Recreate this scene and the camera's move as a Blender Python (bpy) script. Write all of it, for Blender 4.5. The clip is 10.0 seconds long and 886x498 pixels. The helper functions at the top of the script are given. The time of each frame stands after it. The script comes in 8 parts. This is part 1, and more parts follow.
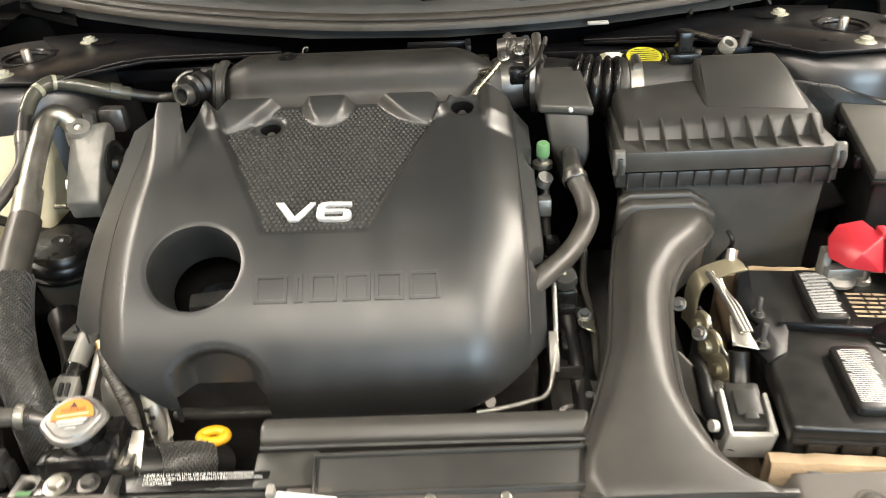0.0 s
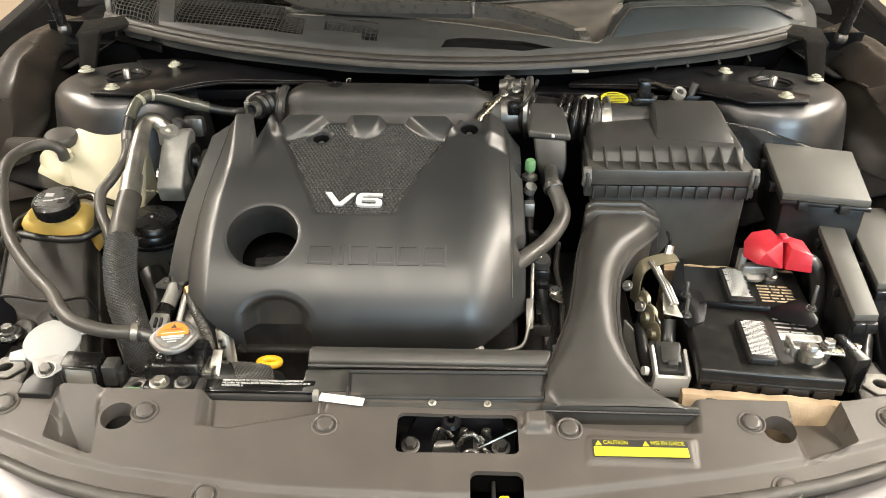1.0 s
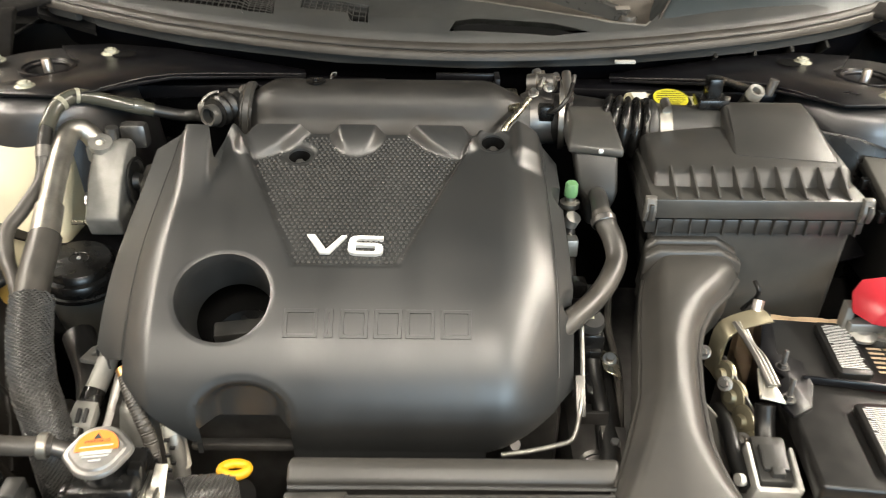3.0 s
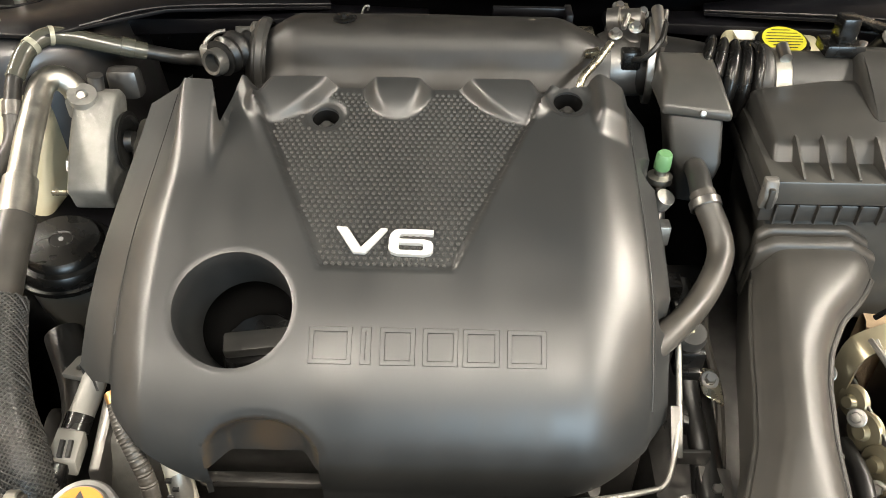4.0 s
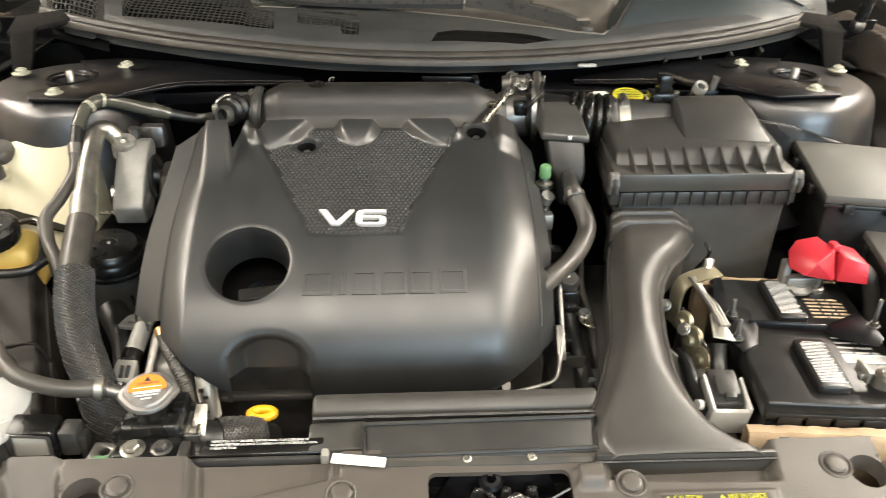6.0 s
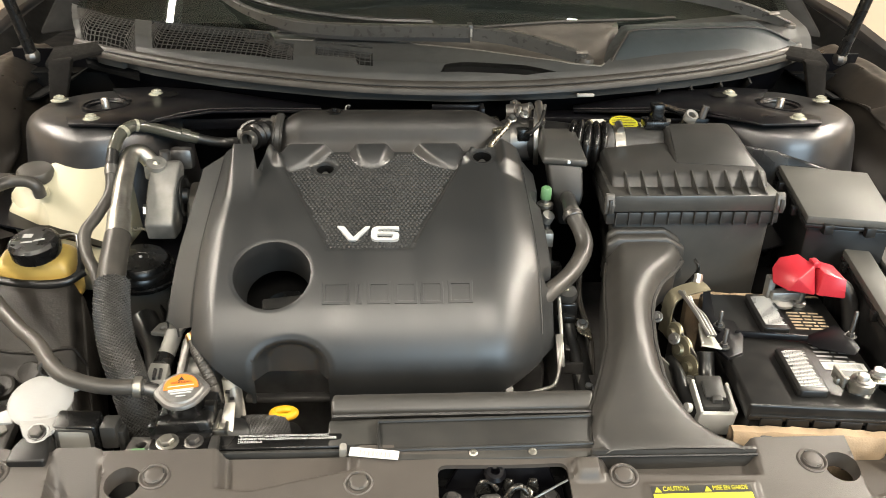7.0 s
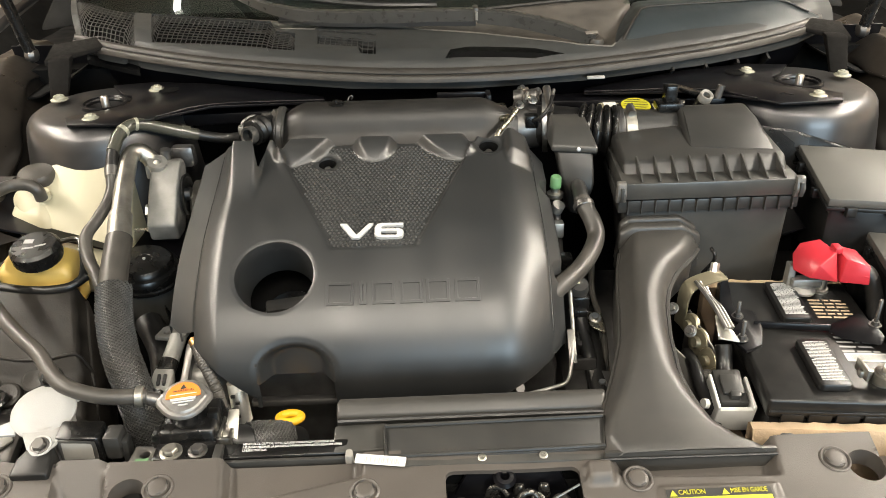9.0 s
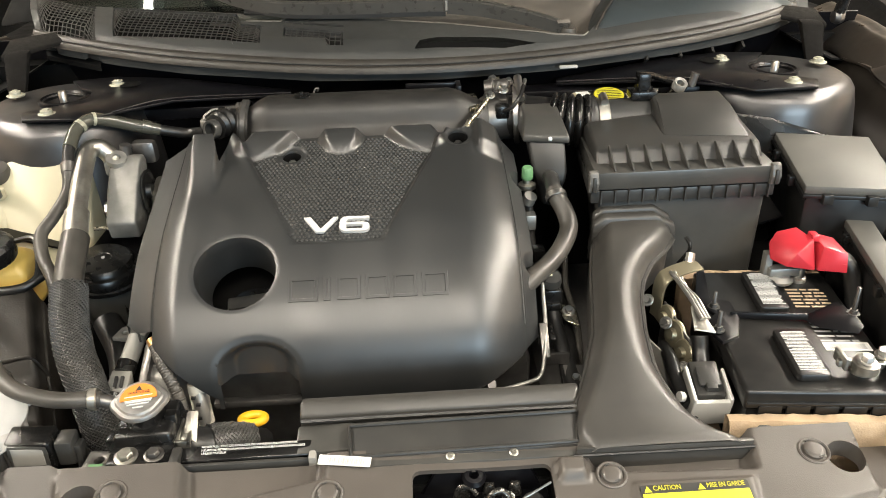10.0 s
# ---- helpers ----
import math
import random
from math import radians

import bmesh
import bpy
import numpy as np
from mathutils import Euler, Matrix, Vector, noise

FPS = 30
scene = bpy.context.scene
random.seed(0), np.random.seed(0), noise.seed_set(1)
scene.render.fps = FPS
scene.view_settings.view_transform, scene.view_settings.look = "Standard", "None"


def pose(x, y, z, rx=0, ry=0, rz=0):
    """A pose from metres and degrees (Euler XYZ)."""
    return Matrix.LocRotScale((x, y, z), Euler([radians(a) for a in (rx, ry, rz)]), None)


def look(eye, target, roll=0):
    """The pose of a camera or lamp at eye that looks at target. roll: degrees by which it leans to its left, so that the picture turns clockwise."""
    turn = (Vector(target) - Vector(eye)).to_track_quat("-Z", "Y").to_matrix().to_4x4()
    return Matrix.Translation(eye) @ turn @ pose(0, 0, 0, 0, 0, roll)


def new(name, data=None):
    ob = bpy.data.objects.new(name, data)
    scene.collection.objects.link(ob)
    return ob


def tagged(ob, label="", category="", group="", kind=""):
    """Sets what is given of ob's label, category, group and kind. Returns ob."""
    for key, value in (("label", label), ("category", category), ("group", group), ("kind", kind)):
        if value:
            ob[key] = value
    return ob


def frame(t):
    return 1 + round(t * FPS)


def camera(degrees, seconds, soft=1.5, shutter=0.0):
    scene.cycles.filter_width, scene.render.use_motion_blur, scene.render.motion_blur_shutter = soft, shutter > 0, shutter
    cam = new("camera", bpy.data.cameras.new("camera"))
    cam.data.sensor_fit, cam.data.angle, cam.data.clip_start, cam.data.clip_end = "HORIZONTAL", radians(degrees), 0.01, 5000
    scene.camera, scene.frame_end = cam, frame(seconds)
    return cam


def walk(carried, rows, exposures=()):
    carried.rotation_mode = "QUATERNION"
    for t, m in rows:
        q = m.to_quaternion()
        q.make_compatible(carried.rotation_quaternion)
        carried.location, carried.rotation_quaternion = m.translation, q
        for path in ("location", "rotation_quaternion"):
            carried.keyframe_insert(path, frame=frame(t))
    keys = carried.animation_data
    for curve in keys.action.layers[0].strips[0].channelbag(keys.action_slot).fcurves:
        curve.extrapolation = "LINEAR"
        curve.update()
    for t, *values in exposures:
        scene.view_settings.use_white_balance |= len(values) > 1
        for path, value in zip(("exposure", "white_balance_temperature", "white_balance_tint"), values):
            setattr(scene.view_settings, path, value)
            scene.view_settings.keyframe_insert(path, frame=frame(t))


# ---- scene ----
# ---------------------------------------------------------------- camera
cam = camera(58.2, 10.0, soft=0.75, shutter=0.35)
PATH = [
    (0, (0.027, -0.048, 1.254), (-0.012, 1.647, 0.193), -2.7),
    (0.5, (0.045, -0.193, 1.279), (0.011, 1.526, 0.256), 0.4),
    (1, (0.024, -0.314, 1.326), (-0.016, 1.435, 0.356), 0.3),
    (1.5, (0.027, -0.345, 1.331), (-0.003, 1.418, 0.387), 0.1),
    (2, (0.021, -0.342, 1.331), (0.002, 1.439, 0.421), -0.1),
    (2.2, (0.006, -0.321, 1.327), (0.0, 1.472, 0.442), -0.3),
    (3.3, (-0.033, 0.077, 1.262), (-0.017, 1.73, 0.135), 1.5),
    (3.5, (-0.038, 0.119, 1.255), (-0.047, 1.742, 0.086), 1.5),
    (4, (-0.065, 0.163, 1.253), (-0.093, 1.726, 0.007), 0.6),
    (4.5, (-0.05, 0.137, 1.27), (-0.092, 1.714, 0.041), 0.1),
    (5, (-0.048, 0.017, 1.295), (-0.165, 1.67, 0.174), -2.2),
    (5.5, (-0.074, -0.113, 1.288), (-0.156, 1.604, 0.264), -2.8),
    (6, (-0.066, -0.172, 1.277), (0.041, 1.576, 0.31), 0.8),
    (6.2, (-0.065, -0.180, 1.273), (0.087, 1.578, 0.331), 1.8),
    (7.5, (-0.082, -0.274, 1.314), (-0.023, 1.509, 0.408), 0.1),
    (8, (-0.077, -0.263, 1.314), (-0.029, 1.516, 0.402), -0.4),
    (8.5, (-0.061, -0.242, 1.314), (-0.014, 1.524, 0.376), -0.8),
    (9, (-0.054, -0.212, 1.31), (-0.013, 1.542, 0.348), -1.4),
    (9.5, (-0.041, -0.189, 1.306), (0.01, 1.555, 0.329), -2.0),
    (10, (-0.031, -0.192, 1.285), (0.044, 1.562, 0.328), -1.7),
]
walk(cam, [(t, look(eye, target, roll)) for t, eye, target, roll in PATH], [(0, 0.30), (1, 0.16), (2, 0.06), (3.5, 0.42), (4.5, 0.44), (5.5, 0.26), (6, 0.26), (7.5, 0.08), (9, 0.12), (10, 0.18)])

# ---------------------------------------------------------------- light
world = bpy.data.worlds.new("world")
scene.world = world
world.use_nodes = True
wbg = world.node_tree.nodes["Background"]
wbg.inputs[0].default_value = (0.75, 0.85, 1.0, 1)
wbg.inputs[1].default_value = 0.15


def area_lamp(name, eye, target, sx, sy, watts, color):
    lamp = bpy.data.lights.new(name, "AREA")
    lamp.shape, lamp.size, lamp.size_y, lamp.energy, lamp.color = "RECTANGLE", sx, sy, watts, color
    ob = new(name, lamp)
    ob.matrix_world = look(eye, target)
    return ob


WARM, COOL = (0.985, 0.898, 0.765), (0.66, 0.86, 1.0)
# rows of ceiling fluorescents, and the glazed garage door in front of the car
LAMPS = ((-2.7, -1.2, 3.0, 0.14), (-2.7, 1.6, 3.0, 0.14), (2.7, -1.2, 3.0, 0.14), (2.7, 1.6, 3.0, 0.14), (-0.5, -1.7, 1.8, 0.14), (0.5, -1.7, 1.8, 0.14), (-1.45, 2.5, 0.16, 0.05), (0.86, 2.36, 0.07, 0.06))
WATTS = (56, 72, 84, 105, 33, 33, 40, 40)
for (lx, ly, ln, wd), watts in zip(LAMPS, WATTS):
    area_lamp("ceiling_lamp_light", (lx, ly, 3.12), (lx, ly, 0), wd, ln, watts * ln, WARM)
area_lamp("door_daylight", (1.9, -4.88, 1.75), (1.2, 0, 1.2), 2.8, 1.4, 185, COOL)

# ---------------------------------------------------------------- materials


def mat(name, color, rough=0.5, metal=0.0, var=0.18, vscale=9.0, grain=0.0, gscale=900.0, rvar=0.1, coat=0.0, dust=0.0, spec=0.5, wipe=0.0):
    """A surface: base colour with soft blotches, grain relief, worn gloss and a film of dust."""
    m = bpy.data.materials.new(name)
    m.use_nodes = True
    nt = m.node_tree
    bs = nt.nodes["Principled BSDF"]
    bs.inputs["Metallic"].default_value = metal
    bs.inputs["Coat Weight"].default_value = coat
    bs.inputs["Specular IOR Level"].default_value = spec
    tc = nt.nodes.new("ShaderNodeTexCoord")
    n1 = nt.nodes.new("ShaderNodeTexNoise")
    n1.inputs["Scale"].default_value, n1.inputs["Detail"].default_value = vscale, 6
    n2 = nt.nodes.new("ShaderNodeTexNoise")
    n2.inputs["Scale"].default_value, n2.inputs["Detail"].default_value = vscale * 3.5, 3
    for n in (n1, n2):
        nt.links.new(tc.outputs["Object"], n.inputs["Vector"])
    ramp = nt.nodes.new("ShaderNodeValToRGB")
    c = np.array(color)
    ramp.color_ramp.elements[0].position, ramp.color_ramp.elements[1].position = 0.3, 0.7
    ramp.color_ramp.elements[0].color = (*np.clip(c * (1 - var), 0, 1), 1)
    ramp.color_ramp.elements[1].color = (*np.clip(c * (1 + var), 0, 1), 1)
    nt.links.new(n1.outputs["Fac"], ramp.inputs["Fac"])
    out = ramp.outputs["Color"]
    if dust:
        mix = nt.nodes.new("ShaderNodeMix")
        mix.data_type = "RGBA"
        dr = nt.nodes.new("ShaderNodeMapRange")
        dr.interpolation_type = "SMOOTHSTEP"
        dr.inputs["From Min"].default_value, dr.inputs["From Max"].default_value = 0.2, 0.85
        dr.inputs["To Max"].default_value = dust
        nt.links.new(n2.outputs["Fac"], dr.inputs["Value"])
        nt.links.new(dr.outputs["Result"], mix.inputs["Factor"])
        nt.links.new(out, mix.inputs["A"])
        mix.inputs["B"].default_value = (0.30, 0.27, 0.23, 1)
        out = mix.outputs["Result"]
    nt.links.new(out, bs.inputs["Base Color"])
    rr = nt.nodes.new("ShaderNodeMapRange")
    rr.interpolation_type = "SMOOTHSTEP"
    rr.inputs["From Min"].default_value, rr.inputs["From Max"].default_value = 0.2, 0.8
    rr.inputs["To Min"].default_value, rr.inputs["To Max"].default_value = max(rough - rvar, 0.02), min(rough + rvar, 1)
    nt.links.new(n2.outputs["Fac"], rr.inputs["Value"])
    nt.links.new(rr.outputs["Result"], bs.inputs["Roughness"])
    if wipe:
        # faint streaks left by wiping, running front to back
        mp = nt.nodes.new("ShaderNodeMapping")
        mp.inputs["Scale"].default_value = (1.0, 0.10, 0.10)
        nt.links.new(tc.outputs["Object"], mp.inputs["Vector"])
        n4 = nt.nodes.new("ShaderNodeTexNoise")
        n4.inputs["Scale"].default_value, n4.inputs["Detail"].default_value = 34, 4
        nt.links.new(mp.outputs["Vector"], n4.inputs["Vector"])
        wr = nt.nodes.new("ShaderNodeMapRange")
        wr.inputs["From Min"].default_value, wr.inputs["From Max"].default_value = 0.3, 0.7
        wr.inputs["To Min"].default_value, wr.inputs["To Max"].default_value = -wipe, wipe
        nt.links.new(n4.outputs["Fac"], wr.inputs["Value"])
        ad = nt.nodes.new("ShaderNodeMath")
        ad.operation = "ADD"
        nt.links.new(rr.outputs["Result"], ad.inputs[0])
        nt.links.new(wr.outputs["Result"], ad.inputs[1])
        nt.links.new(ad.outputs[0], bs.inputs["Roughness"])
    if grain:
        n3 = nt.nodes.new("ShaderNodeTexNoise")
        n3.inputs["Scale"].default_value, n3.inputs["Detail"].default_value = gscale, 2
        nt.links.new(tc.outputs["Object"], n3.inputs["Vector"])
        bp = nt.nodes.new("ShaderNodeBump")
        bp.inputs["Strength"].default_value, bp.inputs["Distance"].default_value = grain, 0.0006
        nt.links.new(n3.outputs["Fac"], bp.inputs["Height"])
        nt.links.new(bp.outputs["Normal"], bs.inputs["Normal"])
    return m


COVER = mat("cover_plastic", (0.0165, 0.0175, 0.018), 0.40, var=0.12, vscale=5, rvar=0.03, dust=0.015, spec=0.8, wipe=0.05)
INSERT = mat("insert_plastic", (0.056, 0.055, 0.052), 0.36, var=0.1, vscale=8, grain=0, rvar=0.02)
PLASTIC = mat("black_plastic", (0.024, 0.024, 0.023), 0.38, grain=0, gscale=1200, dust=0.03, rvar=0.02)
PLASTIC_GREY = mat("grey_black_plastic", (0.036, 0.036, 0.034), 0.33, grain=0, gscale=1200, dust=0.06, rvar=0.02)
PANEL = mat("panel_plastic", (0.052, 0.046, 0.041), 0.44, var=0.05, vscale=5, grain=0.25, gscale=900, rvar=0.03, dust=0.05)
GLOSSBLACK = mat("gloss_black", (0.004, 0.004, 0.004), 0.27, rvar=0.08, dust=0.004)
FOAM = mat("corner_foam", (0.010, 0.009, 0.008), 0.9, var=0.2, vscale=40, grain=0.6, gscale=500, spec=0.15)
RUBBER = mat("rubber", (0.007, 0.007, 0.007), 0.38, grain=0, gscale=700, dust=0.012)
RUBBERGREY = mat("worn_rubber", (0.030, 0.028, 0.025), 0.42, grain=0, gscale=700, dust=0.1)
# near-black without sheen: the deep bay's shade is put into this colour
DARK = mat("bay_shade_black", (0.004, 0.004, 0.004), 0.7, var=0.4, spec=0.06)
BLACKPAINT = mat("black_paint", (0.003, 0.003, 0.004), 0.33, rvar=0.06, dust=0.003, spec=0.3)
GREYPAINT = mat("grey_metallic_paint", (0.092, 0.091, 0.093), 0.36, metal=0.85, coat=0.1, rvar=0.05, dust=0.02)
ALU = mat("aluminium", (0.40, 0.388, 0.35), 0.42, metal=1.0, var=0.22, vscale=40, grain=0.2, gscale=500)
CASTALU = mat("cast_aluminium", (0.330, 0.325, 0.305), 0.45, metal=0.8, var=0.25, vscale=30, grain=0.3, gscale=600, dust=0.10)
STEEL = mat("bright_steel", (0.48, 0.47, 0.45), 0.33, metal=1.0, vscale=30, rvar=0.05)
ZINC = mat("zinc_plated", (0.50, 0.465, 0.37), 0.27, metal=0.97, var=0.2, vscale=40)
DARKSTEEL = mat("dark_steel", (0.15, 0.145, 0.14), 0.4, metal=0.9, vscale=40, dust=0.1)
CREAM = mat("cream_plastic", (0.43, 0.395, 0.275), 0.42, var=0.08, vscale=6, dust=0.05)
AMBER = mat("amber_plastic", (0.500, 0.340, 0.085), 0.4, var=0.15, vscale=12, dust=0.05)
WHITEPL = mat("white_plastic", (0.52, 0.515, 0.49), 0.45, var=0.06, vscale=20, dust=0.08)
PALEGREY = mat("pale_grey_plastic", (0.31, 0.31, 0.303), 0.55, var=0.06, vscale=20, grain=0.3, dust=0.05)
CHROME = mat("satin_chrome", (0.66, 0.66, 0.65), 0.3, metal=0.35, vscale=12, var=0.03, rvar=0.02)
RED = mat("red_plastic", (0.420, 0.026, 0.038), 0.34, var=0.12, vscale=18, rvar=0.06)
YELLOW = mat("yellow_plastic", (0.660, 0.350, 0.012), 0.4, var=0.06, vscale=20)
LEMON = mat("yellow_label", (0.43, 0.41, 0.02), 0.45, var=0.03)
ORANGE = mat("orange_label", (0.62, 0.17, 0.015), 0.45, var=0.04)
GREEN = mat("green_cap", (0.090, 0.200, 0.090), 0.5, var=0.1)
PAPER = mat("white_label", (0.560, 0.560, 0.540), 0.55, var=0.05, vscale=60)
INK = mat("black_ink", (0.015, 0.015, 0.015), 0.5, var=0.05)
DUSTY = mat("dusty_plastic", (0.11, 0.097, 0.083), 0.6, var=0.25, vscale=14, grain=0.3, dust=0.15)
PLUG = mat("grey_plug", (0.20, 0.195, 0.18), 0.5, var=0.1, vscale=40, dust=0.1)
LIDGREY = mat("lid_plastic", (0.068, 0.0675, 0.062), 0.5, var=0.1, vscale=8, grain=0, gscale=1300, dust=0.06, rvar=0.02)
DUCT = mat("duct_plastic", (0.030, 0.029, 0.027), 0.40, var=0.12, vscale=7, grain=0, gscale=1300, dust=0.04, rvar=0.02)
# for the unseen front wall, dark to cut light bounced onto the engine cover
UNSEEN_WALL = mat("unseen_dark_wall", (0.05, 0.046, 0.042), 0.6, var=0.1, vscale=2)
COWL = mat("cowl_plastic", (0.030, 0.0315, 0.031), 0.48, var=0.2, vscale=7, dust=0.04, spec=0.3)
DEEPBLACK = mat("deep_black_plastic", (0.008, 0.008, 0.008), 0.36, var=0.3, vscale=14, grain=0, gscale=900, dust=0.005)
SPLASH = mat("splash_rubber", (0.0105, 0.009, 0.0075), 0.5, var=0.35, vscale=14, grain=0.35, gscale=420, rvar=0.1, dust=0.05, spec=0.3)
STRAND = mat("sleeve_strand", (0.040, 0.039, 0.037), 0.45, var=0.4, vscale=120)
BATTERYPL = mat("battery_plastic", (0.008, 0.008, 0.008), 0.33, var=0.2, vscale=18, rvar=0.04, dust=0.02)
TYRE = mat("tyre_rubber", (0.02, 0.02, 0.02), 0.8)
FELT = mat("tan_felt", (0.33, 0.24, 0.15), 0.95, var=0.2, vscale=30, grain=1.0, gscale=420, dust=0.2)
COPPER = mat("copper", (0.62, 0.36, 0.16), 0.35, metal=1.0)
FLOOR = mat("floor_concrete", (0.055, 0.050, 0.045), 0.5, var=0.06, vscale=1.5)
WALL = mat("wall_paint", (0.66, 0.53, 0.40), 0.7, var=0.04, vscale=1.2)
CEIL = mat("ceiling_paint", (0.30, 0.28, 0.25), 0.8, var=0.03, vscale=2)

GLASS = bpy.data.materials.new("windshield_glass")
GLASS.use_nodes = True
gb = GLASS.node_tree.nodes["Principled BSDF"]
gb.inputs["Base Color"].default_value = (0.55, 0.66, 0.62, 1)
gb.inputs["Roughness"].default_value, gb.inputs["IOR"].default_value = 0.01, 1.5
gb.inputs["Transmission Weight"].default_value = 1.0
LIT = bpy.data.materials.new("lamp_diffuser")
LIT.use_nodes = True
le = LIT.node_tree.nodes["Principled BSDF"]
le.inputs["Base Color"].default_value = (0.9, 0.9, 0.88, 1)
le.inputs["Emission Color"].default_value = (1.0, 0.93, 0.82, 1)
le.inputs["Emission Strength"].default_value = 2.5

# ---------------------------------------------------------------- helpers for meshes


def finish(bm, angle=38):
    me = bpy.data.meshes.new("mesh")
    bmesh.ops.recalc_face_normals(bm, faces=bm.faces[:])
    bm.to_mesh(me)
    bm.free()
    me.shade_smooth()
    me.set_sharp_from_angle(angle=radians(angle))
    return me


def thing(name, at, label, category, group="", kind=""):
    ob = new(name)
    ob.location = at
    ob.empty_display_size = 0.05
    return tagged(ob, label, category, group, kind)


def root(ob):
    return root(ob.parent) if ob.parent else ob


def part(name, bm, material, parent, label="", kind="", angle=38):
    base = root(parent)
    bmesh.ops.translate(bm, verts=bm.verts[:], vec=-base.location)
    me = finish(bm, angle)
    me.materials.append(material)
    ob = new(name, me)
    ob.parent = parent
    return tagged(ob, label, kind=kind)


def single(name, bm, material, label, category, kind="", group="", angle=38):
    """A thing that is one mesh."""
    me = finish(bm, angle)
    me.materials.append(material)
    return tagged(new(name, me), label, category, group, kind)


def bevel(bm, w, seg=2, angle=0.5, verts=None):
    if w <= 0:
        return bm
    es = [e for e in bm.edges if len(e.link_faces) == 2 and e.calc_face_angle(0) > angle]
    bmesh.ops.bevel(bm, geom=es, offset=w, segments=seg, affect="EDGES", profile=0.5, clamp_overlap=True)
    return bm


def box(x0, x1, y0, y1, z0, z1, bev=0.003, seg=2, m=None):
    bm = bmesh.new()
    bmesh.ops.create_cube(bm, size=1)
    for v in bm.verts:
        v.co = ((x0 + x1) / 2 + v.co.x * (x1 - x0), (y0 + y1) / 2 + v.co.y * (y1 - y0), (z0 + z1) / 2 + v.co.z * (z1 - z0))
    bevel(bm, bev, seg)
    if m is not None:
        bmesh.ops.transform(bm, matrix=m, verts=bm.verts[:])
    return bm


def hull(pts, bev=0.003, seg=2):
    bm = bmesh.new()
    for p in pts:
        bm.verts.new(p)
    r = bmesh.ops.convex_hull(bm, input=bm.verts[:])
    bmesh.ops.delete(bm, geom=list({g for g in r["geom_interior"] + r["geom_unused"] if isinstance(g, bmesh.types.BMVert)}), context="VERTS")
    bmesh.ops.dissolve_limit(bm, angle_limit=0.02, verts=bm.verts[:], edges=bm.edges[:])
    return bevel(bm, bev, seg)


def slab(poly, z0, z1, bev=0.002, seg=2, holes=(), zf=None, m=None):
    """A flat piece with the outline poly and holes, from z0 to z1 (zf: added height at x, y)."""
    bm = bmesh.new()
    es = []
    for loop in (poly, *holes):
        vs = [bm.verts.new((p[0], p[1], z1)) for p in loop]
        es += [bm.edges.new((vs[i], vs[(i + 1) % len(vs)])) for i in range(len(vs))]
    if holes:
        bmesh.ops.triangle_fill(bm, use_beauty=True, edges=es, normal=(0, 0, 1))
    else:
        bm.faces.new(bm.verts[:])
    r = bmesh.ops.extrude_face_region(bm, geom=bm.faces[:])
    bmesh.ops.translate(bm, vec=(0, 0, z0 - z1), verts=[g for g in r["geom"] if isinstance(g, bmesh.types.BMVert)])
    if bev:
        bevel(bm, bev, seg)
    if zf:
        for v in bm.verts:
            v.co.z += zf(v.co.x, v.co.y)
    if m is not None:
        bmesh.ops.transform(bm, matrix=m, verts=bm.verts[:])
    return bm


def smooth(pts, n=8):
    """Catmull-Rom through the points."""
    p = [Vector(q) for q in pts]
    p = [2 * p[0] - p[1], *p, 2 * p[-1] - p[-2]]
    out = []
    for i in range(1, len(p) - 2):
        a, b, c, d = p[i - 1:i + 3]
        for k in range(n):
            t = k / n
            out.append(0.5 * ((2 * b) + (c - a) * t + (2 * a - 5 * b + 4 * c - d) * t * t + (3 * b - a - 3 * c + d) * t ** 3))
    return out + [p[-2]]


def tube(pts, r, n=14, sub=8, rf=None, flat=1.0, ends=True):
    """A round bar or hose through the points; rf(s): factor on the radius at the length s."""
    path = smooth(pts, sub) if sub > 1 else [Vector(p) for p in pts]
    bm = bmesh.new()
    up, rings, s = Vector((0.03, 0.02, 1)), [], 0.0
    for i, p in enumerate(path):
        t = (path[min(i + 1, len(path) - 1)] - path[max(i - 1, 0)]).normalized()
        if i == 0:
            up = t.orthogonal()
        else:
            s += (p - path[i - 1]).length
        a = (up - t * up.dot(t)).normalized()
        b = t.cross(a)
        up = a
        rad = r * (rf(s) if rf else 1)
        rings.append([bm.verts.new(p + (a * math.cos(k * math.tau / n) + b * math.sin(k * math.tau / n) * flat) * rad) for k in range(n)])
    for a, b in zip(rings, rings[1:]):
        for k in range(n):
            bm.faces.new((a[k], a[(k + 1) % n], b[(k + 1) % n], b[k]))
    if ends:
        bm.faces.new(rings[0][::-1])
        bm.faces.new(rings[-1])
    return bm


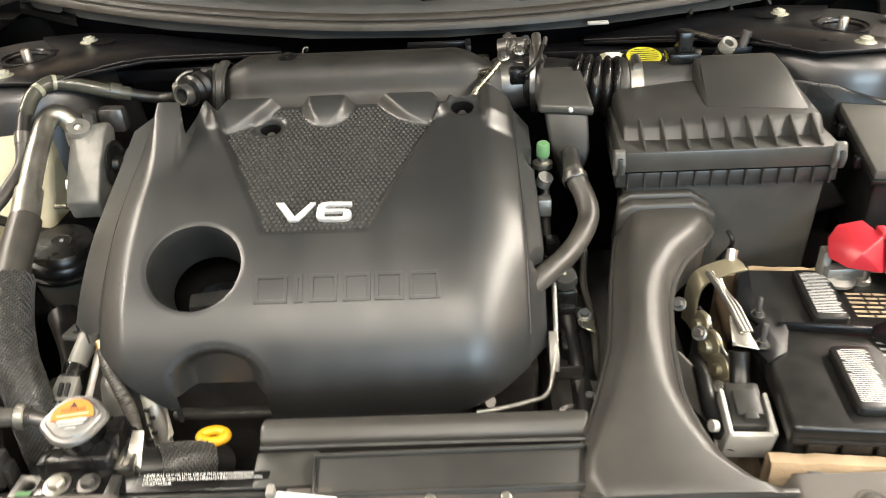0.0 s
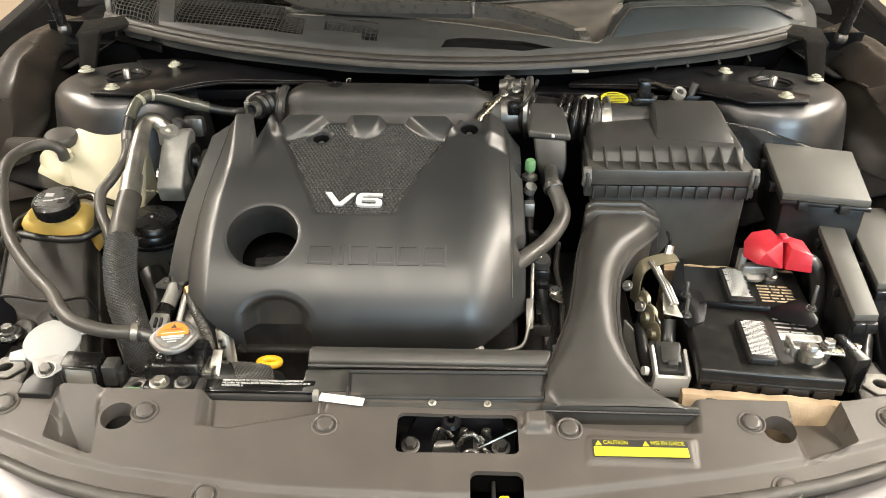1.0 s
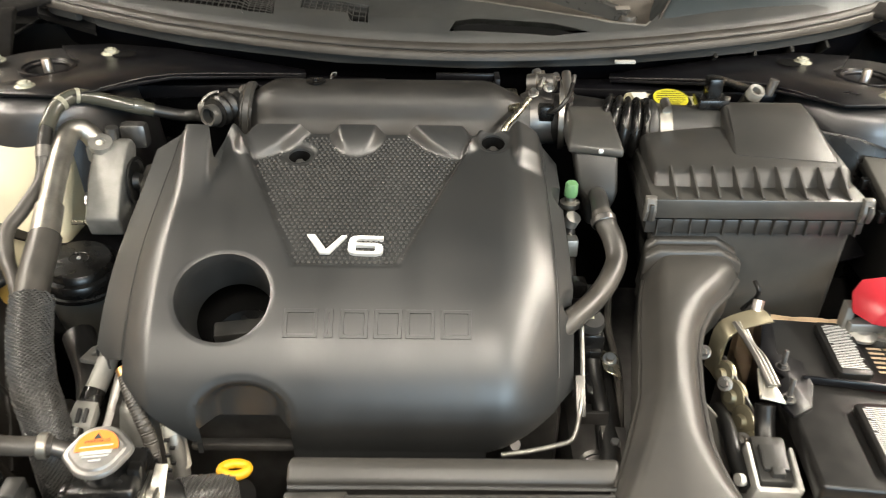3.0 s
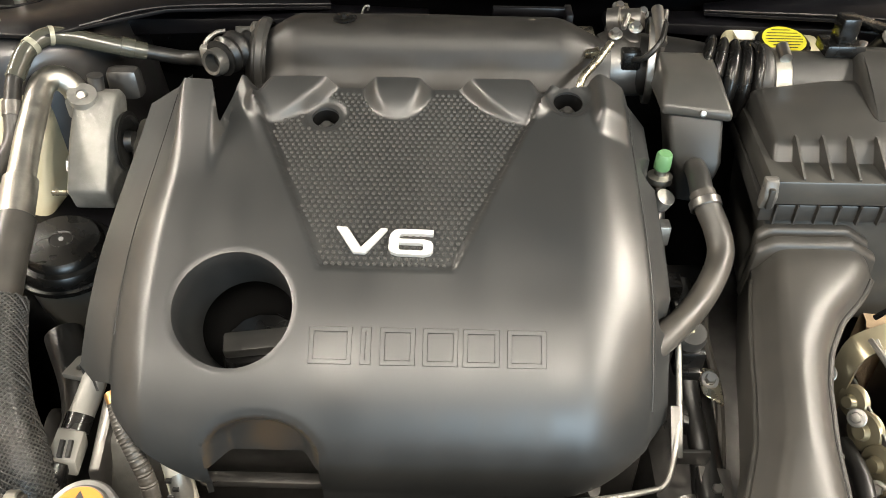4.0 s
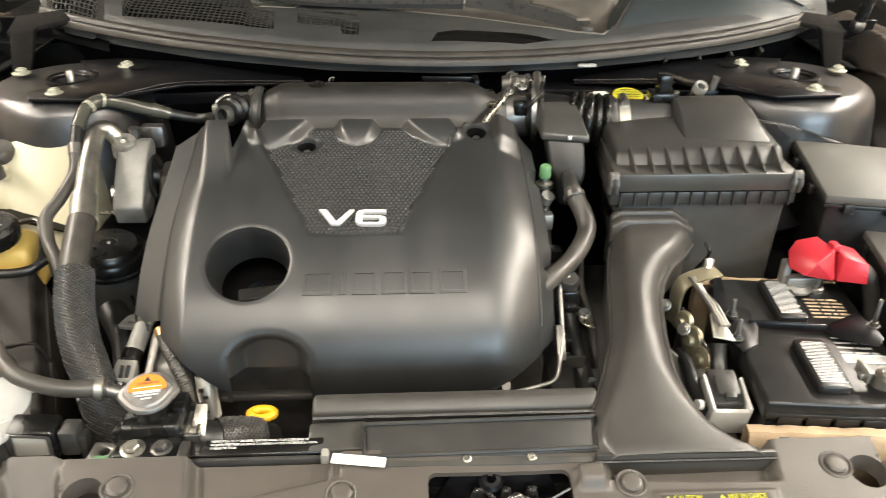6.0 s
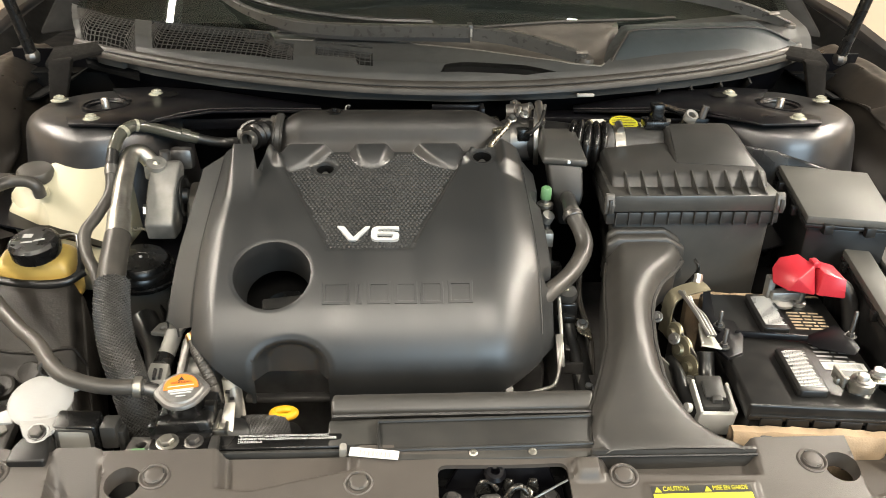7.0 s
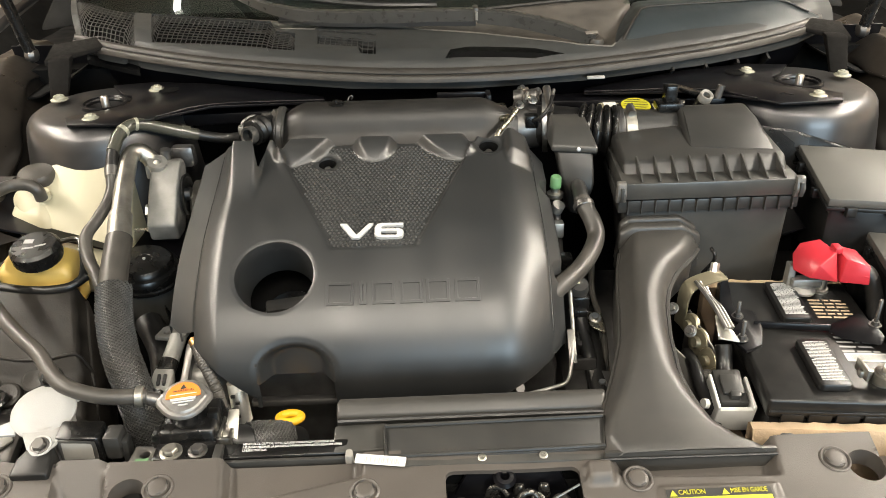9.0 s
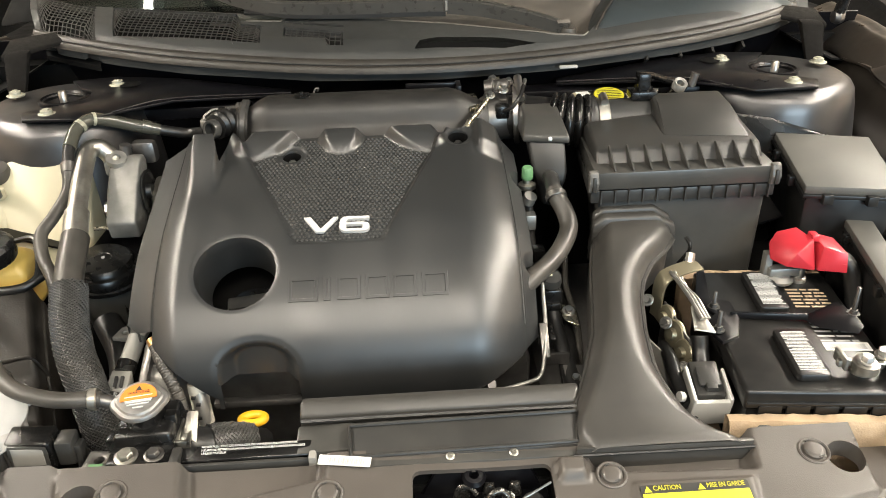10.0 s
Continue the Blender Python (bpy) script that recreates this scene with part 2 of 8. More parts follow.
def braid(pts, r, strands=22, turn=0.10, wire=0.0012, sub=10):
    """Woven sleeve: two sets of crossing strands wound about the path."""
    path = smooth(pts, sub)
    length = [0.0]
    for p, q in zip(path, path[1:]):
        length.append(length[-1] + (q - p).length)
    frames, up = [], None
    for i, p in enumerate(path):
        t = (path[min(i + 1, len(path) - 1)] - path[max(i - 1, 0)]).normalized()
        up = t.orthogonal() if up is None else (up - t * up.dot(t))
        up = up.normalized()
        frames.append((up, t.cross(up)))

    def at(s, ang, rad):
        i = min(max(int(np.searchsorted(length, s)) - 1, 0), len(path) - 2)
        f = (s - length[i]) / max(length[i + 1] - length[i], 1e-6)
        a, b = (frames[i][k].lerp(frames[i + 1][k], f) for k in (0, 1))
        return path[i].lerp(path[i + 1], f) + (a * math.cos(ang) + b * math.sin(ang)) * rad
    bm = bmesh.new()
    n = int(length[-1] / 0.0022)
    for way in (1, -1):
        for k in range(strands):
            old = None
            for j in range(n + 1):
                s = length[-1] * j / n
                ang = way * s / turn * math.tau + k * math.tau / strands
                lift = 0.0006 * math.sin(ang * strands / 2 + way * math.pi / 2 + s * 900) * way
                w = wire / r
                row = [bm.verts.new(at(s, ang + d, r + lift + h)) for d, h in ((-w, -0.0006), (-w * 0.4, 0.0004), (w * 0.4, 0.0004), (w, -0.0006))]
                if old:
                    for q in range(3):
                        bm.faces.new((old[q], old[q + 1], row[q + 1], row[q]))
                old = row
    return bm


def ribbed(pitch, depth):
    return lambda s: 1 + depth * math.cos(s * math.tau / pitch)


def axis(at, direction):
    """The pose with its z along the direction."""
    return Matrix.Translation(at) @ Vector(direction).to_track_quat("Z", "Y").to_matrix().to_4x4()


def lathe(profile, m=None, n=32, rf=None):
    """A turned piece: profile of (radius, height) from bottom to top."""
    bm = bmesh.new()
    rings = []
    for r, z in profile:
        if r < 1e-5:
            rings.append([bm.verts.new((0, 0, z))])
        else:
            rings.append([bm.verts.new((r * (rf(k / n) if rf else 1) * math.cos(k * math.tau / n), r * (rf(k / n) if rf else 1) * math.sin(k * math.tau / n), z)) for k in range(n)])
    for a, b in zip(rings, rings[1:]):
        for k in range(n):
            if len(a) == 1 and len(b) > 1:
                bm.faces.new((a[0], b[(k + 1) % n], b[k]))
            elif len(b) == 1 and len(a) > 1:
                bm.faces.new((a[k], a[(k + 1) % n], b[0]))
            elif len(a) > 1:
                bm.faces.new((a[k], a[(k + 1) % n], b[(k + 1) % n], b[k]))
    if m is not None:
        bmesh.ops.transform(bm, matrix=m, verts=bm.verts[:])
    return bm


def join(*bms):
    """One mesh out of pieces that are one part."""
    out = bms[0]
    for b in bms[1:]:
        me = bpy.data.meshes.new("tmp")
        b.to_mesh(me)
        b.free()
        out.from_mesh(me)
        bpy.data.meshes.remove(me)
    return out


def ring_poly(cx, cy, r, n=24, ry=None):
    return [(cx + r * math.cos(k * math.tau / n), cy + (ry or r) * math.sin(k * math.tau / n)) for k in range(n)]


def rrect(x0, x1, y0, y1, r, n=5):
    out = []
    for cx, cy, a in ((x1 - r, y0 + r, -90), (x1 - r, y1 - r, 0), (x0 + r, y1 - r, 90), (x0 + r, y0 + r, 180)):
        out += [(cx + r * math.cos(radians(a + 90 * k / n)), cy + r * math.sin(radians(a + 90 * k / n))) for k in range(n + 1)]
    return out


def hexbolt(parent, name, at, direction, r=0.006, h=0.005, washer=0.009, material=None, label=""):
    m = axis(at, direction)
    bm = lathe([(0, 0), (washer, 0), (washer, 0.0015), (washer * 0.93, 0.002), (r, 0.002)], m, 20)
    hx = lathe([(r, 0.002), (r, h), (r * 0.85, h + 0.0012), (0, h + 0.0012)], m, 6)
    return part(name, join(bm, hx), material or STEEL, parent, label)


def text_bm(words, size, m, depth=0.0006, spread=1.0, width=0):
    cu = bpy.data.curves.new("words", "FONT")
    cu.body, cu.size, cu.extrude = words, size, depth
    cu.align_x, cu.align_y, cu.space_character = "LEFT", "BOTTOM", spread
    cu.resolution_u = 3
    ob = new("words", cu)
    bpy.context.view_layer.update()
    me = bpy.data.meshes.new_from_object(ob.evaluated_get(bpy.context.evaluated_depsgraph_get()))
    bpy.data.objects.remove(ob)
    bpy.data.curves.remove(cu)
    bm = bmesh.new()
    bm.from_mesh(me)
    bpy.data.meshes.remove(me)
    if width:
        k = width / max(v.co.x for v in bm.verts)
        for v in bm.verts:
            v.co.x *= k
    bmesh.ops.transform(bm, matrix=m, verts=bm.verts[:])
    return bm


def step(a, b, x):
    t = min(max((x - a) / (b - a), 0), 1)
    return t * t * (3 - 2 * t)


def sheet(na, nb, domain, to3d, holes=(), walls=(), cell=0.004, skirt=None, creases=()):
    """A curved skin over a grid: domain(u, v) -> (a, b), to3d(a, b) -> point. holes: signed distances in (a, b), negative inside,
    along which the skin is cut; walls: how far each hole's rim is turned inwards; skirt: a vector for the outer rim."""
    bm = bmesh.new()
    ab = {}
    grid = []
    for j in range(nb + 1):
        row = []
        for i in range(na + 1):
            p = Vector(domain(i / na, j / nb))
            v = bm.verts.new((0, 0, 0))
            ab[v] = p
            row.append(v)
        grid.append(row)
    on = {}
    for h, f in enumerate((*creases, *holes)):
        for v, p in ab.items():
            d = f(p.x, p.y)
            if abs(d) < cell * 0.8:
                e = 1e-5
                g = Vector(((f(p.x + e, p.y) - d) / e, (f(p.x, p.y + e) - d) / e))
                if g.length > 0.1:
                    ab[v] = p - g * (d / g.length_squared)
                    on[v] = h
    for j in range(nb):
        for i in range(na):
            q = [grid[j][i], grid[j][i + 1], grid[j + 1][i + 1], grid[j + 1][i]]
            c = sum((ab[v] for v in q), Vector((0, 0))) / 4
            if all(f(c.x, c.y) > 0 for f in holes):
                bm.faces.new(q)
    for v, p in ab.items():
        v.co = to3d(p.x, p.y)
    bmesh.ops.delete(bm, geom=[v for v in bm.verts if not v.link_faces], context="VERTS")
    ab = {v: p for v, p in ab.items() if v.is_valid}
    on = {v: h for v, h in on.items() if v.is_valid}
    rims = {}
    for e in bm.edges:
        if len(e.link_faces) == 1:
            hs = [h for h in range(len(holes)) if all(abs(holes[h](ab[v].x, ab[v].y)) < cell * 0.3 for v in e.verts)]
            rims.setdefault(hs[0] if hs else -1, []).append(e)
    for h, es in rims.items():
        vec = skirt if h < 0 else (walls[h] if h < len(walls) else None)
        if vec is None:
            continue
        r = bmesh.ops.extrude_edge_only(bm, edges=es)
        bmesh.ops.translate(bm, vec=vec, verts=[g for g in r["geom"] if isinstance(g, bmesh.types.BMVert)])
    return bm


def disc_sdf(cx, cy, r, k=1.0):
    return lambda a, b: math.hypot(a - cx, (b - cy) * k) - r


def rect_sdf(x0, x1, y0, y1, r=0.004):
    def f(a, b):
        qx, qy = abs(a - (x0 + x1) / 2) - (x1 - x0) / 2 + r, abs(b - (y0 + y1) / 2) - (y1 - y0) / 2 + r
        return math.hypot(max(qx, 0), max(qy, 0)) + min(max(qx, qy), 0) - r
    return f


def poly_inside(poly, x, y):
    """Signed distance to a convex or plain polygon, negative inside."""
    d, inside = 1e9, False
    for i in range(len(poly)):
        (x0, y0), (x1, y1) = poly[i], poly[(i + 1) % len(poly)]
        ex, ey = x1 - x0, y1 - y0
        t = min(max(((x - x0) * ex + (y - y0) * ey) / (ex * ex + ey * ey), 0), 1)
        d = min(d, math.hypot(x - x0 - t * ex, y - y0 - t * ey))
        if (y0 > y) != (y1 > y) and x < x0 + (y - y0) * ex / ey:
            inside = not inside
    return -d if inside else d

# ---------------------------------------------------------------- the garage


def room():
    single("floor", box(-5, 5, -5, 5.2, -0.1, 0, 0), FLOOR, "grey-brown concrete garage floor", "floor", "structure")
    single("ceiling", box(-5, 5, -5, 5.2, 3.2, 3.3, 0), CEIL, "plain pale ceiling of the garage", "ceiling", "structure")
    single("wall_north", box(-5, 5, 5.2, 5.35, 0, 3.2, 0), WALL, "plain beige garage wall behind the car", "wall", "structure")
    single("wall_east", box(5, 5.15, -5, 5.2, 0, 3.2, 0), WALL, "plain beige garage side wall", "wall", "structure")
    single("wall_west", box(-5.15, -5, -5, 5.2, 0, 3.2, 0), WALL, "plain beige garage side wall", "wall", "structure")
    single("wall_south", join(box(-5, 0.4, -5.15, -5, 0, 3.2, 0), box(3.4, 5, -5.15, -5, 0, 3.2, 0), box(0.4, 3.4, -5.15, -5, 2.5, 3.2, 0), box(0.4, 3.4, -5.15, -5, 0, 1.0, 0)), UNSEEN_WALL, "unseen garage wall with a wide glazed opening, kept dark to cut front light", "wall", "structure")


def ceiling_lights():
    for x, y, ln, wd in LAMPS:
        t = thing("ceiling_light", (x, y, 3.2), "long white fluorescent fitting on the ceiling", "ceiling light", "lights on the ceiling")
        w = wd / 2
        for a, b in ((x - w - 0.03, x - w - 0.002), (x + w + 0.002, x + w + 0.03)):
            part("side_rail", box(a, b, y - ln / 2, y + ln / 2, 3.11, 3.2, 0.004), WHITEPL, t)
        part("diffuser", box(x - w, x + w, y - ln / 2, y + ln / 2, 3.14, 3.17, 0.003), LIT, t)


room()
ceiling_lights()

# ---------------------------------------------------------------- the car's body


PAINTNUT = mat("yellowed_nut", (0.32, 0.315, 0.25), 0.5, metal=0.3, var=0.2, vscale=80)
# car grey made lighter for the bumper: ceiling reflection put into its colour
LIT_BODYPAINT = mat("bumper_lit_paint", (0.17, 0.162, 0.165), 0.36, metal=0.5, coat=0.2, var=0.05, rvar=0.03)
LINER = mat("liner", (0.017, 0.0142, 0.0115), 0.36, var=0.3, vscale=12, grain=0.15, gscale=120, spec=0.42)


def strip(rows, thick=0.0):
    """A skin through rows of points, all of one length."""
    bm = bmesh.new()
    g = [[bm.verts.new(p) for p in r] for r in rows]
    for a, b in zip(g, g[1:]):
        for i in range(len(a) - 1):
            bm.faces.new((a[i], a[i + 1], b[i + 1], b[i]))
    if thick:
        bmesh.ops.recalc_face_normals(bm, faces=bm.faces[:])
        bmesh.ops.solidify(bm, geom=bm.faces[:], thickness=thick)
    return bm


SEAL = [(-0.66, 1.22, 0.972), (-0.60, 1.175, 0.97), (-0.5, 1.128, 0.964), (-0.378, 1.085, 0.957), (-0.168, 1.04, 0.948), (0.02, 1.028, 0.945), (0.205, 1.042, 0.948), (0.409, 1.083, 0.957), (0.52, 1.118, 0.964), (0.60, 1.155, 0.97), (0.66, 1.2, 0.972)]


def seal_y(x):
    pts = SEAL
    for a, b in zip(pts, pts[1:]):
        if a[0] <= x <= b[0]:
            return a[1] + (b[1] - a[1]) * (x - a[0]) / (b[0] - a[0])
    return pts[0][1] if x < 0 else pts[-1][1]


def rear_y(x):
    """Back edge of the cowl, where the glass begins."""
    pts = [(-0.80, 1.42), (-0.70, 1.358), (-0.54, 1.28), (-0.30, 1.222), (-0.2, 1.212), (0, 1.235), (0.2, 1.275), (0.4, 1.295), (0.8, 1.37)]
    return float(np.interp(x, [p[0] for p in pts], [p[1] for p in pts]))


def rim_y(x):
    """Upper edge of the cowl's front strip, with its step beside the grille."""
    pts = [(-0.80, 1.42), (-0.70, 1.35), (-0.60, 1.285), (-0.545, 1.268), (-0.436, 1.245), (-0.31, 1.217), (-0.301, 1.181), (-0.231, 1.173), (-0.223, 1.192), (-0.08, 1.166), (0.039, 1.138), (0.096, 1.119), (0.153, 1.099), (0.208, 1.083), (0.262, 1.082), (0.30, 1.13), (0.33, 1.25), (0.8, 1.37)]
    return float(np.interp(x, [p[0] for p in pts], [p[1] for p in pts]))


def cowl_z(x, y):
    d = y - seal_y(x)
    return 0.957 + 0.165 * (y - 1.04) + 0.012 * step(0.0, 0.05, d) - 0.02 * (1 - step(-0.005, 0.02, d))


def car_body():
    car = thing("car", (0, 1.2, 0.0), "dark grey car with its bonnet raised, engine bay open", "car")
    for s in (-1, 1):
        # outer wing, its gutter and the inner apron
        rows = []
        for y, xo, zo in ((0.42, 0.80, 0.74), (0.6, 0.82, 0.80), (0.8, 0.84, 0.86), (1.0, 0.865, 0.905), (1.2, 0.885, 0.94), (1.5, 0.90, 0.98), (1.8, 0.905, 1.0)):
            rows.append([(s * (xo + 0.06), y, zo - 0.30), (s * (xo + 0.045), y, zo - 0.10), (s * (xo + 0.03), y, zo - 0.03), (s * (xo + 0.01), y, zo), (s * (xo - 0.008), y, zo - 0.004), (s * (xo - 0.012), y, zo - 0.02), (s * (xo - 0.045), y, zo - 0.025)])
        part("fender", strip(rows), GREYPAINT, car, "dark grey painted wing")
        rows = []
        for k in range(94):
            y = 0.42 + k * 0.01
            xi = 0.655 + 0.045 * step(0.75, 1.25, y)
            zt = 0.735 + 0.195 * step(0.42, 1.2, y)
            sec = smooth([(0.125, 0, 0.004), (0.100, 0, 0.015), (0.070, 0, 0.010), (0.040, 0, -0.008), (0.020, 0, -0.034), (0.006, 0, -0.070), (-0.006, 0, -0.11), (-0.022, 0, -0.20), (-0.04, 0, -0.30)], 5)
            row = []
            for j, q in enumerate(sec):
                f = j / (len(sec) - 1)
                drape = math.sin(math.pi * min(f * 1.15, 1.0))
                fold = 0.010 * math.sin(26 * f + 2.4 * math.sin(y * 7.5 + s) + s) + 0.007 * math.sin(15 * f - y * 19 + 2 * s) + 0.003 * math.sin(y * 52 + 9 * f)
                row.append((s * (xi + q.x + 0.8 * fold * drape), y, zt + q.z + 0.6 * fold * drape))
            rows.append(row)
        part("fender_liner", strip(rows, 0.003), LINER, car, "creased dark liner along the wing", angle=70)
        rows = [[(s * (0.655 + 0.045 * step(0.75, 1.25, y) + dx), y, 0.735 + 0.195 * step(0.42, 1.2, y) + dz) for dx, dz in ((0.11, -0.02), (0.14, -0.05), (0.165, -0.03), (0.175, 0.0))] for y in [0.42 + 0.06 * k for k in range(20)]]
        part("gutter", strip(rows, 0.002), DARK, car, "black gutter inside the wing")
        rows = [[(s * 0.40, y, 0.74), (s * 0.56, y, 0.79), (s * 0.68, y, 0.82), (s * 0.76, y, 0.84)] for y in (0.80, 0.95, 1.1, 1.25)]
        part("apron", strip(rows, 0.003), BLACKPAINT, car, "black painted inner apron")
        rail = tube([(s * 0.60, 0.30, 0.64), (s * 0.62, 0.5, 0.66), (s * 0.655, 0.75, 0.70), (s * 0.70, 1.0, 0.76)], 0.045, 12, 6)
        part("frame_rail", rail, BLACKPAINT, car, "black painted frame rail")
        # turret over the suspension strut
        cx, cy = s * 0.545, 1.0
        prof = [(0.150, 0.55), (0.140, 0.70), (0.131, 0.80), (0.126, 0.850), (0.121, 0.888), (0.1175, 0.905), (0.112, 0.9135), (0.104, 0.9185), (0.095, 0.921), (0.036, 0.921), (0.033, 0.925), (0.029, 0.925), (0.027, 0.918), (0.026, 0.890), (0.0, 0.888)]
        tower = part("strut_tower", lathe(prof, Matrix.Translation((cx, cy, 0)), 48), GREYPAINT, car, "grey painted suspension turret")
        part("rim", lathe([(0.036, 0.921), (0.036, 0.9265), (0.032, 0.9275), (0.0275, 0.922), (0.0270, 0.892), (0.0, 0.891)], Matrix.Translation((cx, cy, 0)), 40), BLACKPAINT, tower)
        part("strut_rod", join(lathe([(0.013, 0.892), (0.013, 0.905), (0.0, 0.906)], Matrix.Translation((cx, cy, 0)), 6), lathe([(0.006, 0.9), (0.006, 0.935), (0.0045, 0.937), (0, 0.937)], Matrix.Translation((cx, cy, 0)), 14)), STEEL, tower, "bright steel strut rod and nut")
        rel = [(-0.015, 0.085), (0.05, 0.098), (0.15, 0.085), (0.33, 0.062), (0.335, 0.035), (0.17, -0.025), (0.10, -0.085), (0.075, -0.108), (-0.02, -0.104), (-0.035, -0.070), (-0.012, -0.052), (0.014, -0.040), (0.034, -0.022), (0.041, 0.0), (0.034, 0.024), (0.012, 0.042)]
        plate = [(cx - s * px, cy + py) for px, py in rel]
        part("brace_plate", slab(plate if s > 0 else plate[::-1], 0.9235, 0.928, 0.0012, zf=lambda x, y: -0.022 * step(0.10, 0.34, abs(x - cx))), BLACKPAINT, tower, "black brace plate on the turret")
        # dark disc laid on the uncut plate, colour giving the hole's shade
        part("plate_slot_shade", lathe([(0.0, 0.0004), (0.014, 0.0004), (0.016, 0.0)], Matrix.Translation((cx - s * 0.085, cy + 0.05, 0.9282)), 20), DARK, tower)
        part("plate_fold", tube([(cx - s * 0.10, cy - 0.085, 0.9285), (cx - s * 0.17, cy - 0.025, 0.926), (cx - s * 0.335, cy + 0.035, 0.908)], 0.0018, 8, 4), BLACKPAINT, tower)
        for dx, dy in ((0.078, 0.02), (-s * s * 0.065, 0.055), (-0.005, -0.078)):
            m = Matrix.Translation((cx + s * dx, cy + dy, 0.926))
            part("nut", lathe([(0.0, 0.0), (0.013, 0.0), (0.0135, 0.0015), (0.0085, 0.0035), (0.008, 0.007), (0.0045, 0.0075), (0.004, 0.009), (0, 0.0095)], m, 18), PAINTNUT, tower, "zinc flange nut with paint mark")
        # braces from the turret to the middle of the bulkhead
        part("cowl_brace", hull([(s * 0.44, 1.06, 0.885), (s * 0.44, 0.99, 0.885), (s * 0.44, 1.06, 0.905), (s * 0.44, 0.99, 0.905), (s * 0.10, 1.03, 0.885), (s * 0.10, 1.06, 0.885), (s * 0.10, 1.03, 0.896), (s * 0.10, 1.06, 0.896)], 0.003), BLACKPAINT, car, "black pressed brace along the bulkhead")
        # bracket behind the turret that carries the gas strut
        # the darkness round the hinge is this sheet's near-black colour
        part("hinge_well", strip([[(s * 0.64, y, 0.93), (s * 0.70, y, 0.90), (s * 0.78, y, 0.89), (s * (0.86 + 0.02 * (y - 1.1)), y, 0.925 + 0.1 * (y - 1.1))] for y in (1.12, 1.25, 1.4, 1.6, 1.9)], 0.003), DARK, car, "well round the bonnet hinge, coloured black for shade")
        part("hinge_bracket", hull([(s * 0.632, 1.115, 0.968), (s * 0.668, 1.105, 0.966), (s * 0.648, 1.085, 0.875), (s * 0.672, 1.082, 0.875), (s * 0.632, 1.135, 0.97), (s * 0.668, 1.125, 0.97), (s * 0.655, 1.10, 0.875), (s * 0.675, 1.10, 0.875)], 0.005), FOAM, car, "grey foam strip at the cowl corner")
        part("corner_pad", hull([(s * 0.590, 1.160, 0.974), (s * 0.672, 1.105, 0.966), (s * 0.61, 1.19, 0.984), (s * 0.675, 1.16, 0.98), (s * 0.590, 1.160, 0.968), (s * 0.672, 1.105, 0.955), (s * 0.61, 1.19, 0.97), (s * 0.675, 1.16, 0.968)], 0.005), FOAM, car, "foam pad at the cowl corner")
        if s > 0:
            part("inner_panel", hull([(cx - s * 0.17, cy - 0.05, 0.892), (cx - s * 0.05, cy - 0.118, 0.890), (cx + s * 0.03, cy - 0.136, 0.866), (cx + s * 0.13, cy - 0.11, 0.822), (cx - s * 0.17, cy - 0.06, 0.70), (cx - s * 0.06, cy - 0.15, 0.70), (cx + s * 0.13, cy - 0.15, 0.70), (cx - s * 0.16, cy - 0.02, 0.70), (cx + s * 0.14, cy - 0.06, 0.70)], 0.006), GLOSSBLACK, car, "black painted inner panel before the turret")
        a, b, c2 = Vector((s * 0.695, 1.12, 0.973)), Vector((s * 0.727, 1.07, 1.25)), Vector((s * 0.755, 1.03, 1.47))
        gs = part("gas_strut", tube([a, b], 0.0095, 14, 1), GLOSSBLACK, car, "black gas strut holding the bonnet")
        part("piston_rod", tube([b, c2], 0.004, 10, 1), STEEL, gs, "bright piston rod")
        part("ball_joint", lathe([(0, -0.012), (0.010, -0.008), (0.013, 0), (0.010, 0.008), (0, 0.012)], axis(a, (s, 0, 0)), 16), DARKSTEEL, gs)
        for wy in (0.72, 3.55):
            wh = part("wheel", lathe([(0.0, 0.0), (0.19, 0.0), (0.20, 0.03), (0.225, 0.05), (0.225, 0.17), (0.20, 0.19), (0, 0.19)], axis((s * 0.69, wy, 0.335), (s, 0, 0)), 36), ALU, car)
            part("tyre", lathe([(0.225, 0.0), (0.30, -0.005), (0.333, 0.02), (0.335, 0.10), (0.333, 0.20), (0.30, 0.222), (0.225, 0.215)], axis((s * 0.68, wy, 0.335), (s, 0, 0)), 40), TYRE, wh)
        # front corner rail with hole
        part("corner_bracket", slab([(s * 0.60, 0.44), (s * 0.53, 0.47), (s * 0.545, 0.56), (s * 0.61, 0.56)][::(1 if s < 0 else -1)], 0.665, 0.68, 0.003, holes=[ring_poly(s * 0.567, 0.508, 0.011, 16)]), DARKSTEEL, car, "dark steel corner bracket with a round hole")
        part("hex_plate", slab(ring_poly(s * 0.567, 0.508, 0.026, 6, 0.024), 0.6805, 0.6835, 0.0008, holes=[ring_poly(s * 0.567, 0.508, 0.0095, 16)]), PLUG, car, "worn hexagonal plate round the hole")
    # bulkhead below the cowl and the floor of the bay
    rows = [[(x, seal_y(x) + 0.012, 0.953 + 0.05 * max(seal_y(x) - 1.04, 0)), (x, seal_y(x) + 0.02, 0.935), (x, seal_y(x) + 0.03, 0.90), (x, seal_y(x) + 0.08, 0.86), (x, 1.16, 0.78), (x, 1.18, 0.4)] for x in [k * 0.06 - 0.78 for k in range(27)]]
    part("bulkhead", strip(rows, 0.003), BLACKPAINT, car, "black bulkhead at the back of the bay")
    # firewall and undertray take DARK, so shade is part of their colour
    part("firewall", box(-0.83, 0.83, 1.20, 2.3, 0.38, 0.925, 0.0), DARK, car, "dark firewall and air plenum")
